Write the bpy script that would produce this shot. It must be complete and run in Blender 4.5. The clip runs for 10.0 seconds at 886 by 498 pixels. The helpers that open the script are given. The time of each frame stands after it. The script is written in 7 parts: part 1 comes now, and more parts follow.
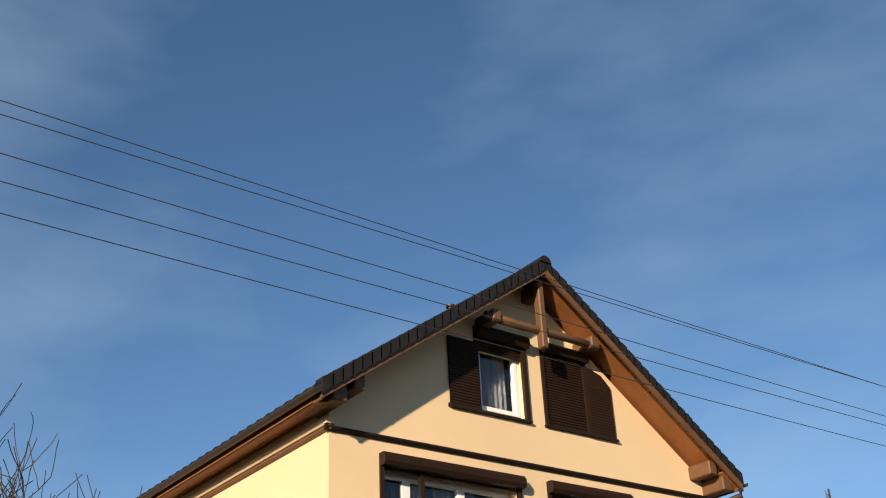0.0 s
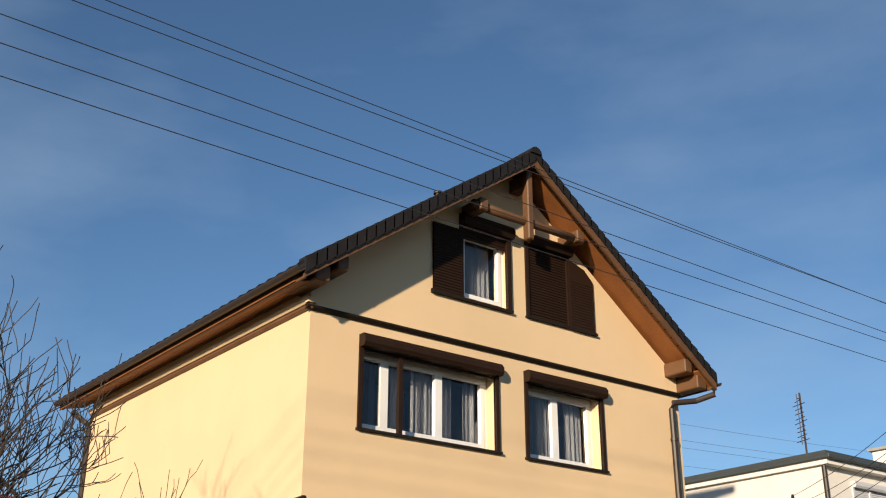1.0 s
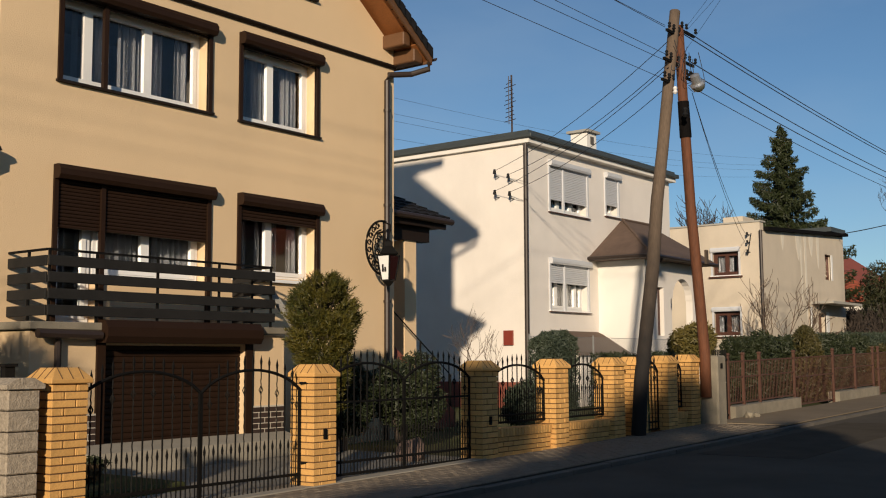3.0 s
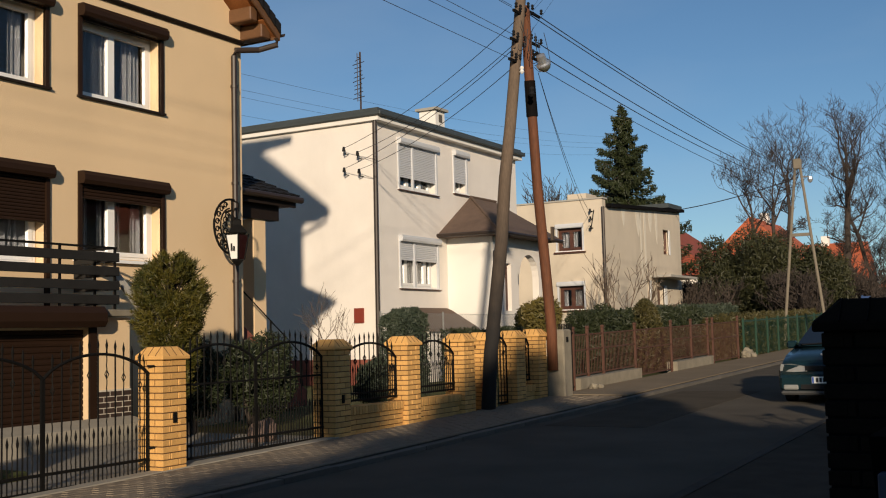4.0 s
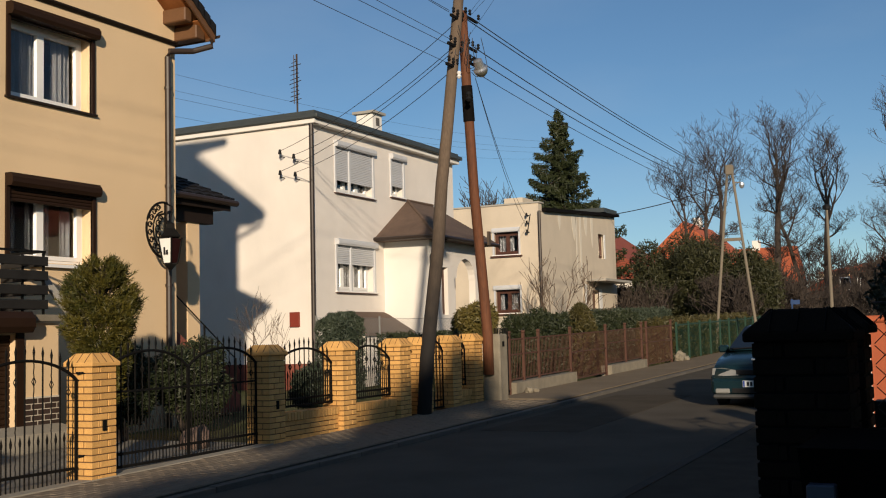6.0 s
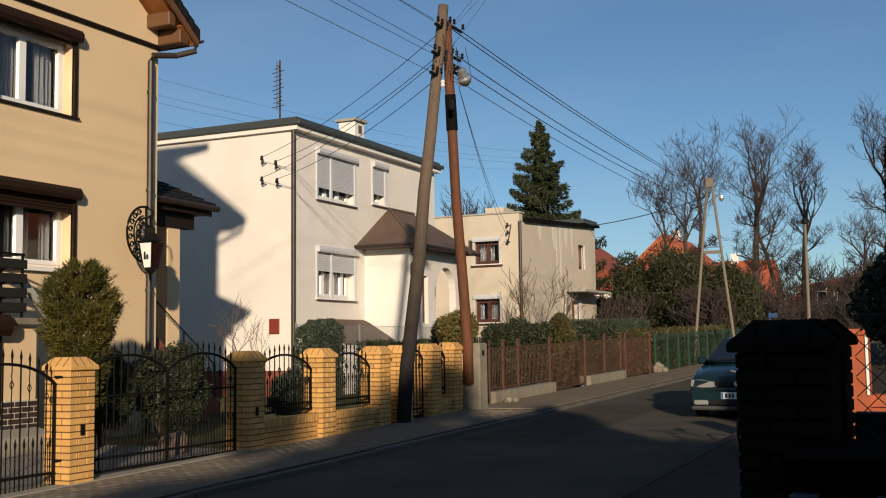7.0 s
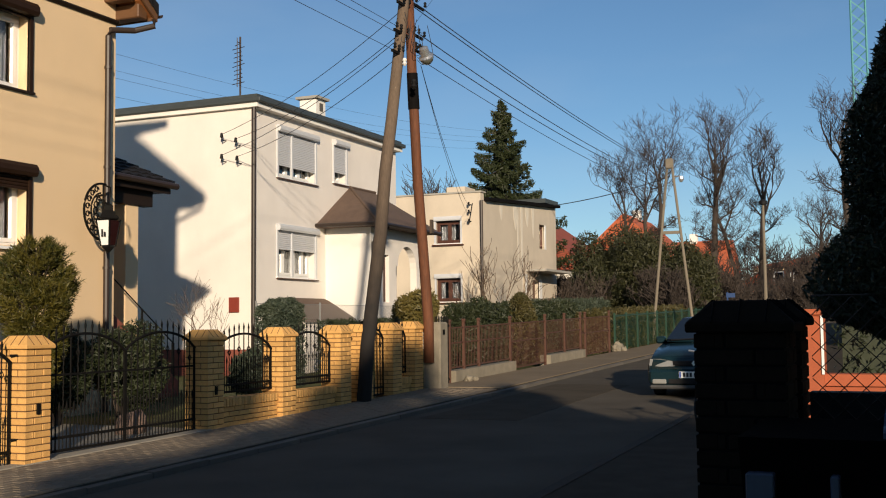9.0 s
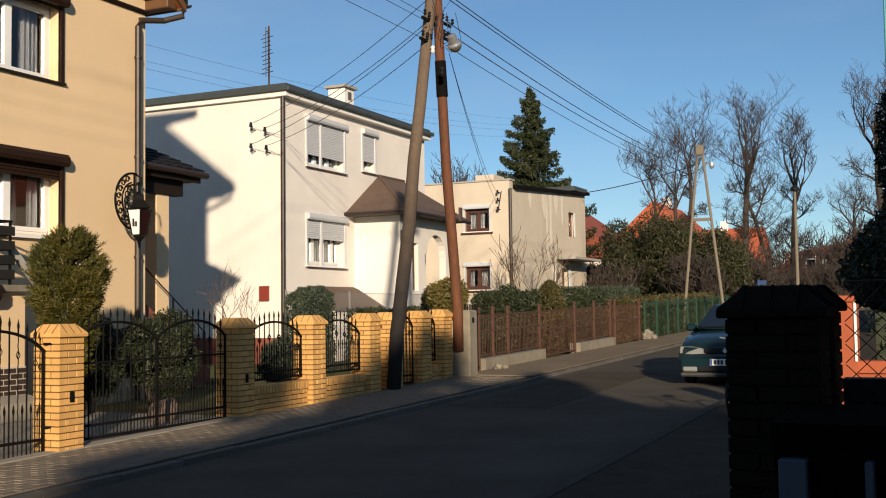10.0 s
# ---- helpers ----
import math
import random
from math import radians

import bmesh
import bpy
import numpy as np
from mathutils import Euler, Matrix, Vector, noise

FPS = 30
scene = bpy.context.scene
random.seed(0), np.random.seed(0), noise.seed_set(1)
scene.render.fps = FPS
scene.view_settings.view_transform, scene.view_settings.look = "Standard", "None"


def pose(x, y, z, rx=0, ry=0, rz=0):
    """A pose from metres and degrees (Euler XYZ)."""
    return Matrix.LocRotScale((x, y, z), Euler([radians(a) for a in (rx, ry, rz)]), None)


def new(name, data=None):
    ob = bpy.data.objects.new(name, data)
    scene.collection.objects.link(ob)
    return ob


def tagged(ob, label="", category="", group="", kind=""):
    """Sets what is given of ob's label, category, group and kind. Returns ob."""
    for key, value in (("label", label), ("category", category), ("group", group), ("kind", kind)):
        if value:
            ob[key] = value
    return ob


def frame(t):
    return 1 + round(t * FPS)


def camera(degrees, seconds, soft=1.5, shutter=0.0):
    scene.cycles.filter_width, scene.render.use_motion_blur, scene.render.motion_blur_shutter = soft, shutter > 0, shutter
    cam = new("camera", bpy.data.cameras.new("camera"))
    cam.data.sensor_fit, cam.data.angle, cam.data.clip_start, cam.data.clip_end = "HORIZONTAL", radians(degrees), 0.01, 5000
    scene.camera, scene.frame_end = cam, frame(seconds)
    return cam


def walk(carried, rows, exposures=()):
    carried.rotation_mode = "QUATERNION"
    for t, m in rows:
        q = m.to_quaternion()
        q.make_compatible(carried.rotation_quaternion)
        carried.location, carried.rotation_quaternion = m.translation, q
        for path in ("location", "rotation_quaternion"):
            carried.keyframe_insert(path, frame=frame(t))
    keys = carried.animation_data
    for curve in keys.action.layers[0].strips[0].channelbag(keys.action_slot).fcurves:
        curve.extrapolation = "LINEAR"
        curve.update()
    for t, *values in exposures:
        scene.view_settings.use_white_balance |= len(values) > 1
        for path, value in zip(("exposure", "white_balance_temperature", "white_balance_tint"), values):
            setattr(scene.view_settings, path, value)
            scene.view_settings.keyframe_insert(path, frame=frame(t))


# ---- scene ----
cam = camera(44.0, 10.0, 1.1)
# seconds, place, yaw, pitch, roll
PATH = [
    (0, -0.220, -0.030, 1.691, -35.94, 28.47, 2.46),
    (0.5, -0.169, -0.018, 1.678, -37.31, 25.66, 1.34),
    (1, -0.147, 0.065, 1.696, -37.84, 22.64, -0.04),
    (1.5, -0.116, 0.097, 1.662, -38.52, 21.08, -0.95),
    (2, -0.023, 0.029, 1.547, -41.74, 14.94, -0.95),
    (2.5, 0.036, -0.006, 1.564, -46.43, 7.24, -0.46),
    (3, 0.025, -0.031, 1.544, -52.24, 5.77, 0.30),
    (3.2, 0.014, -0.010, 1.552, -53.47, 4.24, 0.86),
    (4.3, -0.015, -0.005, 1.572, -61.75, 5.04, 1.37),
    (4.5, -0.012, 0.004, 1.596, -62.19, 4.96, 1.42),
    (5, -0.005, 0.006, 1.606, -62.58, 4.51, 1.61),
    (5.5, 0.024, -0.004, 1.601, -63.22, 4.75, 1.75),
    (5.7, 0.028, -0.008, 1.601, -63.19, 4.54, 1.61),
    (7, 0.001, 0.022, 1.589, -64.48, 4.95, 0.80),
    (7.5, 0.004, 0.022, 1.593, -65.23, 4.65, 0.69),
    (8, 0.001, 0.021, 1.589, -65.49, 4.38, 0.69),
    (8.5, 0.006, 0.015, 1.583, -66.64, 4.36, 0.56),
    (9, 0.019, 0.027, 1.592, -66.52, 3.83, 0.67),
    (9.5, 0.027, 0.024, 1.578, -66.31, 3.59, 0.87),
    (10, 0.032, 0.032, 1.582, -64.99, 3.25, 0.82)]
LIGHTNESS = [(0.0, 0.55), (0.5, 0.58), (1.0, 0.42), (1.5, 0.26), (2.0, 0.14), (3.0, -0.10), (5.0, -0.07), (9.0, 0.13), (10.0, 0.25)]
walk(cam, [(t, pose(x, y, z, 90 + p, r, w)) for t, x, y, z, w, p, r in PATH], LIGHTNESS)

# ---- light ----
SUN_RATIO, SUN_ELEV = 1.69, 14.2          # x to y of the way the light travels; degrees above the horizon
sun_h = Vector((SUN_RATIO, 1.0, 0)).normalized()
sun_way = Vector((sun_h.x, sun_h.y, -math.tan(radians(SUN_ELEV)))).normalized()
sun = new("sun", bpy.data.lights.new("sun", "SUN"))
sun.data.energy, sun.data.angle, sun.data.color = 5.0, radians(1.2), (1.0, 0.825, 0.61)
sun.matrix_world = Matrix.Translation((0, 0, 40)) @ sun_way.to_track_quat("-Z", "Y").to_matrix().to_4x4()

world = bpy.data.worlds.new("sky")
scene.world = world
world.use_nodes = True
wn, wl = world.node_tree.nodes, world.node_tree.links
wn.clear()
w_out, w_bg, w_sky = wn.new("ShaderNodeOutputWorld"), wn.new("ShaderNodeBackground"), wn.new("ShaderNodeTexSky")
w_sky.sky_type, w_sky.sun_disc = "NISHITA", False
w_sky.sun_elevation = radians(SUN_ELEV)
w_sky.sun_rotation = math.atan2(-sun_way.x, -sun_way.y)
w_sky.air_density, w_sky.dust_density, w_sky.ozone_density = 0.85, 0.0, 2.5
w_co, w_map, w_noise = wn.new("ShaderNodeTexCoord"), wn.new("ShaderNodeMapping"), wn.new("ShaderNodeTexNoise")
w_map.inputs["Scale"].default_value = (1.3, 1.0, 3.2)
w_map.inputs["Location"].default_value = (2.1, 0.4, 0.0)
w_noise.inputs["Scale"].default_value, w_noise.inputs["Detail"].default_value = 1.7, 7
w_ramp, w_mix = wn.new("ShaderNodeMapRange"), wn.new("ShaderNodeMix")
w_mix.data_type = "RGBA"
w_ramp.inputs["From Min"].default_value, w_ramp.inputs["From Max"].default_value = 0.42, 0.76
w_ramp.inputs["To Max"].default_value = 0.36
w_mix.inputs["B"].default_value = (5.6, 6.0, 6.8, 1)
wl.new(w_co.outputs["Generated"], w_map.inputs["Vector"])
wl.new(w_map.outputs["Vector"], w_noise.inputs["Vector"])
wl.new(w_noise.outputs["Fac"], w_ramp.inputs["Value"])
wl.new(w_ramp.outputs["Result"], w_mix.inputs["Factor"])
wl.new(w_sky.outputs["Color"], w_mix.inputs["A"])
w_tint = wn.new("ShaderNodeMix")
w_tint.data_type, w_tint.blend_type = "RGBA", "MULTIPLY"
w_tint.inputs["Factor"].default_value, w_tint.inputs["B"].default_value = 1.0, (0.86, 1.0, 1.07, 1)
wl.new(w_mix.outputs["Result"], w_tint.inputs["A"])
wl.new(w_tint.outputs["Result"], w_bg.inputs["Color"])
w_bg.inputs["Strength"].default_value = 0.083
wl.new(w_bg.outputs["Background"], w_out.inputs["Surface"])


# ---- materials ----
def mat(name, color, rough=0.8, var=0.12, scale=3.0, fine=40.0, bump=0.0, metal=0.0, second=None, stain=0.0, random_per=0.0, streak=False, spec=0.5):
    """A surface with broad and fine variation, optional second colour, stains, relief and a shift from piece to piece."""
    m = bpy.data.materials.new(name)
    m.use_nodes = True
    n, l = m.node_tree.nodes, m.node_tree.links
    b = n["Principled BSDF"]
    b.inputs["Roughness"].default_value, b.inputs["Metallic"].default_value = rough, metal
    b.inputs["Specular IOR Level"].default_value = spec
    co, mp = n.new("ShaderNodeTexCoord"), n.new("ShaderNodeMapping")
    l.new(co.outputs["Object"], mp.inputs["Vector"])
    if streak:
        mp.inputs["Scale"].default_value = (1, 1, 0.12)
    big, small = n.new("ShaderNodeTexNoise"), n.new("ShaderNodeTexNoise")
    big.inputs["Scale"].default_value, big.inputs["Detail"].default_value = scale, 5
    small.inputs["Scale"].default_value, small.inputs["Detail"].default_value = fine, 3
    l.new(mp.outputs["Vector"], big.inputs["Vector"])
    l.new(mp.outputs["Vector"], small.inputs["Vector"])
    add = n.new("ShaderNodeMath")
    add.operation = "ADD"
    l.new(big.outputs["Fac"], add.inputs[0])
    l.new(small.outputs["Fac"], add.inputs[1])
    rng = n.new("ShaderNodeMapRange")
    rng.inputs["From Min"].default_value, rng.inputs["From Max"].default_value = 0.6, 1.4
    l.new(add.outputs["Value"], rng.inputs["Value"])
    mix = n.new("ShaderNodeMix")
    mix.data_type = "RGBA"
    c = Vector(color)
    a2 = Vector(second) if second else c * (1 + var)
    a1 = c if second else c * (1 - var)
    mix.inputs["A"].default_value, mix.inputs["B"].default_value = (*a1, 1), (*a2, 1)
    l.new(rng.outputs["Result"], mix.inputs["Factor"])
    out = mix.outputs["Result"]
    if stain:
        st, sr, sm = n.new("ShaderNodeTexNoise"), n.new("ShaderNodeMapRange"), n.new("ShaderNodeMix")
        sm.data_type = "RGBA"
        st.inputs["Scale"].default_value, st.inputs["Detail"].default_value = scale * 0.45, 8
        sr.inputs["From Min"].default_value, sr.inputs["From Max"].default_value, sr.inputs["To Max"].default_value = 0.5, 0.72, stain
        sp = n.new("ShaderNodeMapping")
        sp.inputs["Scale"].default_value = (1, 1, 0.3)
        l.new(co.outputs["Object"], sp.inputs["Vector"])
        l.new(sp.outputs["Vector"], st.inputs["Vector"])
        l.new(st.outputs["Fac"], sr.inputs["Value"])
        l.new(sr.outputs["Result"], sm.inputs["Factor"])
        l.new(out, sm.inputs["A"])
        sm.inputs["B"].default_value = (*(c * 0.55), 1)
        out = sm.outputs["Result"]
    if random_per:
        oi, hs, mr = n.new("ShaderNodeObjectInfo"), n.new("ShaderNodeHueSaturation"), n.new("ShaderNodeMapRange")
        mr.inputs["To Min"].default_value, mr.inputs["To Max"].default_value = 1 - random_per, 1 + random_per
        l.new(oi.outputs["Random"], mr.inputs["Value"])
        l.new(mr.outputs["Result"], hs.inputs["Value"])
        l.new(out, hs.inputs["Color"])
        out = hs.outputs["Color"]
    l.new(out, b.inputs["Base Color"])
    if bump:
        bp = n.new("ShaderNodeBump")
        bp.inputs["Strength"].default_value, bp.inputs["Distance"].default_value = bump, 0.01
        l.new(add.outputs["Value"], bp.inputs["Height"])
        l.new(bp.outputs["Normal"], b.inputs["Normal"])
    return m


def leaf_mat(name, a, b_, rough=0.6):
    """Foliage whose clumps differ in shade."""
    m = mat(name, a, rough, second=b_, scale=2.0, fine=14.0)
    return m


def glass_mat(name, tint=(0.05, 0.06, 0.07)):
    m = bpy.data.materials.new(name)
    m.use_nodes = True
    b = m.node_tree.nodes["Principled BSDF"]
    b.inputs["Base Color"].default_value = (0.85, 0.88, 0.9, 1)
    b.inputs["Roughness"].default_value = 0.03
    b.inputs["Transmission Weight"].default_value = 1.0
    b.inputs["IOR"].default_value = 1.45
    return m


PLASTER_YELLOW = mat("yellow_render", (0.73, 0.535, 0.325), 0.9, 0.06, 0.8, 90, 0.5, stain=0.12)
PLASTER_WHITE = mat("white_render", (0.78, 0.725, 0.665), 0.9, 0.08, 1.2, 120, 0.5, stain=0.22)
PLASTER_PORCH = mat("clean_white_render", (0.78, 0.75, 0.70), 0.9, 0.03, 1.0, 120, 0.25)
PLASTER_GREY = mat("weathered_grey_render", (0.58, 0.50, 0.395), 0.92, 0.10, 1.3, 80, 0.4, stain=0.35)
PLASTER_PATCH = mat("bare_mortar_patch", (0.68, 0.62, 0.52), 0.95, 0.08, 6, 60, 0.4)
DARK_TRIM = mat("dark_brown_trim", (0.016, 0.010, 0.007), 0.6, 0.2, 6, 60, 0.1, spec=0.2)
SHUTTER_BROWN = mat("brown_roller_shutter", (0.023, 0.0115, 0.0065), 0.55, 0.15, 4, 50, spec=0.15)
SHUTTER_WHITE = mat("white_roller_shutter", (0.55, 0.56, 0.58), 0.5, 0.04, 4, 50)
WHITE_PVC = mat("white_pvc", (0.80, 0.79, 0.77), 0.35, 0.02, 4, 40)
BROWN_FRAME = mat("brown_window_frame", (0.075, 0.028, 0.017), 0.5, 0.15, 8, 60)
GLASS = glass_mat("window_glass")
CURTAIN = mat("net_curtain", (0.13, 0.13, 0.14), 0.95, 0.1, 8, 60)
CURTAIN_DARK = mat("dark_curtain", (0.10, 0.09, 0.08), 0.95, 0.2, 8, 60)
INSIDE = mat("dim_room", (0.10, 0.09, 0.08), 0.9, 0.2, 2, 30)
WOOD_SOFFIT = mat("varnished_soffit_boards", (0.24, 0.085, 0.022), 0.6, 0.25, 2.5, 40, 0.1)
WOOD_BEAM = mat("brown_roof_timber", (0.125, 0.058, 0.024), 0.6, 0.3, 4, 50, 0.2)
WOOD_FASCIA = mat("orange_stained_fascia", (0.25, 0.068, 0.022), 0.5, 0.2, 4, 50, 0.1)
TILE_DARK = mat("anthracite_roof_tile", (0.014, 0.013, 0.014), 0.75, 0.4, 5, 50, 0.4, spec=0.2)
TILE_BROWN = mat("brown_felt_shingle", (0.115, 0.075, 0.055), 0.9, 0.2, 5, 70, 0.4)
TILE_RED = mat("orange_clay_tile", (0.44, 0.105, 0.04), 0.8, 0.2, 1.5, 20, 0.3)
TILE_OLDRED = mat("dark_red_roof", (0.28, 0.065, 0.035), 0.8, 0.2, 1.5, 20, 0.3)
GUTTER = mat("brown_metal_gutter", (0.030, 0.019, 0.014), 0.5, 0.15, 6, 50)
ROOF_EDGE = mat("grey_green_roof_sheet", (0.05, 0.058, 0.058), 0.5, 0.2, 3, 40)
BRICK = mat("yellow_clinker_brick", (0.62, 0.345, 0.108), 0.75, 0.16, 9, 70, 0.3, random_per=0.14)
MORTAR = mat("dark_mortar", (0.13, 0.07, 0.03), 0.95, 0.15, 8, 80, 0.4)
BRICK_DARK = mat("dark_plinth_brick", (0.045, 0.028, 0.022), 0.6, 0.2, 9, 70, 0.2, random_per=0.2)
JOINT_WHITE = mat("pale_joint", (0.55, 0.50, 0.42), 0.95, 0.1, 8, 80)
BRICK_RED = mat("orange_red_brick", (0.36, 0.085, 0.032), 0.8, 0.15, 7, 60, 0.3, random_per=0.12)
# brown brick taken down to near-black: the pillars' shade is in this colour
BRICK_SHADE = mat("brown_brick_shade_in", (0.014, 0.009, 0.006), 0.9, 0.25, 7, 60, 0.3, random_per=0.15, spec=0.1)
CONCRETE = mat("weathered_concrete", (0.36, 0.34, 0.30), 0.95, 0.16, 3, 50, 0.5, stain=0.25)
CONCRETE_ROUGH = mat("split_concrete_block", (0.33, 0.275, 0.21), 0.97, 0.4, 22, 60, 0.8)
IRON = mat("black_wrought_iron", (0.006, 0.0055, 0.005), 0.7, 0.3, 10, 80, spec=0.12)
IRON_RUST = mat("rust_brown_iron", (0.080, 0.033, 0.020), 0.75, 0.3, 10, 80, 0.2)
IRON_GREEN = mat("green_painted_steel", (0.014, 0.048, 0.028), 0.5, 0.2, 10, 80)
MAST_PAINT = mat("pale_green_mast_paint", (0.10, 0.32, 0.33), 0.6, 0.15, 2, 30)
WIRE_MAT = mat("dark_wire", (0.025, 0.025, 0.03), 0.6, 0.1, 5, 40)
MESH_WIRE = mat("galvanised_wire", (0.30, 0.30, 0.29), 0.5, 0.2, 5, 40, metal=0.4)
MESH_DARK = mat("dark_coated_wire", (0.05, 0.035, 0.03), 0.6, 0.2, 5, 40)
PICKET = mat("dark_stained_picket", (0.008, 0.007, 0.006), 0.9, 0.3, 6, 60, 0.2, spec=0.15)
BOARD_DARK = mat("dark_grey_railing_board", (0.020, 0.019, 0.018), 0.7, 0.25, 5, 60, 0.1, spec=0.15)
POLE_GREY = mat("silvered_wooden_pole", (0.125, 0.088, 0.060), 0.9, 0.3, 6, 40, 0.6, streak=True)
POLE_RED = mat("tarred_red_brown_pole", (0.115, 0.040, 0.016), 0.8, 0.4, 6, 40, 0.5, streak=True)
POLE_PALE = mat("pale_concrete_pole", (0.19, 0.16, 0.12), 0.9, 0.15, 6, 40, 0.3)
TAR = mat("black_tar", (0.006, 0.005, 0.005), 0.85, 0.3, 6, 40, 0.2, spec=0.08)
PORCELAIN = mat("white_porcelain", (0.75, 0.74, 0.72), 0.25, 0.03, 6, 40)
ALU = mat("dull_aluminium", (0.55, 0.56, 0.57), 0.4, 0.1, 8, 50, metal=0.8)
LAMP_GLASS = mat("grey_lamp_cover", (0.11, 0.11, 0.085), 0.12, 0.1, 6, 40)
ASPHALT = mat("asphalt", (0.110, 0.097, 0.080), 0.97, 0.25, 0.8, 220, 0.5, spec=0.0)
ASPHALT_PATCH = mat("asphalt_patch", (0.092, 0.079, 0.063), 0.97, 0.22, 1.6, 220, 0.5, spec=0.0)
PAVING = mat("concrete_paving_block", (0.225, 0.185, 0.14), 0.95, 0.14, 6, 120, 0.4, random_per=0.10, spec=0.0)
PAVING_BED = mat("paving_bed", (0.075, 0.064, 0.052), 0.97, 0.2, 4, 120, 0.5, spec=0.0)
# kerb concrete again, with the near side's shade put into the colour
KERB_SHADED = mat("shaded_kerb_concrete", (0.060, 0.052, 0.044), 0.95, 0.3, 4, 80, 0.5, spec=0.1)
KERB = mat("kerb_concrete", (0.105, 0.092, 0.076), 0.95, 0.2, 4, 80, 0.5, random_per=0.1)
SOIL = mat("winter_lawn_and_soil", (0.10, 0.082, 0.045), 0.97, second=(0.075, 0.095, 0.030), scale=0.6, fine=12, bump=0.8, spec=0.1)
SAND = mat("trodden_sandy_gravel", (0.215, 0.170, 0.118), 0.97, 0.14, 1.3, 60, 0.5, stain=0.25, spec=0.05)
# moss on the fence base; on the pole stub the dark tone paints shade
CONCRETE_MOSS_SHADE = mat("mossy_and_shaded_concrete", (0.23, 0.20, 0.15), 0.97, 0.25, 5, 60, 0.6, stain=0.5)
DRIVE = mat("driveway_paving", (0.30, 0.27, 0.22), 0.95, 0.15, 4, 60, 0.4)
BARK = mat("grey_bark", (0.050, 0.037, 0.029), 0.95, 0.3, 8, 60, 0.6)
BARK_DARK = mat("dark_bark", (0.045, 0.034, 0.028), 0.95, 0.3, 8, 60, 0.6)
TWIG_RED = mat("reddish_twig", (0.075, 0.038, 0.019), 0.9, 0.3, 12, 60)
TWIG_DARK = mat("brown_twig", (0.12, 0.082, 0.055), 0.9, 0.2, 12, 60)
TWIG_PALE = mat("pale_twig", (0.20, 0.145, 0.10), 0.9, 0.2, 12, 60)
LEAF_SPRUCE = leaf_mat("spruce_needles", (0.012, 0.022, 0.006), (0.040, 0.048, 0.012))
LEAF_PINE = leaf_mat("pine_needles", (0.007, 0.022, 0.002), (0.125, 0.095, 0.008))
LEAF_OLIVE = leaf_mat("olive_hedge_leaves", (0.030, 0.030, 0.008), (0.085, 0.068, 0.016))
LEAF_YEW = leaf_mat("yew_needles", (0.017, 0.023, 0.007), (0.052, 0.050, 0.016))
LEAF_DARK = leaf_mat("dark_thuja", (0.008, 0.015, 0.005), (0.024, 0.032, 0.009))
LEAF_HEDGE = leaf_mat("hedge_leaves", (0.010, 0.018, 0.006), (0.034, 0.042, 0.012))
LEAF_BLUE = leaf_mat("blue_green_juniper", (0.024, 0.038, 0.024), (0.06, 0.075, 0.045))
LEAF_GOLD = leaf_mat("golden_conifer", (0.07, 0.065, 0.014), (0.15, 0.11, 0.024))
LEAF_BROWN = leaf_mat("dry_leaves", (0.10, 0.055, 0.02), (0.19, 0.11, 0.035))
PAINT_CAR = mat("dark_teal_car_paint", (0.006, 0.020, 0.026), 0.22, 0.05, 3, 40)
# far darker than the other black plastic: the container's shade is in the colour
BLACK_MATT = mat("shade_black_plastic", (0.003, 0.003, 0.003), 0.95, 0.2, 8, 60, spec=0.02)
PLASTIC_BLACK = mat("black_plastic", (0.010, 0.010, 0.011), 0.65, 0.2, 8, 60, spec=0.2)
RUBBER = mat("tyre_rubber", (0.018, 0.018, 0.018), 0.9, 0.2, 8, 60)
GLASS_CAR = mat("car_glass", (0.006, 0.010, 0.018), 0.06, 0.05, 3, 40)
HEADLIGHT = mat("headlight_glass", (0.24, 0.24, 0.23), 0.12, 0.1, 8, 40)
PLATE_WHITE = mat("number_plate_white", (0.75, 0.75, 0.72), 0.4, 0.03, 8, 40)
PLATE_BLUE = mat("plate_blue", (0.03, 0.08, 0.35), 0.4, 0.05, 8, 40)
INK = mat("black_lettering", (0.012, 0.012, 0.014), 0.6, 0.05, 8, 40)
BLUE_LID = mat("blue_plastic_lid", (0.008, 0.022, 0.075), 0.32, 0.4, 9, 50, 0.5, spec=0.5)
PALE_BLUE = mat("pale_blue_plastic", (0.035, 0.050, 0.085), 0.5, 0.1, 6, 50)
BLUE_PAINT = mat("blue_sign_paint", (0.02, 0.055, 0.16), 0.5, 0.1, 6, 50)
RED_BOX = mat("oxide_red_meter_box", (0.22, 0.035, 0.02), 0.5, 0.1, 6, 50)
CAST_RED = mat("brick_red_garden_wall", (0.20, 0.060, 0.040), 0.9, 0.2, 6, 50, 0.3)
CONCRETE_GREY = mat("grey_bumper_plastic", (0.06, 0.06, 0.06), 0.7, 0.2, 6, 40)
BOULDER = mat("pinkish_boulder", (0.15, 0.10, 0.08), 0.9, 0.25, 9, 60, 0.4)
LANTERN_WHITE = mat("lantern_milk_glass", (0.80, 0.80, 0.78), 0.3, 0.02, 6, 40)
LANTERN_RED = mat("lantern_dark_red_glass", (0.022, 0.005, 0.005), 0.2, 0.1, 6, 40)


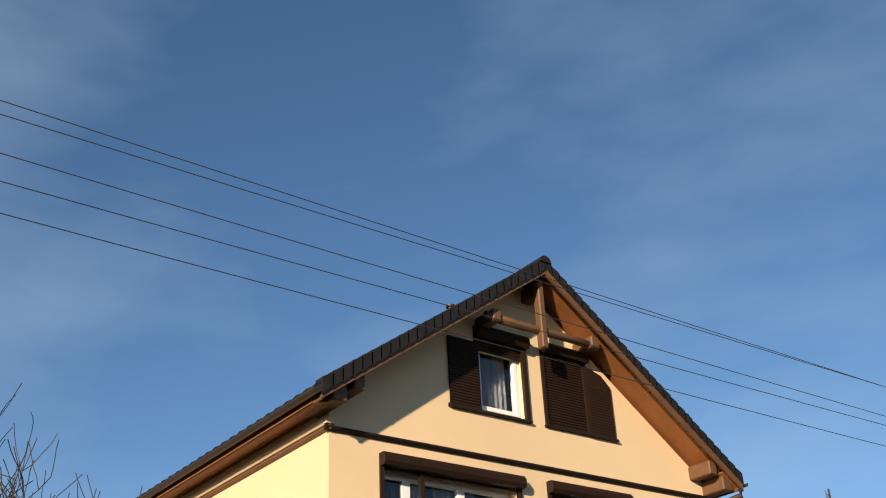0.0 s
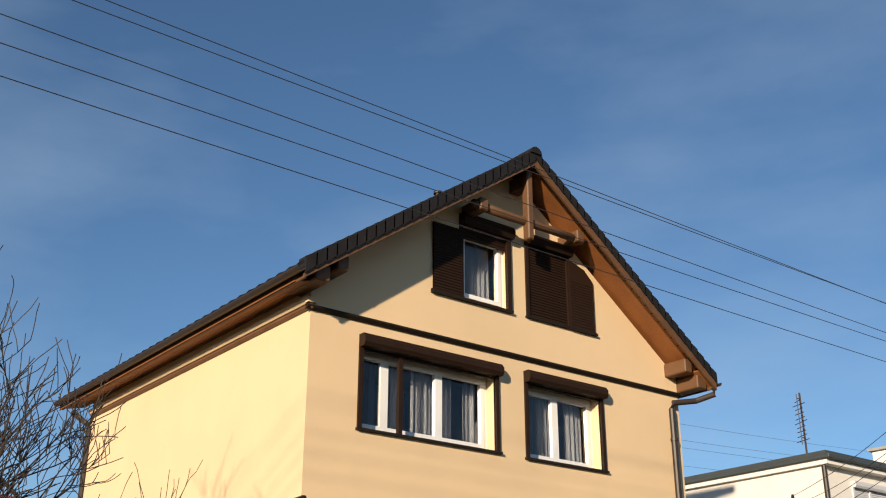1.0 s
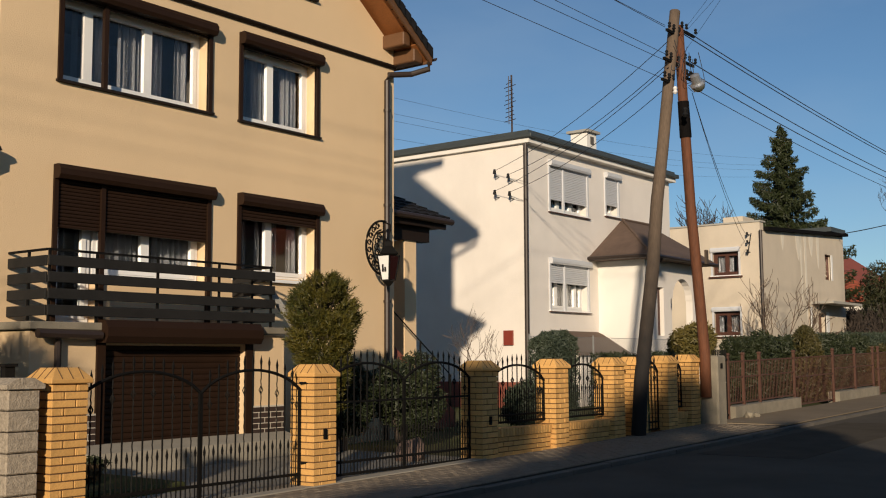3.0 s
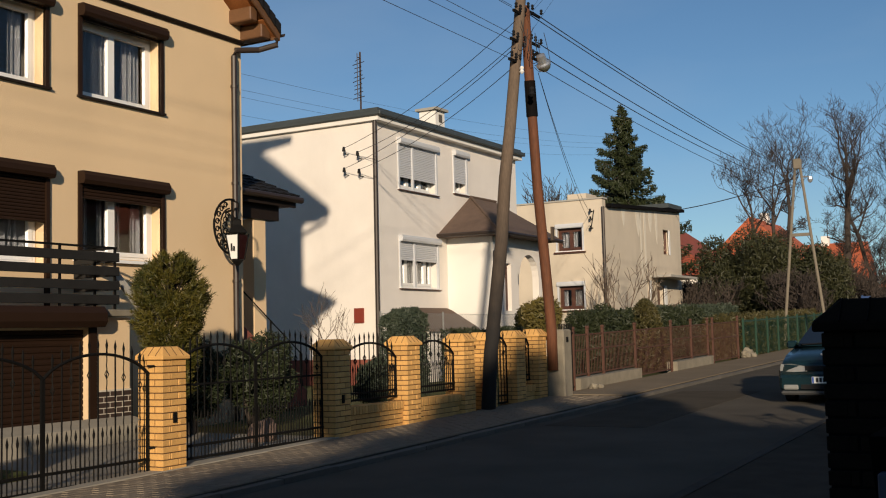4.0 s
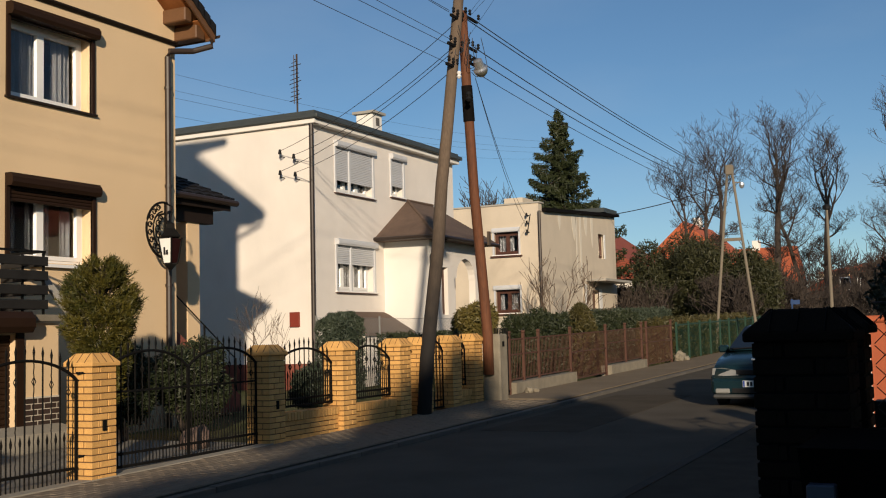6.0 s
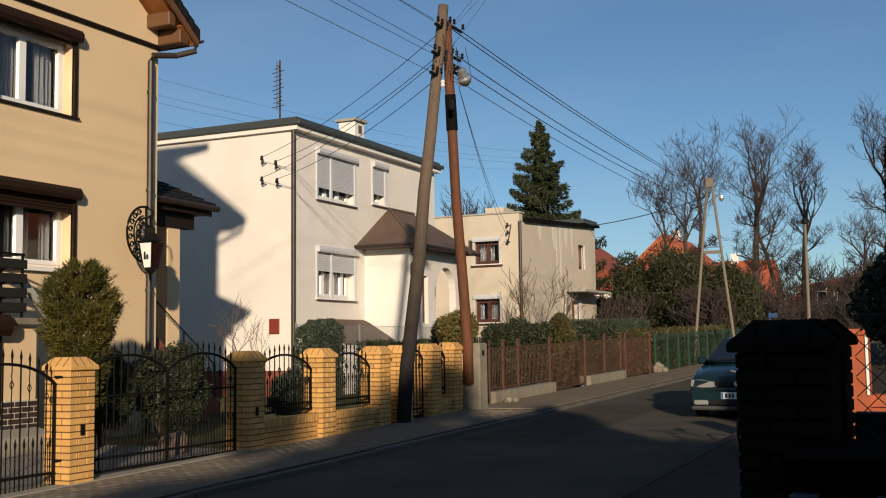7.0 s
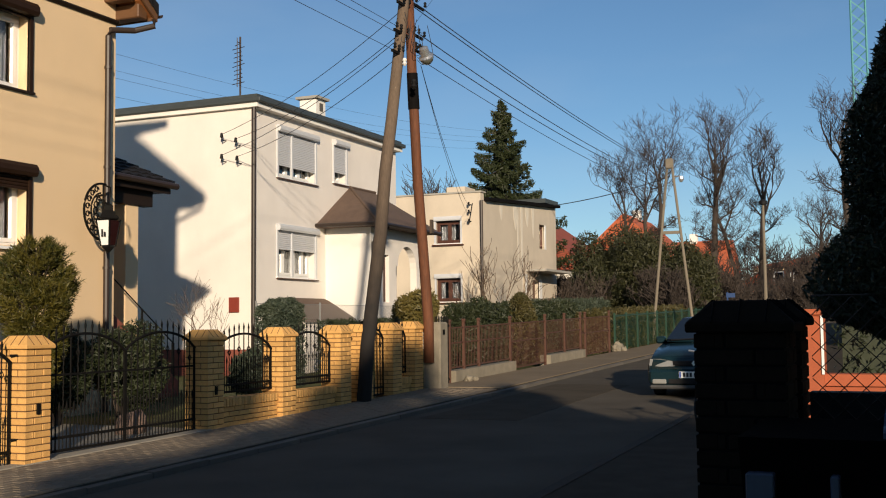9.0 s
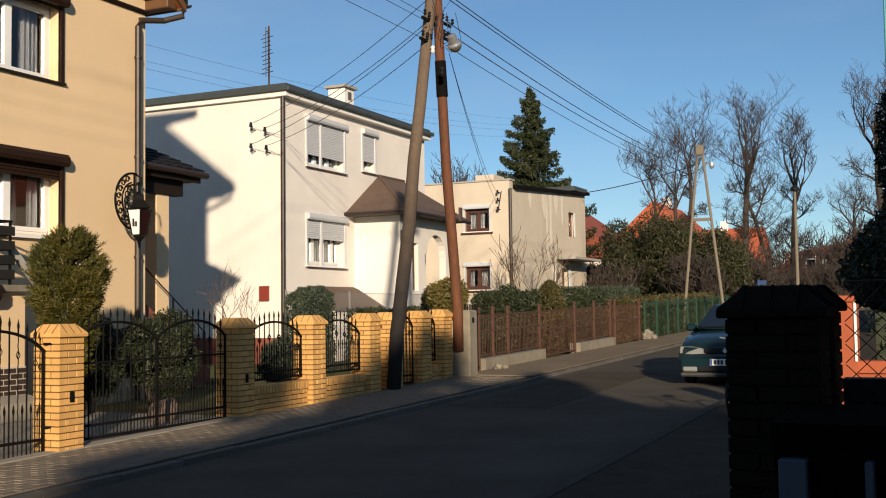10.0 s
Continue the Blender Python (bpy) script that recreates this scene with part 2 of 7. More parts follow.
def dark_foot(m, z0, z1, dark):
    """Darkens a pole towards the ground, with a ragged upper limit."""
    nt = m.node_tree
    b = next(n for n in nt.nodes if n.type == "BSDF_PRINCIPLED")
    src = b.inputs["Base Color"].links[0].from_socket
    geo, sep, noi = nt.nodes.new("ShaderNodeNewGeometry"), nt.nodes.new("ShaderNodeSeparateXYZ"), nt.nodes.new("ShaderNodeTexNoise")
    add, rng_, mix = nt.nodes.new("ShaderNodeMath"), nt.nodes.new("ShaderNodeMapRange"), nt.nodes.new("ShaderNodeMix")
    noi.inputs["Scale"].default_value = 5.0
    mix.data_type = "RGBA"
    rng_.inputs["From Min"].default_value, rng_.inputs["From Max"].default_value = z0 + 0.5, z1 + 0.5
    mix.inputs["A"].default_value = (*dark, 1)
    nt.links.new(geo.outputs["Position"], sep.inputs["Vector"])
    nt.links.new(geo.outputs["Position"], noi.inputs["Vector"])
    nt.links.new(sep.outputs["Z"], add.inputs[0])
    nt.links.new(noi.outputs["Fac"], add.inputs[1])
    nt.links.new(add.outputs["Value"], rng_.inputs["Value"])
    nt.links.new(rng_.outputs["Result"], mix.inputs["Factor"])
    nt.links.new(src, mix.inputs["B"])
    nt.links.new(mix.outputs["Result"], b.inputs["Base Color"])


dark_foot(POLE_GREY, 1.6, 5.0, (0.012, 0.010, 0.009))

# ---- builders ----
def part(name, bm, material, parent=None, label="", smooth=False):
    """Links a bmesh as one mesh; its corners are given in world metres, whatever the parent's place."""
    me = bpy.data.meshes.new(name)
    bmesh.ops.recalc_face_normals(bm, faces=bm.faces)
    if smooth:
        for f in bm.faces:
            f.smooth = True
    bm.to_mesh(me)
    bm.free()
    me.materials.append(material)
    ob = new(name, me)
    if parent is not None:
        ob.parent = parent
        if parent.type == "EMPTY":
            ob.matrix_parent_inverse = Matrix.Translation(parent.location).inverted()
    if label:
        tagged(ob, label)
    return ob


def thing(name, at, label, category, group="", kind=""):
    ob = new(name)
    ob.location = at
    ob.empty_display_size = 0.2
    return tagged(ob, label, category, group, kind)


def box(bm, x0, x1, y0, y1, z0, z1, bevel=0.0):
    r = bmesh.ops.create_cube(bm, size=1.0)
    for v in r["verts"]:
        v.co = ((x0 + x1) / 2 + v.co.x * (x1 - x0), (y0 + y1) / 2 + v.co.y * (y1 - y0), (z0 + z1) / 2 + v.co.z * (z1 - z0))
    if bevel:
        edges = list({e for v in r["verts"] for e in v.link_edges})
        bmesh.ops.bevel(bm, geom=edges, offset=bevel, segments=1, affect="EDGES")
    return bm


def B(*a, **k):
    return box(bmesh.new(), *a, **k)


def prism(bm, pts, vec):
    """A polygon swept along vec."""
    vec = Vector(vec)
    lo = [bm.verts.new(p) for p in pts]
    hi = [bm.verts.new(Vector(p) + vec) for p in pts]
    n = len(pts)
    bm.faces.new(lo)
    bm.faces.new(list(reversed(hi)))
    for i in range(n):
        bm.faces.new((lo[i], hi[i], hi[(i + 1) % n], lo[(i + 1) % n]))
    return bm


def tube(bm, pts, r0, r1=None, n=8, caps=True):
    """A round bar along points, tapering from r0 to r1."""
    pts = [Vector(p) for p in pts]
    r1 = r0 if r1 is None else r1
    rings = []
    for i, p in enumerate(pts):
        a = pts[max(i - 1, 0)]
        b = pts[min(i + 1, len(pts) - 1)]
        d = (b - a).normalized()
        u = d.cross(Vector((0, 0, 1)) if abs(d.z) < 0.95 else Vector((1, 0, 0))).normalized()
        w = d.cross(u)
        r = r0 + (r1 - r0) * i / max(len(pts) - 1, 1)
        rings.append([bm.verts.new(p + (u * math.cos(k * math.tau / n) + w * math.sin(k * math.tau / n)) * r) for k in range(n)])
    for a, b in zip(rings, rings[1:]):
        for k in range(n):
            bm.faces.new((a[k], a[(k + 1) % n], b[(k + 1) % n], b[k]))
    if caps:
        bm.faces.new(rings[0])
        bm.faces.new(list(reversed(rings[-1])))
    return bm


def lathe(bm, centre, profile, n=16):
    """Turns (radius, height) pairs about an upright axis."""
    c = Vector(centre)
    rings = [[bm.verts.new(c + Vector((r * math.cos(k * math.tau / n), r * math.sin(k * math.tau / n), z))) for k in range(n)] for r, z in profile]
    for a, b in zip(rings, rings[1:]):
        for k in range(n):
            bm.faces.new((a[k], a[(k + 1) % n], b[(k + 1) % n], b[k]))
    bm.faces.new(rings[0])
    bm.faces.new(list(reversed(rings[-1])))
    return bm


def side_map(face, at):
    """face 'S': a wall that looks to -y at y = at; 'W': one that looks to -x at x = at. u runs along it, d goes inwards."""
    if face == "S":
        return lambda u, d, z: Vector((u, at + d, z))
    return lambda u, d, z: Vector((at + d, u, z))


def mbox(bm, P, u0, u1, d0, d1, z0, z1):
    a, b = P(u0, d0, z0), P(u1, d1, z1)
    return box(bm, min(a.x, b.x), max(a.x, b.x), min(a.y, b.y), max(a.y, b.y), z0, z1)


def wall(P, u0, u1, z0, top, thick, holes=(), extra=()):
    """A wall as one shell with openings (u0, u1, z0, z1) right through it; top(u) gives its upper edge."""
    us = sorted({u0, u1, *extra, *(h[0] for h in holes), *(h[1] for h in holes)})
    zs = sorted({z0, *(h[2] for h in holes), *(h[3] for h in holes)})
    nu, nz = len(us) - 1, len(zs)
    full = {}
    for i in range(nu):
        m = (us[i] + us[i + 1]) / 2
        for j in range(nz):
            zm = (zs[j] + zs[j + 1]) / 2 if j + 1 < nz else zs[j] + 1e-3
            full[i, j] = zs[j] < max(top(us[i]), top(us[i + 1])) - 1e-4 and not any(h[0] < m < h[1] and h[2] < zm < h[3] for h in holes)
    bm, made = bmesh.new(), {}

    def v(i, j, d):
        if (i, j, d) not in made:
            z = min(zs[j], top(us[i])) if j < nz else top(us[i])
            made[i, j, d] = bm.verts.new(P(us[i], d * thick, z))
        return made[i, j, d]

    for (i, j), solid in full.items():
        if not solid:
            continue
        for d in (0, 1):
            bm.faces.new((v(i, j, d), v(i + 1, j, d), v(i + 1, j + 1, d), v(i, j + 1, d)))
        for di, dj, p, q in ((-1, 0, (0, 0), (0, 1)), (1, 0, (1, 0), (1, 1)), (0, -1, (0, 0), (1, 0)), (0, 1, (0, 1), (1, 1))):
            if not full.get((i + di, j + dj), False):
                bm.faces.new((v(i + p[0], j + p[1], 0), v(i + q[0], j + q[1], 0), v(i + q[0], j + q[1], 1), v(i + p[0], j + p[1], 1)))
    return bm


def window(parent, P, u0, u1, z0, z1, splits, depth=0.22, frame_mat=None, curtain=True, dark=False, bars=()):
    """A window set back in its opening: outer frame, a sash for each stretch between the splits, panes and curtains behind."""
    fm = frame_mat or WHITE_PVC
    bm = bmesh.new()
    f = 0.065
    for a, b, c, e in ((u0, u1, z0, z0 + f), (u0, u1, z1 - f, z1), (u0, u0 + f, z0 + f, z1 - f), (u1 - f, u1, z0 + f, z1 - f)):
        mbox(bm, P, a, b, depth, depth + 0.08, c, e)
    w = part("window", bm, fm, parent)
    edges = [u0 + f, *splits, u1 - f]
    for a, b in zip(edges, edges[1:]):
        s = 0.07
        bm = bmesh.new()
        for q in ((a, b, z0 + f, z0 + f + s), (a, b, z1 - f - s, z1 - f), (a, a + s, z0 + f + s, z1 - f - s), (b - s, b, z0 + f + s, z1 - f - s)):
            mbox(bm, P, q[0], q[1], depth - 0.015, depth + 0.06, q[2], q[3])
        part("sash", bm, fm, w)
        pane = part("pane", mbox(bmesh.new(), P, a + s - 0.01, b - s + 0.01, depth + 0.02, depth + 0.028, z0 + f + s - 0.01, z1 - f - s + 0.01), GLASS, w)
        pane.visible_shadow = False
        if curtain:
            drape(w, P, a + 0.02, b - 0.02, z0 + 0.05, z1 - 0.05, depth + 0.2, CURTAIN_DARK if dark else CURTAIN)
    return w


def drape(parent, P, u0, u1, z0, z1, d, material):
    """A hanging curtain with folds."""
    bm = bmesh.new()
    n = max(8, int((u1 - u0) / 0.03))
    k = random.random() * 6
    rows = []
    for z in (z0, z1):
        rows.append([bm.verts.new(P(u0 + (u1 - u0) * i / n, d + 0.035 * math.sin(i * 1.7 + k) + 0.02 * math.sin(i * 0.6), z)) for i in range(n + 1)])
    for i in range(n):
        if math.sin(i * 0.21 + k * 3) > -0.8:
            bm.faces.new((rows[0][i], rows[0][i + 1], rows[1][i + 1], rows[1][i]))
    bmesh.ops.delete(bm, geom=[v for v in bm.verts if not v.link_faces], context="VERTS")
    if not bm.faces:
        bm.free()
        return None
    return part("curtain", bm, material, parent)


def slatted(P, u0, u1, z0, z1, d, pitch=0.05, swell=0.012):
    """A let-down roller shutter: one sheet of slats that bulge outwards with grooves between them."""
    n = max(1, round((z1 - z0) / pitch))
    h = (z1 - z0) / n
    prof = []
    for k in range(n):
        z = z0 + k * h
        prof += [(d + 0.014, z), (d, z + h * 0.12), (d - swell * 0.4, z + h * 0.5), (d, z + h * 0.85)]
    prof.append((d + 0.014, z1))
    bm = bmesh.new()
    rows = [[bm.verts.new(P(u, q, z)) for q, z in prof] for u in (u0, u1)]
    back = [[bm.verts.new(P(u, d + 0.03, z)) for z in (z0, z1)] for u in (u0, u1)]
    for k in range(len(prof) - 1):
        bm.faces.new((rows[0][k], rows[1][k], rows[1][k + 1], rows[0][k + 1]))
    bm.faces.new((back[0][0], back[1][0], back[1][1], back[0][1]))
    bm.faces.new((rows[0][0], rows[1][0], back[1][0], back[0][0]))
    bm.faces.new((rows[0][-1], rows[1][-1], back[1][1], back[0][1]))
    return bm


def shutter(parent, P, u0, u1, z0, z1, box_h, down, proud=0.17, material=None, rails=(), sill=True, guide=0.07):
    """A roller shutter: the box on the wall, guide rails, the curtain of slats let down to z = down, and the sill."""
    m = material or SHUTTER_BROWN
    bm = bmesh.new()
    pr = [P(u0, 0.0, z1), P(u0, -proud * 0.72, z1), P(u0, -proud, z1 - box_h * 0.32), P(u0, -proud, z1 - box_h * 0.72), P(u0, -proud * 0.8, z1 - box_h), P(u0, 0.0, z1 - box_h)]
    prism(bm, pr, P(u1, 0, 0) - P(u0, 0, 0))
    s = part("roller_shutter", bm, m, parent)
    g = guide
    for a in (u0, u1 - g, *rails):
        part("guide_rail", mbox(bmesh.new(), P, a, a + g, -0.035, 0.03, z0, z1 - box_h), m, s)
    if down < z1 - box_h:
        part("slats", slatted(P, u0 + g, u1 - g, down, z1 - box_h, 0.0), m, s)
    if sill:
        part("sill", mbox(bmesh.new(), P, u0 - 0.02, u1 + 0.03, -0.06, 0.2, z0 - 0.035, z0), DARK_TRIM if m is SHUTTER_BROWN else WHITE_PVC, s)
    return s


def tiles(O, U, V, course=0.34, col=0.30, wave=0.022, step=0.03, seg=4, thick=0.05):
    """Pantiles on a slope: O the lower corner, U along the eave, V up the slope."""
    O, U, V = Vector(O), Vector(U), Vector(V)
    N = U.cross(V).normalized()
    if N.z < 0:
        N = -N
    nu, nv = max(1, round(U.length / col)) * seg, max(1, round(V.length / course))
    verts, faces = [], []
    for j in range(nv):
        base = len(verts)
        for k, (f, lift) in enumerate(((j / nv, step), (min((j + 1.06) / nv, 1.0), 0.0))):
            for i in range(nu + 1):
                p = O + U * (i / nu) + V * f + N * (lift + wave * (0.5 + 0.5 * math.sin(i * math.tau / seg)))
                verts.append(p)
            for i in range(nu + 1):
                p = O + U * (i / nu) + V * f + N * (lift - thick)
                verts.append(p)
        w = nu + 1
        for i in range(nu):
            a = base + i
            faces += [(a, a + 1, a + 1 + 2 * w, a + 2 * w), (a + w, a + w + 1, a + 1, a)]
        faces += [(base, base + 2 * w, base + 3 * w, base + w), (base + nu, base + w + nu, base + 3 * w + nu, base + 2 * w + nu)]
    me = bpy.data.meshes.new("tiles")
    me.from_pydata(verts, [], faces)
    bm = bmesh.new()
    bm.from_mesh(me)
    bpy.data.meshes.remove(me)
    return bm


def gz(x):
    """Height of the roadway, which climbs along the street."""
    return 0.02 * (min(max(x, -8), 70) - 10)


def slope_box(bm, x0, x1, y0, y1, h0, h1, step=10.0):
    """A slab that follows the street's climb, from h0 to h1 above the roadway."""
    n = max(1, math.ceil((x1 - x0) / step))
    for i in range(n):
        a, b = x0 + (x1 - x0) * i / n, x0 + (x1 - x0) * (i + 1) / n
        prism(bm, [(a, y0, gz(a) + h0), (b, y0, gz(b) + h0), (b, y0, gz(b) + h1), (a, y0, gz(a) + h1)], (0, y1 - y0, 0))
    return bm


# ---- ground, road, pavements ----
bm = bmesh.new()
xs = (-1500, -8, 70, 1500)
grid = [[bm.verts.new((x, y, gz(x) - 0.02)) for y in (-1500, 1500)] for x in xs]
for a, b in zip(grid, grid[1:]):
    bm.faces.new((a[0], b[0], b[1], a[1]))
ground = tagged(part("ground", bm, SOIL), "winter lawn and bare soil round the houses", "ground", kind="structure")

road = tagged(part("road", slope_box(bmesh.new(), -60, 260, 3.2, 7.5, -0.3, 0.0), ASPHALT), "worn grey asphalt street climbing gently", "road", kind="structure")
tagged(part("road_patch", slope_box(bmesh.new(), 15.6, 22.5, 5.6, 7.2, -0.05, 0.005), ASPHALT_PATCH), "darker mended patch in the asphalt", "road", kind="structure")
pavement = tagged(part("pavement", slope_box(bmesh.new(), -60, 260, 7.62, 9.12, -0.3, 0.075), PAVING_BED), "far pavement of grey concrete paving blocks", "pavement", kind="structure")
pavement_near = tagged(part("pavement_near", slope_box(bmesh.new(), -60, 260, 1.3, 3.08, -0.3, 0.085), PAVING_BED), "near pavement of grey concrete paving", "pavement", kind="structure")
kerb = tagged(part("kerb", slope_box(bmesh.new(), -60, 260, 7.5, 7.62, -0.3, 0.05), KERB), "worn concrete kerb of the far pavement", "kerb", kind="structure")
# same concrete as the far kerb, painted darker for the shade here
kerb_near = tagged(part("kerb_near", slope_box(bmesh.new(), -60, 260, 3.08, 3.2, -0.3, 0.095), KERB_SHADED), "concrete kerb of the near pavement", "kerb", kind="structure")
tagged(part("sandy_verge", slope_box(bmesh.new(), 20.4, 260, 7.63, 9.13, -0.1, 0.092), SAND), "trodden sandy path along the fences", "path", kind="structure")
tagged(part("driveway", slope_box(bmesh.new(), 6.3, 12.8, 9.1, 13.3, -0.25, 0.10), DRIVE), "pale paved driveway in front of the garage", "driveway", kind="structure")


# ---- yellow house ----
HX0, HX1, HY0, HY1, HZ = 7.66, 15.74, 13.3, 21.8, 7.1
APEX_X, APEX_Z, PITCH = 11.68, 10.66, 0.745
house = thing("house", (11.7, 17.5, 0), "three-storey yellow rendered house with steep dark tiled gable roof", "house")
S1, W1 = side_map("S", HY0), side_map("W", HX0)


def gable(u):
    return APEX_Z - 0.16 - abs(u - APEX_X) * (0.705 if u < APEX_X else 0.745)


U1, U2 = (8.56, 11.20, 5.45, 6.88), (11.87, 13.62, 5.44, 6.88)
L1, L2 = (8.56, 11.24, 2.06, 4.22), (11.87, 13.64, 2.90, 4.22)
A1, A2 = (10.52, 11.52, 7.92, 9.17), (11.97, 12.97, 7.9, 9.20)
part("wall", wall(S1, HX0, HX1, -0.3, gable, 0.35, (U1, U2, L1, L2, A1, A2), (APEX_X,)), PLASTER_YELLOW, house)
part("wall", wall(W1, HY0 + 0.35, HY1, -0.3, lambda u: HZ + 0.36, 0.35), PLASTER_YELLOW, house)
part("wall", B(HX1 - 0.35, HX1, HY0 + 0.35, HY1, -0.3, HZ + 0.25), PLASTER_YELLOW, house)
part("wall", wall(side_map("S", HY1 - 0.35), HX0 + 0.35, HX1 - 0.35, -0.3, gable, 0.35, (), (APEX_X,)), PLASTER_YELLOW, house)
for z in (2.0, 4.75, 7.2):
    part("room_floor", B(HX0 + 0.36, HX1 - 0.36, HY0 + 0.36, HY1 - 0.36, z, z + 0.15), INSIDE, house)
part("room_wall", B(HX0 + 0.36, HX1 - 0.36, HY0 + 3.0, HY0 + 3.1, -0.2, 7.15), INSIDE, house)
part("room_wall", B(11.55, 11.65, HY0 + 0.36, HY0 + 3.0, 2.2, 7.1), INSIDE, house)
# string course
bm = bmesh.new()
prof = [(0, 7.08), (-0.035, 7.08), (-0.08, 7.115), (-0.08, 7.145), (0, 7.16)]
prism(bm, [S1(HX0 - 0.09, d, z) for d, z in prof], (HX1 - HX0 + 0.09, 0, 0))
part("string_course", bm, DARK_TRIM, house, "dark moulded string course")
bm = bmesh.new()
prism(bm, [W1(HY0 - 0.075, d * 0.7, z + 0.01) for d, z in prof], (0, HY1 - HY0, 0))
part("string_course", bm, WOOD_BEAM, house)
bm = bmesh.new()
prism(bm, [W1(HY0 - 0.06, d, z) for d, z in ((0, 7.17), (-0.07, 7.17), (-0.10, 7.20), (-0.10, 7.25), (0, 7.27))], (0, HY1 - HY0, 0))
part("cornice", bm, PLASTER_YELLOW, house)
part("corner_cap", B(HX0 - 0.10, HX0 + 0.05, HY0 - 0.10, HY0, 7.17, 7.20), PLASTER_YELLOW, house)

for (a, b, c, e), sp in ((U1, (9.15, 10.20)), (U2, (12.72,)), (L2, (12.72,)), (A1, ()),):
    window(house, S1, a, b, c, e - (0.16 if c < 7 else 0), sp, 0.22 if c < 7 else 0.10)
window(house, S1, 8.62, 9.27, 2.08, 3.98, (), 0.22)
window(house, S1, 9.32, 11.22, 2.75, 3.98, (10.22,), 0.22)
part("parapet", B(9.30, L1[1], HY0 + 0.02, HY0 + 0.35, 2.06, 2.75), PLASTER_YELLOW, house)
part("window_sill", B(9.32, 11.26, HY0 - 0.05, HY0 + 0.22, 2.72, 2.76), WHITE_PVC, house)
window(house, S1, A2[0], A2[1], A2[2], A2[3], (), 0.2, curtain=False)
shutter(house, S1, 8.53, 11.27, 5.45, 6.88, 0.20, 6.64, rails=(9.26,))
shutter(house, S1, 11.84, 13.69, 5.44, 6.90, 0.20, 6.66)
shutter(house, S1, 8.52, 11.29, 2.06, 4.25, 0.20, 3.38, rails=(9.28,), sill=False)
shutter(house, S1, 11.84, 13.71, 2.92, 4.24, 0.20, 3.82, sill=False)
part("window_sill", B(11.75, 13.7, HY0 - 0.09, HY0 + 0.2, 2.83, 2.88), WHITE_PVC, house, "white stone window sill")
# attic shutters: one half slid aside of the bright window, one pair closed
sh = part("roller_shutter", slatted(S1, 9.90, 10.50, 7.93, 9.12, -0.05), SHUTTER_BROWN, house, "dark slatted shutter slid aside")
part("frame", B(9.88, 10.54, HY0 - 0.05, HY0, 7.88, 7.93), SHUTTER_BROWN, sh)
part("guide_rail", B(11.50, 11.58, HY0 - 0.05, HY0 + 0.02, 7.88, 9.25), SHUTTER_BROWN, sh)
part("sill", B(9.88, 11.60, HY0 - 0.07, HY0 + 0.2, 7.86, 7.90), DARK_TRIM, sh)
shutter(house, S1, 10.47, 11.60, 7.92, 9.42, 0.22, 9.0, sill=False)
shutter(house, S1, 11.94, 13.00, 7.90, 9.42, 0.2, 7.92)
bm = bmesh.new()
prism(bm, [S1(12.98, -0.04, 7.9), S1(13.58, -0.04, 7.9), S1(13.58, -0.04, 8.88), S1(13.37, -0.04, 9.08), S1(12.98, -0.04, 9.2)], (0, 0.035, 0))
sp = part("shutter_panel", bm, SHUTTER_BROWN, house, "slatted side panel cut to the roof slope")
part("slats", slatted(S1, 13.02, 13.52, 7.95, 8.82, -0.045), SHUTTER_BROWN, sp)
part("sill", B(12.97, 13.62, HY0 - 0.07, HY0, 7.86, 7.90), DARK_TRIM, sp)

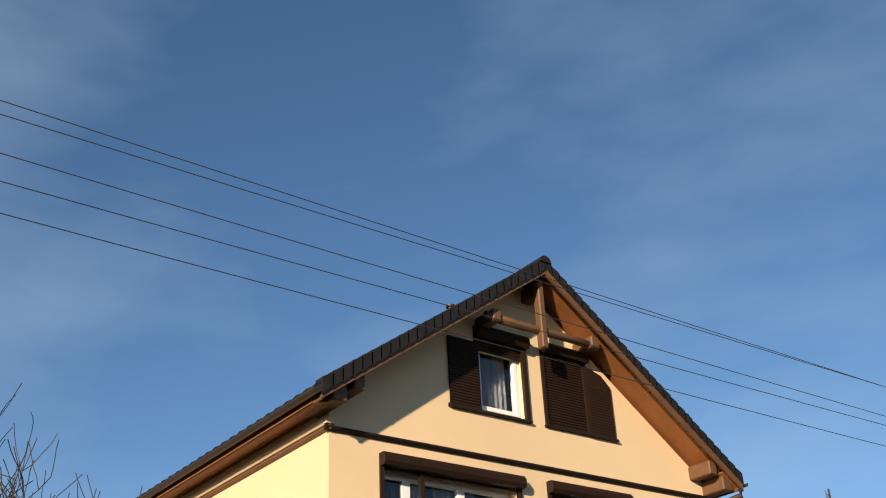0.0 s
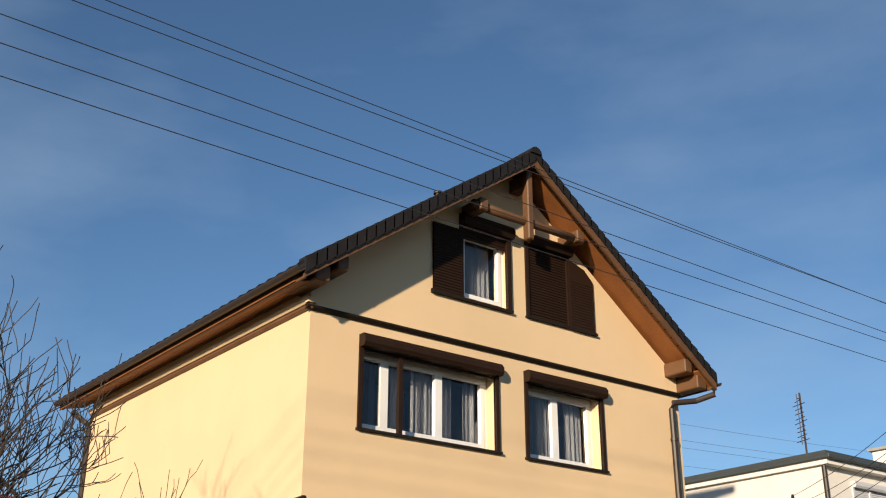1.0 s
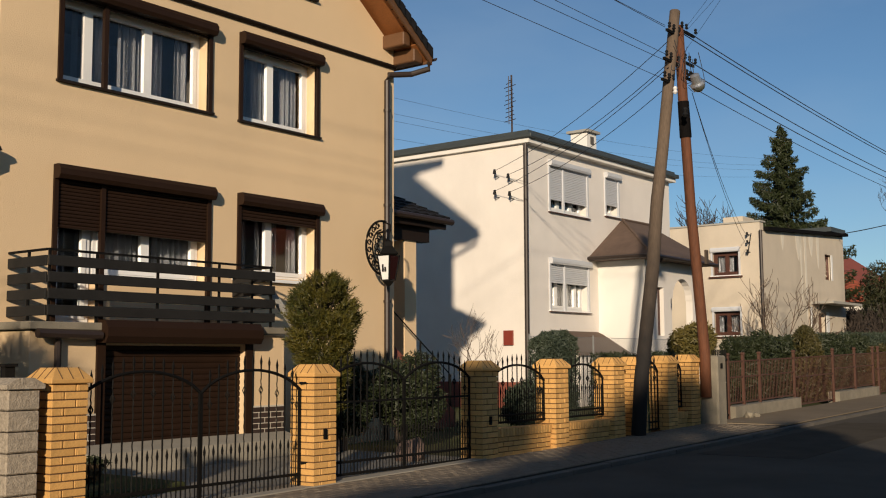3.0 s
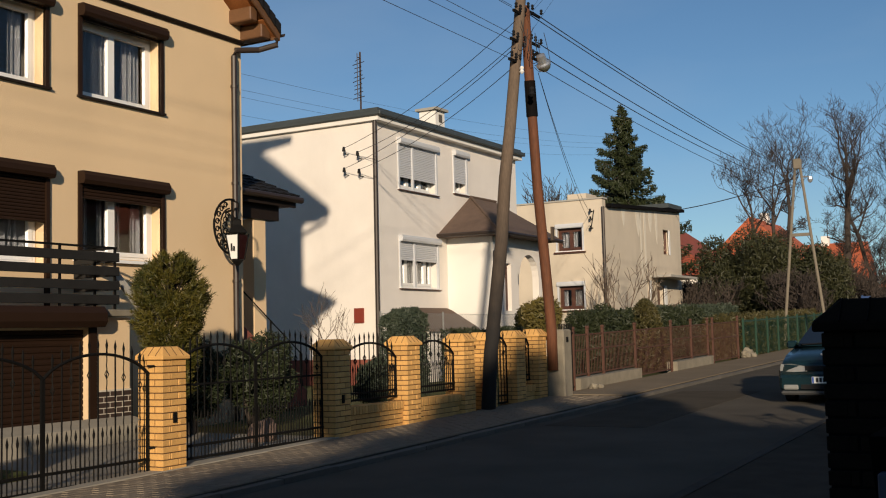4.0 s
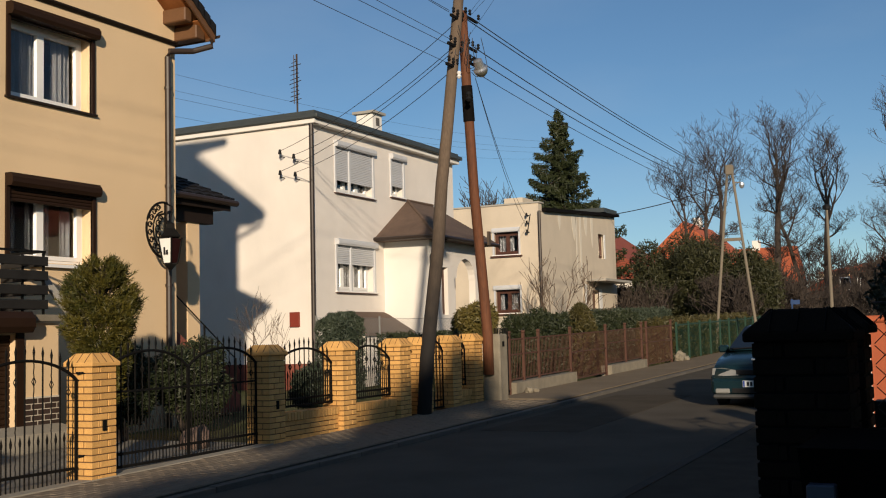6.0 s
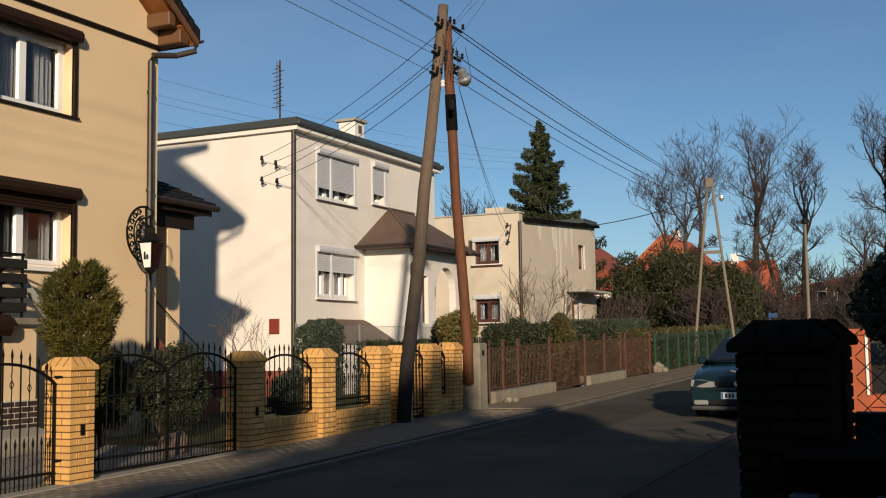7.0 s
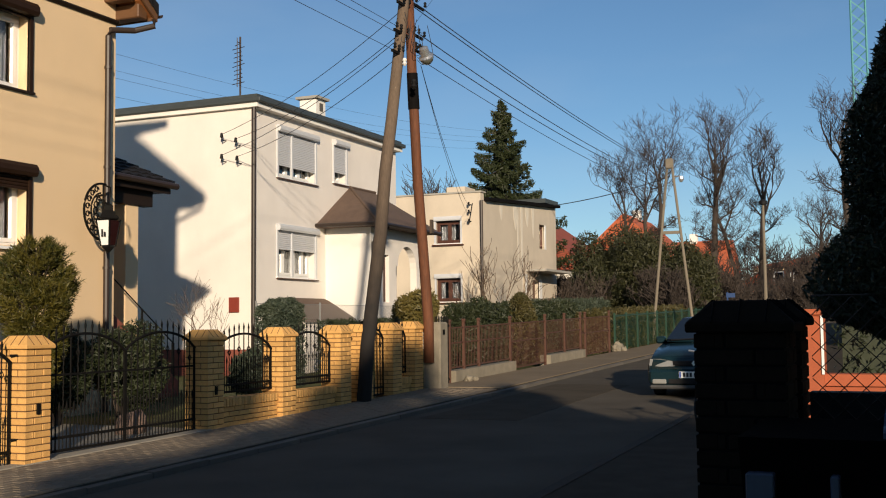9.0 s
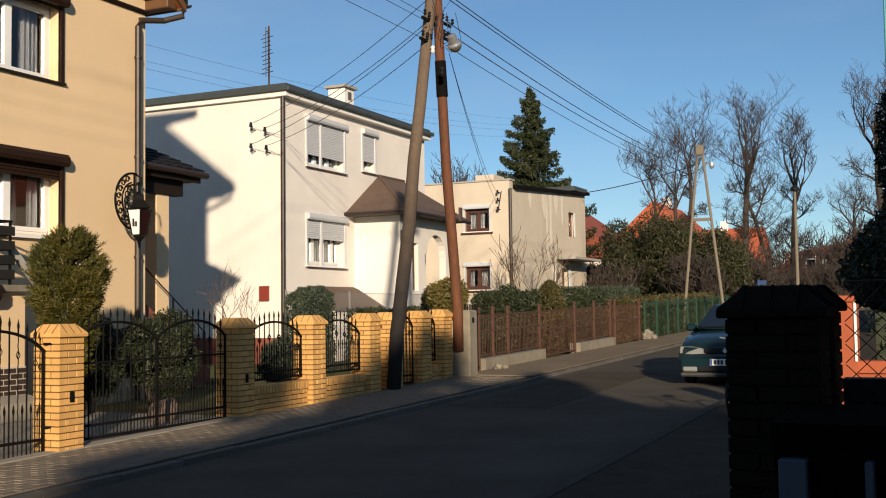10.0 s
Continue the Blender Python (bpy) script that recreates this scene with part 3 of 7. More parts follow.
# roof: slabs, boards, tiles
RY0, RY1 = 12.69, 22.3
for sgn in (-1, 1):
    PITCH, EAVE_X = (0.705, 4.52) if sgn < 0 else (0.745, 4.45)
    ez = APEX_Z - EAVE_X * PITCH
    slope_l = math.hypot(EAVE_X, EAVE_X * PITCH)
    up = Vector((EAVE_X, 0, EAVE_X * PITCH)) / slope_l
    ex = APEX_X + sgn * EAVE_X
    bm = bmesh.new()
    prism(bm, [(ex, RY0 + 0.03, ez - 0.06), (APEX_X, RY0 + 0.03, APEX_Z - 0.06), (APEX_X, RY0 + 0.03, APEX_Z - 0.03), (ex, RY0 + 0.03, ez - 0.03)], (0, RY1 - RY0 - 0.06, 0))
    roof = part("roof", bm, WOOD_SOFFIT, house, "varnished boards under the eaves")
    part("roof_tiles", tiles((ex - sgn * 0.0, RY0, ez + 0.04), (0, RY1 - RY0, 0), Vector((-sgn * up.x, 0, up.z)) * slope_l), TILE_DARK, roof, "dark concrete pantiles")
    # barge board and end tiles
    for y in (RY0 - 0.02, RY1 - 0.02):
        bm = bmesh.new()
        prism(bm, [(ex, y, ez - 0.19), (APEX_X, y, APEX_Z - 0.19), (APEX_X, y, APEX_Z - 0.02), (ex, y, ez - 0.02)], (0, 0.04, 0))
        part("barge_board", bm, WOOD_BEAM, roof)
    n = 27
    drop = 0.11 if sgn < 0 else 0.05
    for i in range(n):
        f0, f1 = i / n, (i + 1.12) / n
        bm = bmesh.new()
        p0 = Vector((ex, RY0 - 0.05, ez)) + Vector((-sgn * up.x, 0, up.z)) * slope_l * f0
        p1 = Vector((ex, RY0 - 0.05, ez)) + Vector((-sgn * up.x, 0, up.z)) * slope_l * min(f1, 1)
        prism(bm, [p0 + Vector((0, 0, -drop - 0.012)), p0 * 0.5 + p1 * 0.5 + Vector((0, 0, -drop)), p1 + Vector((0, 0, -drop + 0.012)), p1 + Vector((0, 0, 0.095)), p0 * 0.5 + p1 * 0.5 + Vector((0, 0, 0.125)), p0 + Vector((0, 0, 0.135))], (0, 0.2, 0))
        part("verge_tile", bm, TILE_DARK, roof)
    # soffit boards seen from below
    for k in range(5):
        bm = bmesh.new()
        a, b = HX0 if sgn < 0 else HX1, ex
        t0, t1 = k / 5, (k + 0.94) / 5
        xa, xb = a + (b - a) * t0, a + (b - a) * t1
        za, zb = (APEX_Z - abs(xa - APEX_X) * PITCH - 0.16, APEX_Z - abs(xb - APEX_X) * PITCH - 0.16)
        y0 = RY0 + 0.05
        if sgn < 0:
            za, zb, y0 = 7.42 - 0.11 * t0, 7.42 - 0.11 * t1, 12.95
        prism(bm, [(xa, y0, za), (xb, y0, zb), (xb, y0, zb + 0.02), (xa, y0, za + 0.02)], (0, RY1 - y0 - 0.05, 0))
        part("soffit_board", bm, WOOD_SOFFIT, roof)
    fx = ex - sgn * 0.03
    part("fascia", B(min(fx, fx - sgn * 0.03), max(fx, fx - sgn * 0.03), RY0 + 0.02, RY1 - 0.02, ez - 0.17, ez - 0.05), WOOD_BEAM, roof)
    # gutter
    bm = bmesh.new()
    gx = ex + sgn * 0.06
    arc = [(gx + 0.075 * math.cos(math.pi + math.pi * k / 8), RY0 - 0.04, ez - 0.03 + 0.075 * math.sin(math.pi + math.pi * k / 8)) for k in range(9)]
    arc += [(gx + 0.062 * math.cos(math.pi * 2 - math.pi * k / 8), RY0 - 0.04, ez - 0.028 + 0.062 * math.sin(math.pi * 2 - math.pi * k / 8)) for k in range(9)]
    prism(bm, arc, (0, RY1 - RY0 + 0.08, 0))
    part("gutter", bm, GUTTER, roof)
    # purlin ends that carry the eaves
    px = HX0 + 0.10 if sgn < 0 else HX1 - 0.10
    for dx, dz, w in ((-0.12 * sgn, 0.10, 0.10), (0.22 * sgn, -0.16, 0.13)):
        bx = px + dx
        zt = APEX_Z - abs(bx - APEX_X) * PITCH - 0.12
        part("purlin", B(bx - w, bx + w, RY0 + 0.10, HY0 + 0.3, zt - 0.26, zt, bevel=0.02), WOOD_BEAM, house)
bm = bmesh.new()
prism(bm, [(APEX_X + 0.13 * math.cos(a), RY0 - 0.08, APEX_Z + 0.02 + 0.13 * math.sin(a)) for a in [math.pi * k / 6 for k in range(7)]], (0, RY1 - RY0 + 0.1, 0))
part("ridge_tile", bm, TILE_DARK, house)
bm = bmesh.new()
tube(bm, [(10.45, RY0 + 0.22, 9.47), (11.3, RY0 + 0.22, 9.45), (12.2, RY0 + 0.22, 9.46), (13.0, RY0 + 0.22, 9.44)], 0.078, 0.07, n=12)
part("collar_beam", bm, WOOD_BEAM, house, "dark round collar beam", smooth=True)
part("king_post", B(11.60, 11.73, RY0 + 0.10, RY0 + 0.26, 9.10, 10.42, bevel=0.02), WOOD_BEAM, house)
part("ridge_beam", B(11.63, 11.83, RY0 + 0.3, HY0 + 0.3, 10.14, 10.38), WOOD_BEAM, house)
for px in (10.62, 12.86):
    part("purlin", B(px - 0.09, px + 0.09, RY0 + 0.1, HY0 + 0.2, 9.36, 9.58, bevel=0.02), WOOD_BEAM, house)
bm = bmesh.new()
tube(bm, [(10.56, 14.0, 9.6), (10.56, 14.0, 10.08)], 0.05, n=10)
tube(bm, [(10.56, 14.0, 10.08), (10.56, 14.0, 10.12)], 0.085, n=10)
part("roof_vent", bm, GUTTER, house)
dormer = part("dormer", B(12.4, 16.2, 14.9, 18.4, 7.0, 9.1), PLASTER_YELLOW, house, "rendered dormer on the far roof slope")
bm = bmesh.new()
prism(bm, [(16.95, 14.35, 9.10), (16.95, 14.35, 9.32), (12.2, 14.35, 10.30), (12.2, 14.35, 10.08)], (0, 4.6, 0))
part("dormer_roof", bm, TILE_DARK, dormer)
# downpipes
bm = bmesh.new()
tube(bm, [(16.1, 12.72, 7.20), (16.1, 12.72, 7.08), (15.90, 13.0, 6.98), (15.50, 13.22, 6.92), (15.45, 13.22, 6.80), (15.45, 13.22, 0.0)], 0.055, n=10)
for z in (6.2, 4.4, 2.6, 0.9):
    tube(bm, [(15.45, 13.22, z), (15.45, 13.22, z + 0.05)], 0.068, n=10)
part("downpipe", bm, GUTTER, house)
bm = bmesh.new()
tube(bm, [(7.35, 22.1, 7.25), (7.62, 21.9, 7.0), (7.62, 21.75, 6.9), (7.62, 21.75, 0)], 0.055, n=8)
part("downpipe", bm, GUTTER, house)

# garage block under the balcony
part("garage_wall", wall(side_map("S", 12.42), 7.70, 12.06, -0.3, lambda u: 1.93, 0.25, ((8.80, 11.25, -0.2, 1.76),)), PLASTER_YELLOW, house)
part("garage_wall", B(7.70, 7.95, 12.67, 13.3, -0.3, 1.93), PLASTER_YELLOW, house)
part("garage_wall", B(11.81, 12.06, 12.67, 13.3, -0.3, 1.93), PLASTER_YELLOW, house)
part("garage_door", slatted(side_map("S", 12.42), 8.80, 11.25, -0.1, 1.78, 0.1, 0.085, 0.012), SHUTTER_BROWN, house, "brown slatted roller garage door, closed")
shutter(house, side_map("S", 12.42), 8.66, 11.39, 0.0, 2.09, 0.30, 1.79, proud=0.26, sill=False, guide=0.13)
part("balcony_slab", B(7.62, 12.08, 12.30, 13.3, 1.95, 2.05, bevel=0.01), CONCRETE_MOSS_SHADE, house)
bm = bmesh.new()
tube(bm, [(7.7, 12.25, 1.90), (8.62, 12.25, 1.885)], 0.06)
tube(bm, [(8.02, 12.30, 1.90), (8.06, 12.36, 1.78), (8.06, 12.36, 0.0)], 0.045)
part("balcony_gutter", bm, GUTTER, house)
part("concrete_ramp", prism(bmesh.new(), [(8.3, 12.0, 0.02), (8.3, 12.40, 0.02), (8.3, 12.40, 0.47), (8.3, 12.0, 0.38)], (3.76, 0, 0)), DRIVE, house)
part("flower_bed", B(6.6, 8.4, 10.2, 12.0, 0.0, 0.16, bevel=0.03), SOIL, house)
# plinth bricks beside the garage door
for a, b in ((7.95, 8.66), (11.40, 12.06)):
    pl = part("plinth", B(a, b, 12.386, 12.42, 0.44, 0.87), JOINT_WHITE, house)
    for r in range(5):
        u = a + 0.005 - (0.12 if r % 2 else 0)
        while u < b:
            s, e = max(u, a), min(u + 0.218, b)
            if e - s > 0.03:
                part("brick", B(s, e, 12.38, 12.40, 0.45 + r * 0.082, 0.45 + r * 0.082 + 0.068), BRICK_DARK, pl)
            u += 0.24
# balcony railing
rail = part("balcony_railing", B(7.90, 11.76, 12.36, 12.40, 2.955, 2.985), IRON, house, "dark railing of four horizontal boards")
for z in (2.13, 2.34, 2.55, 2.76):
    part("board", B(7.88, 11.78, 12.33, 12.36, z, z + 0.135, bevel=0.006), BOARD_DARK, rail)
    for x in (7.88, 11.75):
        part("board", B(x, x + 0.03, 12.40, 13.29, z, z + 0.135, bevel=0.006), BOARD_DARK, rail)
for x in (7.92, 8.62, 9.6, 10.7, 11.73):
    part("post", B(x - 0.015, x + 0.015, 12.365, 12.395, 2.05, 2.96), IRON, rail)
for x in (7.90, 11.74):
    part("rail", B(x - 0.015, x + 0.015, 12.40, 13.29, 2.955, 2.985), IRON, rail)
    part("post", B(x - 0.015, x + 0.015, 12.8, 12.83, 2.05, 2.96), IRON, rail)
# stair rail down from the balcony to the garden
bm = bmesh.new()
prism(bm, [(11.8, 12.45, 2.70), (12.75, 12.45, 1.75), (12.75, 12.45, 1.60), (11.8, 12.45, 2.55)], (0, 0.06, 0))
part("stair_rail", bm, CONCRETE, house)

# lean-to beside the house
lean = thing("lean_to", (5.6, 15.5, gz(5)), "open lean-to with dark pantile roof and orange fascia", "outbuilding")
O = Vector((4.55, 13.1, 2.78))
V = Vector((7.62, 13.1, 4.33)) - O
part("roof_tiles", tiles(O, (0, 7.6, 0), V, wave=0.03), TILE_DARK, lean)
bm = bmesh.new()
prism(bm, [O + Vector((0, 0.05, -0.21)), O + V + Vector((0, 0.05, -0.20)), O + V + Vector((0, 0.05, -0.06)), O + Vector((0, 0.05, -0.06))], (0, 0.04, 0))
part("fascia", bm, WOOD_FASCIA, lean)
bm = bmesh.new()
prism(bm, [O + Vector((0, 0.1, -0.14)), O + V + Vector((0, 0.1, -0.14)), O + V + Vector((0, 0.1, -0.06)), O + Vector((0, 0.1, -0.06))], (0, 5.4, 0))
part("ceiling", bm, WOOD_BEAM, lean)
part("back_wall", B(4.8, 7.68, 18.4, 18.6, -0.2, 4.2), INSIDE, lean)
for y in (13.3, 15.8, 18.2):
    part("post", B(4.75, 4.89, y, y + 0.14, -0.2, 3.0), WOOD_BEAM, lean)
part("side_boards", B(4.82, 4.86, 13.5, 18.4, -0.1, 2.9), PICKET, lean)
# added black slanted sheet stands in for the shade inside the open lean-to
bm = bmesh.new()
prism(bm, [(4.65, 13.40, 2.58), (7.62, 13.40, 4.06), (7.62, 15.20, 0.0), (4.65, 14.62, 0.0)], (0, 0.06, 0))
part("shade_sheet", bm, TAR, lean, "black sheet standing in for the shade inside")

# porch at the far side of the house
porch = thing("porch", (17.3, 15.5, 0.2), "shaded side porch with pantile canopy and square pillar", "porch")
O = Vector((15.8, 13.58, 4.42))
part("roof_tiles", tiles(O, (2.05, 0, 0), (0, 2.4, 1.0), wave=0.03), TILE_DARK, porch)
part("fascia", B(15.8, 17.78, 13.62, 13.66, 4.20, 4.40), DARK_TRIM, porch)
part("beam", B(15.8, 17.45, 13.80, 14.02, 3.92, 4.22), DARK_TRIM, porch)
part("ceiling", B(15.8, 17.75, 13.67, 15.9, 4.22, 4.28), WOOD_BEAM, porch)
bm = bmesh.new()
tube(bm, [(15.8, 13.52, 4.37), (17.85, 13.52, 4.35)], 0.065)
part("gutter", bm, GUTTER, porch)
part("pillar", B(16.72, 17.08, 13.85, 14.2, 0.2, 3.92), PLASTER_YELLOW, porch)
part("wall", B(15.8, 17.3, 15.9, 16.1, 0.1, 5.3), PLASTER_YELLOW, porch)
bm = bmesh.new()
prism(bm, [(15.85, 13.5, 0.2), (17.9, 13.5, 0.2), (17.9, 13.5, 0.5), (15.85, 13.5, 1.9)], (0, 0.25, 0))
part("steps_side", bm, CAST_RED, porch, "red-brown stair cheek")
for k in range(7):
    part("step", B(15.85 + k * 0.28, 15.85 + (k + 1) * 0.28, 13.75, 15.0, 0.1, 1.75 - k * 0.2), CONCRETE, porch)
bm = bmesh.new()
tube(bm, [(15.9, 13.6, 2.6), (17.85, 13.6, 1.25)], 0.013)
tube(bm, [(17.85, 13.6, 1.25), (17.85, 13.6, 0.2)], 0.03)
tube(bm, [(16.9, 13.6, 1.92), (16.9, 13.6, 1.2)], 0.02)
part("handrail", bm, IRON, porch)

# lantern on a scrolled bracket at the corner
lan = thing("wall_lantern", (15.7, 13.1, 3.2), "black wrought-iron wall lantern on a round scrolled bracket", "lantern")
bm = bmesh.new()
lc = Vector((15.02, 12.95, 3.57))
ring = [lc + Vector((-0.50 * math.cos(a), -0.04 * math.cos(a), 0.49 * math.sin(a))) for a in [math.radians(-78 + 178 * k / 20) for k in range(21)]]
tube(bm, ring, 0.022, n=6)
ring2 = [lc + Vector((-0.32 * math.cos(a), -0.03 * math.cos(a), 0.33 * math.sin(a))) for a in [math.radians(-80 + 160 * k / 16) for k in range(17)]]
tube(bm, ring2, 0.016, n=5)
for k in range(8):
    a = math.radians(-66 + 132 * k / 7)
    c = lc + Vector((-0.41 * math.cos(a), -0.035 * math.cos(a), 0.41 * math.sin(a)))
    tube(bm, [c + Vector((0.055 * math.cos(b), 0, 0.055 * math.sin(b))) * (1 - j / 26) for j, b in enumerate([q * 0.5 for q in range(16)])], 0.013, n=5)
for k in range(5):
    a = math.radians(-50 + 100 * k / 4)
    c = lc + Vector((-0.20 * math.cos(a), -0.02, 0.24 * math.sin(a)))
    tube(bm, [c + Vector((0.07 * math.cos(b), 0, 0.07 * math.sin(b))) * (1 - j / 24) for j, b in enumerate([q * 0.5 for q in range(16)])], 0.013, n=5)
tube(bm, [lc + Vector((0.02, 0, 0.47)), lc + Vector((0.02, 0, -0.44))], 0.018, n=6)
tube(bm, [lc + Vector((0.07, 0, 0.47)), lc + Vector((0.06, -0.12, 0.42)), lc + Vector((-0.02, -0.19, 0.30)), lc + Vector((-0.08, -0.2, 0.10))], 0.015, n=6)
tube(bm, [lc + Vector((0.02, 0, 0.3)), lc + Vector((0.18, 0.3, 0.3))], 0.02, n=6)
part("bracket", bm, IRON, lan)
c = lc + Vector((-0.08, -0.2, -0.39))
bm = bmesh.new()
for k in range(4):
    a = math.radians(45 + 90 * k)
    q = Vector((math.cos(a), math.sin(a), 0))
    tube(bm, [c + q * 0.12 + Vector((0, 0, -0.22)), c + q * 0.20 + Vector((0, 0, 0.24))], 0.014, n=5)
lathe(bm, c, [(0.21, 0.24), (0.23, 0.26), (0.12, 0.38), (0.10, 0.40), (0.10, 0.48), (0.02, 0.52)], 4)
lathe(bm, c, [(0.04, -0.32), (0.10, -0.27), (0.14, -0.23), (0.14, -0.21)], 4)
part("lantern_frame", bm, IRON, lan)
for k in range(4):
    a0, a1 = math.radians(45 + 90 * k), math.radians(135 + 90 * k)
    lo0, lo1 = Vector((math.cos(a0), math.sin(a0), 0)) * 0.115, Vector((math.cos(a1), math.sin(a1), 0)) * 0.115
    hi0, hi1 = lo0 * 1.66, lo1 * 1.66
    bm = bmesh.new()
    nrm = Vector((math.cos((a0 + a1) / 2), math.sin((a0 + a1) / 2), 0)) * -0.006
    prism(bm, [c + lo0 + Vector((0, 0, -0.2)), c + lo1 + Vector((0, 0, -0.2)), c + hi1 + Vector((0, 0, 0.22)), c + hi0 + Vector((0, 0, 0.22))], nrm)
    pane = part("pane", bm, LANTERN_WHITE if k == 1 else LANTERN_RED, lan)
    if k == 1:
        for dy, h in ((0.03, 0.13), (-0.025, 0.08)):
            part("mark", B(c.x - 0.128, c.x - 0.104, c.y + dy - 0.014, c.y + dy + 0.014, c.z - 0.06, c.z - 0.06 + h), INK, pane)


# ---- white house ----
K0, K1, KY0, KY1, KZ = 24.18, 32.75, 15.9, 25.0, 7.28
white = thing("house", (28.5, 20.0, 0.3), "white rendered flat-roofed house with white roller shutters", "house")
S2, W2 = side_map("S", KY0), side_map("W", K0)
WU1, WU2, WL1 = (25.40, 27.42, 5.61, 6.86), (28.51, 29.27, 5.80, 6.92), (25.38, 27.40, 2.88, 4.15)
part("wall", wall(S2, K0, K1, -0.2, lambda u: KZ, 0.35, (WU1, WU2, WL1)), PLASTER_WHITE, white)
part("wall", wall(W2, KY0 + 0.35, KY1, -0.2, lambda u: KZ + 0.0, 0.35), PLASTER_WHITE, white)
part("wall", B(K1 - 0.35, K1, KY0 + 0.35, KY1, -0.2, KZ), PLASTER_WHITE, white)
part("wall", B(K0 + 0.35, K1 - 0.35, KY1 - 0.35, KY1, -0.2, KZ), PLASTER_WHITE, white)
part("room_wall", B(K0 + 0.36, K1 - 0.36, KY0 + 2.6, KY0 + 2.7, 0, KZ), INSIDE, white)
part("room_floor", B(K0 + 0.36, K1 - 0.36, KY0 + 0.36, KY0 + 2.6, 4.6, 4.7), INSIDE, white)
rf = part("roof", B(K0 - 0.12, K1 + 0.07, KY0 - 0.22, KY1 + 0.1, KZ, KZ + 0.12), PLASTER_PORCH, white)
part("roof_edge", B(K0 - 0.2, K1 + 0.10, KY0 - 0.34, KY1 + 0.2, KZ + 0.12, KZ + 0.24, bevel=0.02), ROOF_EDGE, rf, "grey-green metal roof edging")
part("roof_edge", B(K0 - 0.10, K1 + 0.05, KY0 - 0.2, KY1 + 0.1, KZ + 0.24, KZ + 0.34), ROOF_EDGE, rf)
for (a, b, c, e), sp, dn in ((WU1, (26.12, 26.8), 5.92), (WU2, (), 6.1), (WL1, (25.95, 26.5, 26.98), 3.62)):
    window(white, S2, a + 0.02, b - 0.02, c, e - 0.05, sp, 0.2)
    shutter(white, S2, a - 0.06, b + 0.06, c, e + 0.16, 0.17, dn, proud=0.14, material=SHUTTER_WHITE, rails=((26.08,) if b - a > 1.5 else ()))
    part("window_sill", B(a - 0.08, b + 0.08, KY0 - 0.08, KY0 + 0.05, c - 0.06, c - 0.036), BROWN_FRAME, white)
bm = bmesh.new()
tube(bm, [(24.08, 15.80, 7.25), (24.08, 15.82, 0.3)], 0.06, n=10)
part("downpipe", bm, GUTTER, white)
part("meter_box", B(K0 - 0.06, K0, 16.31, 16.60, 1.92, 2.31), RED_BOX, white, "oxide red meter box")
part("chimney", B(29.92, 30.50, 17.3, 17.9, KZ + 0.3, 8.72), PLASTER_PORCH, white)
part("chimney_cap", B(29.82, 30.60, 17.2, 18.0, 8.72, 8.80), CONCRETE, white)
part("chimney_vent", B(30.12, 30.32, 17.28, 17.31, 8.35, 8.6), INSIDE, white)
bm = bmesh.new()
ax, ay = 25.98, 17.5
tube(bm, [(ax, ay, KZ + 0.3), (ax, ay, 9.78)], 0.03, n=6)
rnga = random.Random(14)
for i in range(10):
    z = 8.42 + i * 0.125 + rnga.uniform(-0.02, 0.02)
    L = rnga.uniform(0.10, 0.24) if i % 4 else 0.30
    tube(bm, [(ax - 0.15 - L * 0.3, ay - L, z), (ax - 0.15 + L * 0.4, ay + L * 0.8, z + rnga.uniform(-0.03, 0.03))], 0.012, n=4)
tube(bm, [(ax - 0.15, ay, 8.3), (ax - 0.15, ay, 9.72)], 0.014, n=4)
tube(bm, [(ax, ay, 9.6), (ax - 0.15, ay, 9.6)], 0.014, n=4)
tube(bm, [(ax, ay, 8.5), (ax - 0.15, ay, 8.5)], 0.014, n=4)
part("antenna", bm, MESH_DARK, white)
for y, z in ((16.72, 6.58), (16.28, 6.42), (16.72, 6.02), (16.24, 5.94)):
    bm = bmesh.new()
    tube(bm, [(K0, y, z - 0.12), (K0 - 0.22, y, z - 0.12), (K0 - 0.22, y, z - 0.05)], 0.014, n=5)
    tube(bm, [(K0 - 0.22, y, z - 0.06), (K0 - 0.22, y, z + 0.06)], 0.05, 0.03, n=8)
    part("insulator", bm, PLASTIC_BLACK, white)
# porch of the white house
part("porch_wall", B(28.0, 28.25, 14.4, 15.9, 0.1, 4.45), PLASTER_PORCH, white)
part("porch_wall", wall(side_map("S", 14.4), 28.25, 29.6, 0.1, lambda u: 4.45, 0.25, ((28.75, 29.15, 2.2, 3.6),)), PLASTER_WHITE, white)
bm = bmesh.new()
arch_pts = [(30.4 - 0.66 * math.cos(math.pi * k / 12), 14.4, 3.30 + 0.62 * math.sin(math.pi * k / 12)) for k in range(13)]
prism(bm, [(29.6, 14.4, 3.30), *arch_pts, (31.3, 14.4, 3.30), (31.3, 14.4, 4.45), (29.6, 14.4, 4.45)], (0, 0.22, 0))
part("porch_arch", bm, PLASTER_WHITE, white, "arched opening of the porch")
part("porch_post", B(31.08, 31.3, 14.4, 14.62, 0.1, 3.30), PLASTER_WHITE, white)
part("porch_parapet", B(29.6, 31.08, 14.43, 14.6, 0.1, 1.6), PLASTER_WHITE, white)
window(white, side_map("S", 14.4), 28.77, 29.13, 2.22, 3.58, (), 0.12, BROWN_FRAME, False)
E_ = [(27.5, 13.95, 4.48), (31.75, 13.95, 4.48), (31.75, 15.9, 4.48), (27.5, 15.9, 4.48)]
R_ = [(29.5, 15.9, 5.74), (31.2, 15.9, 5.74)]
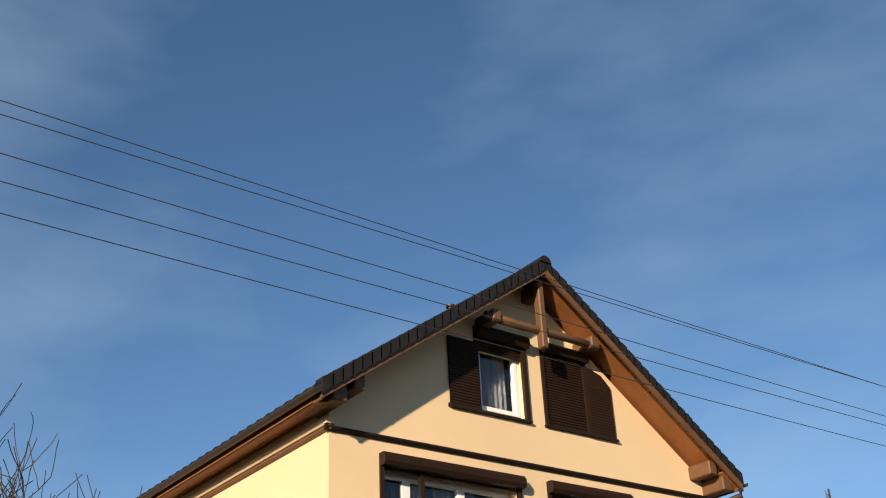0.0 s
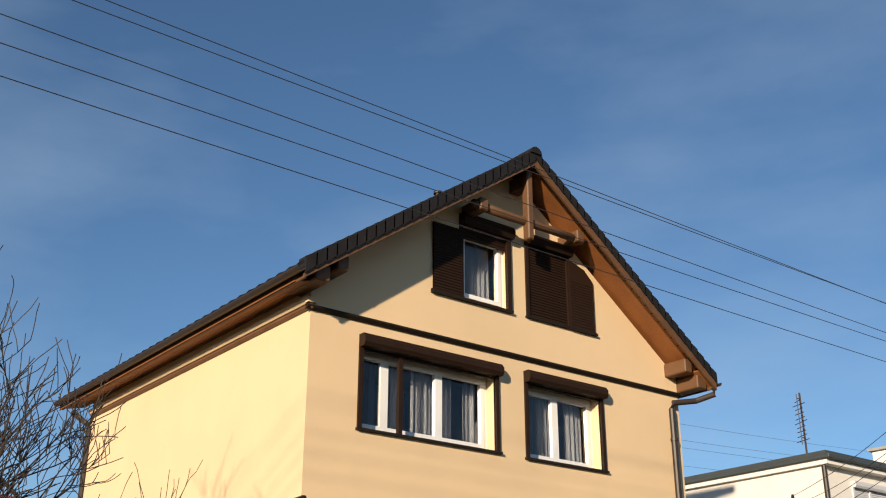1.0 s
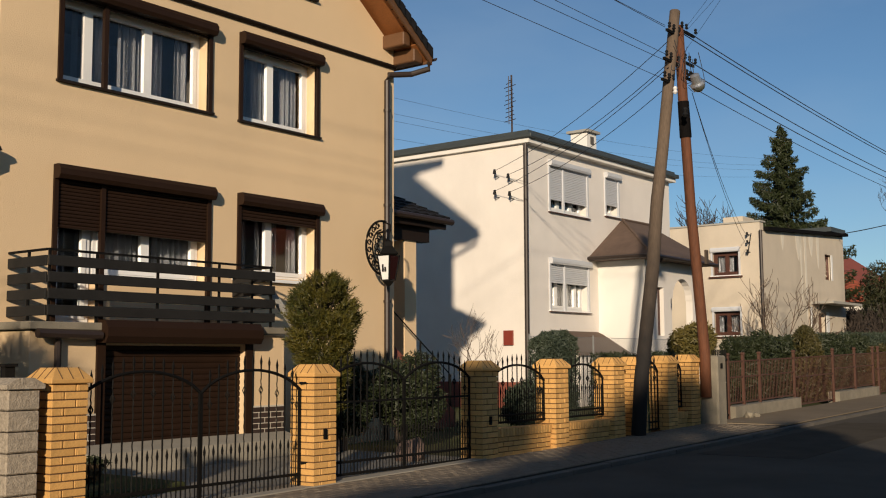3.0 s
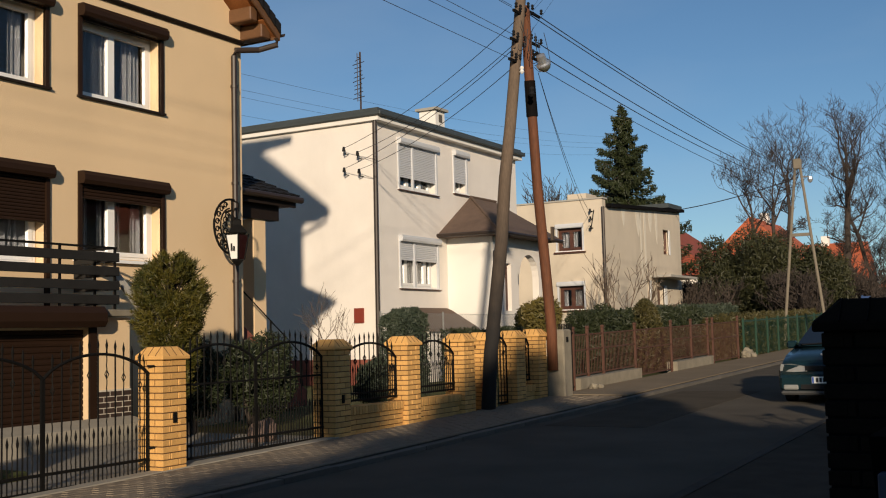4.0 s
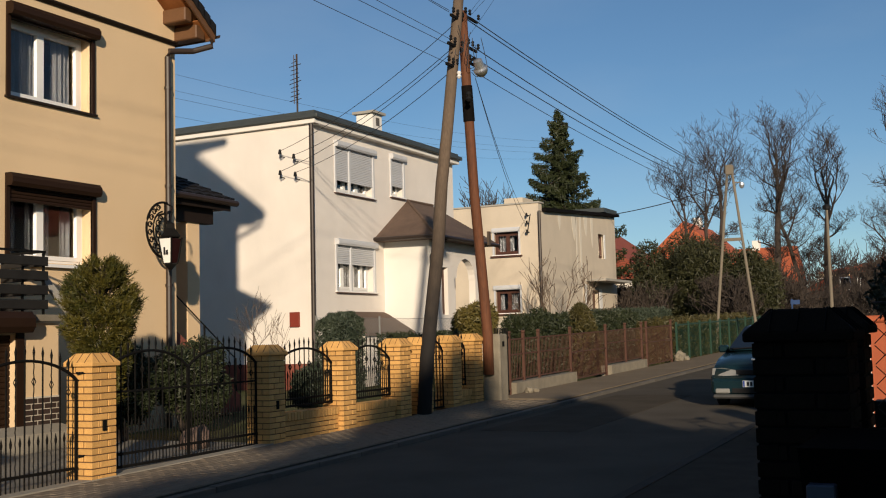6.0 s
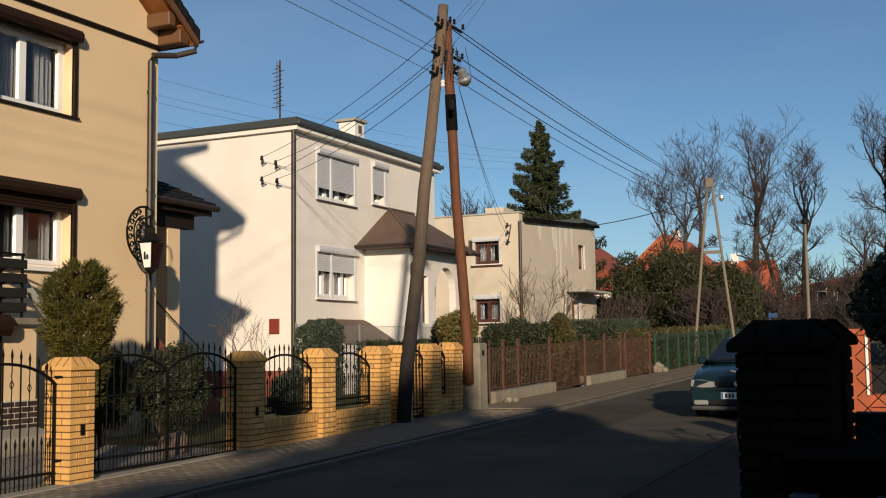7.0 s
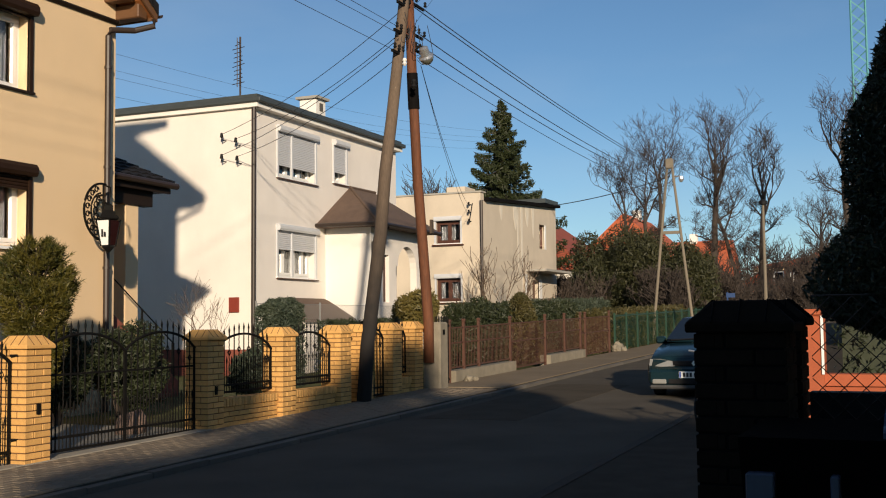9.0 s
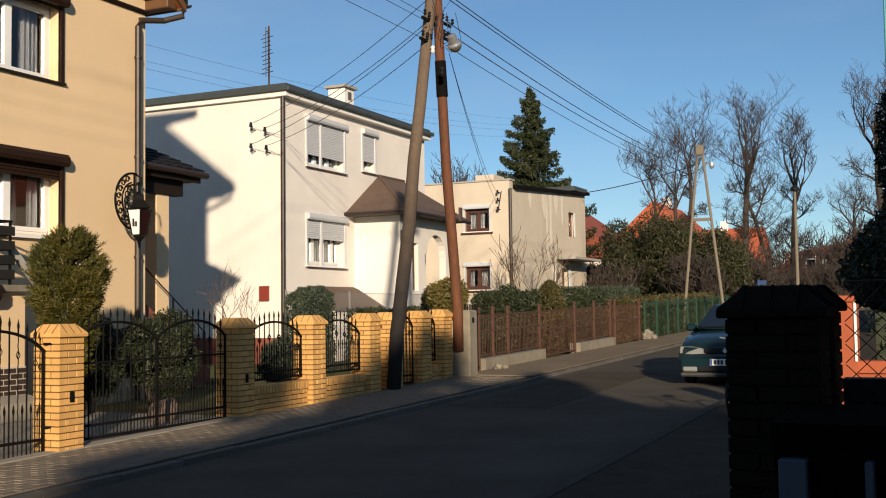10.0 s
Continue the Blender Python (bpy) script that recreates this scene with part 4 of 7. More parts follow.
bm = bmesh.new()
v = [bm.verts.new(p) for p in E_ + R_]
lo = [bm.verts.new((p[0], p[1], p[2] - 0.12)) for p in E_]
for q in ((v[0], v[1], v[5], v[4]), (v[0], v[4], v[3]), (v[1], v[2], v[5]), (v[3], v[4], v[5], v[2]), lo, (v[0], v[1], lo[1], lo[0]), (v[1], v[2], lo[2], lo[1]), (v[3], v[0], lo[0], lo[3]), (v[2], v[3], lo[3], lo[2])):
    bm.faces.new(q)
pr = part("porch_roof", bm, TILE_BROWN, white, "brown shingled hipped porch roof")
bm = bmesh.new()
for a, b in ((E_[0], R_[0]), (R_[0], R_[1])):
    tube(bm, [Vector(a) + Vector((0, 0, 0.02)), Vector(b) + Vector((0, -0.02, 0.02))], 0.04, n=6)
part("hip_capping", bm, TILE_BROWN, pr)
bm = bmesh.new()
tube(bm, [(27.5, 13.88, 4.40), (31.8, 13.88, 4.38)], 0.06)
tube(bm, [(27.44, 13.9, 4.40), (27.44, 15.9, 4.42)], 0.06)
part("gutter", bm, GUTTER, pr)
bm = bmesh.new()
tube(bm, [(28.1, 13.88, 4.36), (27.95, 14.32, 3.9), (27.95, 14.34, 0.5)], 0.045)
part("downpipe", bm, GUTTER, pr)
# cellar entrance roof
bm = bmesh.new()
prism(bm, [(25.5, 15.9, 2.32), (27.9, 15.9, 2.32), (28.9, 14.9, 1.72), (25.2, 14.9, 1.72)], (0, 0, -0.08))
part("cellar_roof", bm, TILE_BROWN, white, "low brown roof over the cellar steps")
part("cellar_wall", B(25.4, 28.0, 15.0, 15.15, 0.2, 1.66), PLASTER_WHITE, white)
part("plinth", B(K0 - 0.05, K0, KY0 + 0.0, 24.9, -0.2, 0.95), CAST_RED, white, "red-painted plinth")

# ---- grey house ----
G0, G1, GY0, GY1 = 39.43, 49.0, 15.5, 23.0
grey = thing("house", (44, 19, 0.6), "weathered grey rendered house with low flat roof", "house")
S3, W3 = side_map("S", GY0), side_map("W", G0)


def gtop(u):
    return 6.30 + 0.55 * (u - G0) / (G1 - G0)


H1, H2, H3, H4 = (46.55, 47.45, 4.83, 5.92), (44.15, 44.75, 2.7, 3.62), (45.5, 46.4, 1.0, 3.4), (48.0, 48.5, 1.2, 2.4)
part("wall", wall(S3, G0, G1, 0, gtop, 0.35, (H1, H2, H3)), PLASTER_GREY, grey)
V1, V2 = (16.34, 17.42, 4.68, 5.72), (16.34, 17.42, 2.4, 3.46)
part("wall", wall(W3, GY0 + 0.35, GY1, 0, lambda u: 6.62, 0.35, (V1, V2)), PLASTER_GREY, grey)
part("wall", B(G1 - 0.35, G1, GY0 + 0.35, GY1, 0, 6.3), PLASTER_GREY, grey)
part("wall", B(G0 + 0.35, G1 - 0.35, GY1 - 0.35, GY1, 0, 6.3), PLASTER_GREY, grey)
part("parapet_cap", B(G0 - 0.05, G0 + 0.45, GY0 - 0.05, GY1, 6.62, 6.68), CONCRETE, grey)
part("parapet", B(G0, G0 + 0.35, GY0 + 0.0, GY0 + 0.35, 6.30, 6.62), PLASTER_GREY, grey)
bm = bmesh.new()
prism(bm, [(G0 + 0.35, GY0 - 0.2, 6.32), (G1 + 0.15, GY0 - 0.2, 6.87), (G1 + 0.15, GY0 - 0.2, 7.0), (G0 + 0.35, GY0 - 0.2, 6.45)], (0, 7.6, 0))
part("roof", bm, TAR, grey, "dark felt roof with drip edge")
part("roof_hatch", B(47.2, 49.1, 15.4, 18.2, 6.95, 7.15), ROOF_EDGE, grey)
part("chimney", B(40.3, 41.4, 16.5, 17.3, 6.5, 7.0), PLASTER_GREY, grey)
part("room_wall", B(G0 + 3.0, G0 + 3.1, GY0 + 0.36, GY1 - 0.4, 0.5, 6.2), INSIDE, grey)
for (a, b, c, e) in (V1, V2):
    window(grey, W3, a, b, c, e - 0.16, ((a + b) / 2,), 0.16, BROWN_FRAME)
    shutter(grey, W3, a - 0.05, b + 0.05, c, e + 0.02, 0.17, e - 0.16, proud=0.10, material=SHUTTER_WHITE)
    part("window_sill", B(G0 - 0.1, G0 + 0.05, a - 0.12, b + 0.12, c - 0.10, c - 0.04), BROWN_FRAME, grey)
window(grey, S3, *H1, (), 0.16, BROWN_FRAME)
window(grey, S3, *H2, (), 0.16, BROWN_FRAME)
part("door", B(H3[0], H3[1], GY0 + 0.2, GY0 + 0.26, H3[2], H3[3]), BROWN_FRAME, grey, "dark brown front door")
for h in (H1, H2):
    part("reveal_trim", B(h[1] - 0.16, h[1] + 0.02, GY0 - 0.02, GY0 + 0.01, h[2], h[3]), WHITE_PVC, grey)
part("door_surround", B(46.4, 46.75, GY0 - 0.03, GY0 + 0.05, 1.0, 3.45), WHITE_PVC, grey)
part("door_canopy", B(44.7, 48.4, GY0 - 0.9, GY0, 3.74, 3.84), CONCRETE, grey)
bm = bmesh.new()
tube(bm, [(G0 - 0.08, GY0 - 0.06, 6.3), (G0 - 0.08, GY0 - 0.06, 0.6)], 0.06)
part("downpipe", bm, GUTTER, grey)
for k, (x, w, h) in enumerate(((41.7, 0.35, 0.7), (43.4, 0.55, 1.1), (44.2, 0.25, 4.0), (44.9, 0.5, 0.9), (45.7, 0.35, 1.4), (43.7, 0.18, 3.2))):
    zt = gtop(x) - 0.03
    bm = bmesh.new()
    pts = [(x - w / 2, GY0 - 0.006, zt), (x + w / 2, GY0 - 0.006, zt), (x + w * 0.38, GY0 - 0.006, zt - h * 0.55), (x + w * 0.12, GY0 - 0.006, zt - h), (x - w * 0.1, GY0 - 0.006, zt - h * 0.9), (x - w * 0.4, GY0 - 0.006, zt - h * 0.5)]
    prism(bm, pts, (0, 0.008, 0))
    part("mortar_patch", bm, PLASTER_PATCH, grey, "pale patch where render has run off")
bm = bmesh.new()
for z in (5.6, 5.95, 6.25):
    tube(bm, [(G0, 15.9, z - 0.1), (G0 - 0.25, 15.9, z - 0.1)], 0.02, n=5)
    tube(bm, [(G0 - 0.25, 15.9, z - 0.14), (G0 - 0.25, 15.9, z - 0.02)], 0.04, n=7)
tube(bm, [(G0 - 0.1, 15.95, 5.4), (G0 - 0.1, 15.80, 6.2)], 0.018, n=5)
part("insulator_bracket", bm, PLASTIC_BLACK, grey)


# ---- houses farther along ----
def far_house(at, w, d, h, ridge, wall_m, roof_m, label, along_x=True, wins=2):
    """A gabled house far along the street."""
    x, y = at
    z = gz(x)
    hs = thing("house", (x, y, z), label, "house", "houses farther along the street")
    part("wall", B(x - w / 2, x + w / 2, y - d / 2, y + d / 2, z - 0.3, z + h), wall_m, hs)
    o = 0.5
    bm = bmesh.new()
    if along_x:
        prism(bm, [(x - w / 2 - o, y - d / 2 - o, z + h - 0.2), (x - w / 2 - o, y + d / 2 + o, z + h - 0.2), (x - w / 2 - o, y, z + ridge)], (w + 2 * o, 0, 0))
    else:
        prism(bm, [(x - w / 2 - o, y - d / 2 - o, z + h - 0.2), (x + w / 2 + o, y - d / 2 - o, z + h - 0.2), (x, y - d / 2 - o, z + ridge)], (0, d + 2 * o, 0))
    rf = part("roof", bm, roof_m, hs)
    part("chimney", B(x - 0.4, x + 0.3, y - 0.3, y + 0.4, z + ridge - 0.6, z + ridge + 0.7), PLASTER_PORCH, rf)
    for f in range(wins):
        for k in range(3):
            yy = y - d / 2 + d * (k + 0.5) / 3
            wn_ = part("window", B(x - w / 2 - 0.03, x - w / 2, yy - 0.5, yy + 0.5, z + 1.0 + f * 2.7, z + 2.3 + f * 2.7), WHITE_PVC, hs)
            part("pane", B(x - w / 2 - 0.05, x - w / 2 - 0.03, yy - 0.4, yy + 0.4, z + 1.1 + f * 2.7, z + 2.2 + f * 2.7), GLASS_CAR, wn_)
            xx = x - w / 2 + w * (k + 0.5) / 3
            wn_ = part("window", B(xx - 0.5, xx + 0.5, y - d / 2 - 0.03, y - d / 2, z + 1.0 + f * 2.7, z + 2.3 + f * 2.7), WHITE_PVC, hs)
            part("pane", B(xx - 0.4, xx + 0.4, y - d / 2 - 0.05, y - d / 2 - 0.03, z + 1.1 + f * 2.7, z + 2.2 + f * 2.7), GLASS_CAR, wn_)
    return hs


far_house((62.5, 20.6), 7, 7.5, 3.6, 6.4, PLASTER_PORCH, TILE_OLDRED, "white house with dark red gable roof", along_x=True, wins=1)
far_house((98, 23.2), 10, 9.5, 5.0, 9.6, PLASTER_PORCH, TILE_RED, "white house with steep orange tiled roof", along_x=True)
far_house((108, 20.0), 11, 6.4, 4.6, 8.0, PLASTER_PORCH, TILE_RED, "pale house with long orange tiled roof", along_x=False)
far_house((116, 14.6), 8, 6, 3.2, 4.8, PLASTER_PORCH, TILE_OLDRED, "small pale house with dull red roof", along_x=True)
far_house((150, 11.5), 14, 9, 6.0, 8.5, PLASTER_YELLOW, TILE_OLDRED, "distant ochre house behind bare trees", along_x=True)
far_house((190, 16.0), 30, 15, 8.5, 9.6, PLASTER_YELLOW, TILE_OLDRED, "distant ochre block behind bare trees", along_x=True, wins=3)
far_house((66, 25.0), 8, 8, 5.5, 7.2, PLASTER_GREY, ROOF_EDGE, "grey house behind the conifers", along_x=True)
far_house((5.0, 33.0), 9, 8, 4.6, 7.4, PLASTER_PORCH, TILE_OLDRED, "low house with dark red roof behind the garden", along_x=True)


# ---- unseen house added behind the camera to put the street in shade ----
NX0, NX1, NY0, NY1 = -15.0, 0.2, -6.0, -2.4
near = thing("house", (-8, -8, -0.3), "unseen plain house added to shade the street", "house")
part("wall", B(NX0, NX1, NY0, NY1, -0.5, 4.72), PLASTER_GREY, near)
part("roof", B(NX0 - 0.3, NX1 + 0.2, NY0 - 0.3, NY1 + 0.2, 4.72, 4.82), ROOF_EDGE, near)


# ---- brick fence of the yellow house ----
FY = 9.3
BRICK_SHAPES = {}


def brick_mesh(dx, dy, dz, material):
    """One brick with softened arrises; alike bricks share it."""
    key = (round(dx, 3), round(dy, 3), round(dz, 3), material.name)
    if key not in BRICK_SHAPES:
        bm = B(-dx / 2, dx / 2, -dy / 2, dy / 2, -dz / 2, dz / 2, bevel=0.004)
        me = bpy.data.meshes.new("brick")
        bm.to_mesh(me)
        bm.free()
        me.materials.append(material)
        BRICK_SHAPES[key] = me
    return BRICK_SHAPES[key]


def lay(parent, me, x, y, z):
    ob = new("brick", me)
    ob.parent = parent
    ob.location = Vector((x, y, z)) - (parent.location if parent.type == "EMPTY" else Vector())
    return ob


def brick_pillar(cx, top, size=0.385, material=None, joint=None, cap_m=None, label="yellow clinker brick gate pillar with pitched cap", cy=FY, base=None):
    """A pillar of bricks in courses round a mortar core, under a hipped cap of bricks."""
    material, joint = material or BRICK, joint or MORTAR
    cap_m = cap_m or material
    z0 = (gz(cx) + 0.06) if base is None else base
    p = thing("brick_pillar", (cx, cy, z0), label, "pillar", "brick pillars of the fence")
    h = size / 2
    body_top = top - 0.15
    part("mortar_core", B(cx - h + 0.010, cx + h - 0.010, cy - h + 0.010, cy + h - 0.010, z0 - 0.2, body_top), joint, p)
    n = max(1, round((body_top - z0) / 0.0775))
    ch = (body_top - z0) / n
    bh, bl = ch - 0.012, size * 0.645
    for r in range(n):
        z = z0 + ch * (r + 0.5)
        odd = r % 2
        for k in range(4):
            # pinwheel: a long and a short brick on each side, turned course by course
            a = k * math.pi / 2
            u = -h + bl / 2 if odd else h - bl / 2
            dx, dy = (bl, 0.10) if k % 2 == 0 else (0.10, bl)
            off = Vector((u, -h + 0.05))
            off.rotate(Matrix.Rotation(a, 2))
            lay(p, brick_mesh(dx, dy, bh, material), cx + off.x, cy + off.y, z)
            s = size - bl - 0.012 - 0.10
            u2 = (h - 0.10 - s / 2) if odd else (-h + 0.10 + s / 2)
            if s > 0.02:
                dx, dy = (s, 0.10) if k % 2 == 0 else (0.10, s)
                off = Vector((u2, -h + 0.05))
                off.rotate(Matrix.Rotation(a, 2))
                lay(p, brick_mesh(dx, dy, bh, material), cx + off.x, cy + off.y, z)
    # cap: sloped bricks in two pitches with a blunt ridge
    c = h + 0.035
    bm = bmesh.new()
    lo, mid = top - 0.15, top - 0.105
    ring = lambda q, z: [bm.verts.new((cx + sx * q, cy + sy * q, z)) for sx, sy in ((-1, -1), (1, -1), (1, 1), (-1, 1))]
    r0, r1, r2 = ring(c, lo), ring(c, mid), ring(0.13, top)
    for a, b in ((r0, r1), (r1, r2)):
        for k in range(4):
            bm.faces.new((a[k], a[(k + 1) % 4], b[(k + 1) % 4], b[k]))
    bm.faces.new(r0)
    bm.faces.new(list(reversed(r2)))
    bmesh.ops.bevel(bm, geom=list(bm.edges), offset=0.008, segments=1, affect="EDGES")
    cap = part("cap", bm, cap_m, p)
    bm = bmesh.new()
    for k in range(1, 4):
        u = -c + 2 * c * k / 4
        q = abs(u)
        for sy in (-1, 1):
            run = max(q, 0.13)
            zr = mid + (top - mid) * (c - run) / (c - 0.13)
            a, b = Vector((cx + u, cy + sy * (c + 0.001), mid + 0.002)), Vector((cx + u, cy + sy * run, zr + 0.003))
            tube(bm, [a, b], 0.005, n=4)
            a, b = Vector((cx + sy * (c + 0.001), cy + u, mid + 0.002)), Vector((cx + sy * run, cy + u, zr + 0.003))
            tube(bm, [a, b], 0.005, n=4)
    part("cap_joints", bm, joint, cap)
    return p


PILLARS = [(6.10, 1.49), (9.54, 1.50), (12.92, 1.53), (14.87, 1.55), (16.72, 1.57), (17.55, 1.58), (18.75, 1.60), (19.72, 1.62)]
for x, t in PILLARS:
    p = brick_pillar(x, t)
    if x in (9.54, 12.92):
        part("keypad", B(x - 0.03, x + 0.02, FY - 0.21, FY - 0.19, 0.62, 0.74), IRON, p, "small dark letter slot")


def low_wall(x0, x1):
    """The low wall between two pillars: courses of bricks and a soldier course on top."""
    z0 = gz((x0 + x1) / 2) + 0.05
    w = thing("low_brick_wall", ((x0 + x1) / 2, FY, z0), "low yellow brick wall with upright coping course", "wall", "low walls of the fence")
    part("mortar_core", B(x0, x1, FY - 0.085, FY + 0.085, z0 - 0.2, 0.42), MORTAR, w)
    n = max(1, round((0.42 - z0) / 0.0775))
    ch = (0.42 - z0) / n
    for r in range(n):
        u = x0 - (0.13 if r % 2 else 0)
        while u < x1 - 0.02:
            a, b = max(u, x0), min(u + 0.248, x1)
            if b - a > 0.04:
                lay(w, brick_mesh(round(b - a, 2), 0.2, ch - 0.012, BRICK), (a + b) / 2, FY, z0 + ch * (r + 0.5))
            u += 0.26
    k = round((x1 - x0) / 0.0775)
    for i in range(k):
        lay(w, brick_mesh((x1 - x0) / k - 0.012, 0.25, 0.115, BRICK), x0 + (x1 - x0) * (i + 0.5) / k, FY, 0.48)
    return w


low_wall(13.12, 14.67)
low_wall(15.07, 16.52)
low_wall(18.95, 19.52)


def spear(bm, x, y, z0, z1, r=0.010):
    """An upright bar with a spear point and a collar."""
    tube(bm, [(x, y, z0), (x, y, z1 - 0.10)], r, n=5)
    tube(bm, [(x, y, z1 - 0.11), (x, y, z1 - 0.07)], 0.011, 0.016, n=5, caps=False)
    tube(bm, [(x, y, z1 - 0.07), (x, y, z1)], 0.016, 0.002, n=5, caps=False)


def twisted(bm, x, y, z0, z1):
    n = 34
    pts = [(x + 0.003 * math.cos(k * 2.1), y + 0.003 * math.sin(k * 2.1), z0 + (z1 - z0) * k / n) for k in range(n + 1)]
    tube(bm, pts, 0.0085, n=4)


def knot(bm, x, y, z):
    for a in range(4):
        q = a * math.pi / 2
        tube(bm, [(x, y, z - 0.05), (x + 0.03 * math.cos(q), y + 0.03 * math.sin(q), z), (x, y, z + 0.05)], 0.006, n=4)


def iron_panel(x0, x1, z_bot, z_low, z_side, z_arch, halves, label, name, category, group="", short=True, grp_y=FY, solid=None):
    """Wrought ironwork between two pillars: rails, arched top rail, tall twisted bars with spear points, short bars between them."""
    g = thing(name, ((x0 + x1) / 2, grp_y, z_bot), label, category, group)
    bm = bmesh.new()
    for z in (z_bot + 0.02, z_low):
        box(bm, x0, x1, grp_y - 0.015, grp_y + 0.015, z - 0.015, z + 0.015)
    part("rail", bm, IRON, g)
    w = (x1 - x0) / halves
    for h in range(halves):
        a, b = x0 + h * w, x0 + (h + 1) * w
        arch = lambda x: z_side + (z_arch - z_side) * (1 - ((x - (a + b) / 2) / (w / 2)) ** 2) ** 0.8 if abs(x - (a + b) / 2) < w / 2 else z_side
        bm = bmesh.new()
        tube(bm, [(a + w * k / 14, grp_y, arch(a + w * k / 14)) for k in range(15)], 0.018, n=6)
        part("top_rail", bm, IRON, g)
        for x in (a + 0.014, b - 0.014):
            part("stile", B(x - 0.011, x + 0.011, grp_y - 0.012, grp_y + 0.012, z_bot, z_side + 0.02), IRON, g)
        n = max(3, round(w / 0.125))
        for k in range(1, n):
            x = a + w * k / n
            bm = bmesh.new()
            if k % 2:
                twisted(bm, x, grp_y, z_bot, arch(x))
                knot(bm, x, grp_y, arch(x) - 0.22)
                spear(bm, x, grp_y, arch(x), arch(x) + 0.17)
            else:
                spear(bm, x, grp_y, z_bot, arch(x) + 0.17)
            part("bar", bm, IRON, g)
        if short:
            for k in range(n):
                bm = bmesh.new()
                spear(bm, a + w * (k + 0.5) / n, grp_y, z_bot, z_low + 0.42, 0.008)
                part("short_bar", bm, IRON, g)
    return g


GATE = "black wrought-iron double gate with arched leaves and spear points"
g1 = iron_panel(6.33, 9.31, 0.03, 0.22, 1.20, 1.44, 2, GATE, "driveway_gate", "gate", "driveway gates")
for z in (0.35, 1.28):
    bm = bmesh.new()
    tube(bm, [(9.30, FY, z), (9.44, FY - 0.16, z)], 0.016, n=6)
    part("hinge", bm, IRON, g1)
g2 = iron_panel(9.77, 12.69, 0.13, 0.30, 1.28, 1.51, 2, GATE, "driveway_gate", "gate", "driveway gates")
part("cross_rail", B(9.78, 12.68, FY - 0.01, FY + 0.01, 1.02, 1.045), IRON, g2)
PAN = "black wrought-iron fence panel with arched top on a low wall"
for a, b in ((13.14, 14.65), (15.09, 16.50)):
    iron_panel(a, b, 0.60, 0.72, 1.22, 1.46, 1, PAN, "fence_panel", "fence", "iron fence panels", short=True)
iron_panel(18.97, 19.50, 0.62, 0.74, 1.30, 1.50, 1, PAN, "fence_panel", "fence", "iron fence panels", short=False)
iron_panel(17.77, 18.53, 0.25, 0.40, 1.30, 1.50, 1, "black wrought-iron wicket gate between brick pillars", "wicket_gate", "gate", short=False)

# neighbour's block pillar, mesh and picket fence
gp = thing("block_pillar", (5.58, 9.25, gz(5.6)), "grey split-face concrete block pillar with flat cap", "pillar")
for k in range(7):
    part("block", B(5.46, 5.78, 9.10, 9.42, -0.03 + k * 0.19, 0.15 + k * 0.19, bevel=0.012), CONCRETE_ROUGH, gp)
bm = bmesh.new()
prism(bm, [(5.43, 9.07, 1.30), (5.81, 9.07, 1.30), (5.81, 9.07, 1.34), (5.70, 9.07, 1.40), (5.54, 9.07, 1.40), (5.43, 9.07, 1.34)], (0, 0.38, 0))
part("cap", bm, CONCRETE_ROUGH, gp)
pf = thing("picket_fence", (2.0, 9.3, gz(3)), "dark stained wooden picket fence", "fence")
x = 5.26
k = 0
while x > -7:
    bm = bmesh.new()
    zt = 1.36 + 0.012 * math.sin(k * 2.3)
    prism(bm, [(x - 0.09, 9.24, -0.15), (x, 9.24, -0.15), (x, 9.24, zt - 0.03), (x - 0.03, 9.24, zt), (x - 0.07, 9.24, zt + 0.004), (x - 0.09, 9.24, zt - 0.035)], (0, 0.022, 0))
    part("picket", bm, PICKET, pf)
    x -= 0.168
    k += 1
for z in (0.25, 1.05):
    part("rail", B(-7, 5.35, 9.27, 9.31, z, z + 0.08), PICKET, pf)


def mesh_fence(name, p0, p1, z0, z1, pitch, r, material, label, posts):
    """Chain-link fencing: crossing wires between two ends, with posts."""
    a, b = Vector(p0), Vector(p1)
    L = (b - a).length
    u = (b - a) / L
    f = thing(name, a, label, "fence")
    bm = bmesh.new()
    h = z1 - z0
    s = -h
    while s < L:
        for sg in (0, 1):
            t0, t1 = max(s, 0), min(s + h, L)
            if t1 - t0 > 0.02:
                za, zb = (z0 + (t0 - s), z0 + (t1 - s)) if sg == 0 else (z1 - (t0 - s), z1 - (t1 - s))
                q0, q1 = a + u * t0, a + u * t1
                tube(bm, [(q0.x, q0.y, za), (q1.x, q1.y, zb)], r, n=3, caps=False)
        s += pitch
    for z in (z0, z1):
        tube(bm, [(a.x, a.y, z), (b.x, b.y, z)], r * 1.6, n=4)
    part("wire_mesh", bm, material, f)
    for k in range(posts):
        q = a + u * (L * k / max(posts - 1, 1))
        bm = bmesh.new()
        tube(bm, [(q.x, q.y, z0 - 0.6), (q.x, q.y, z1 + 0.05)], 0.024, n=6)
        part("post", bm, material, f)
    return f


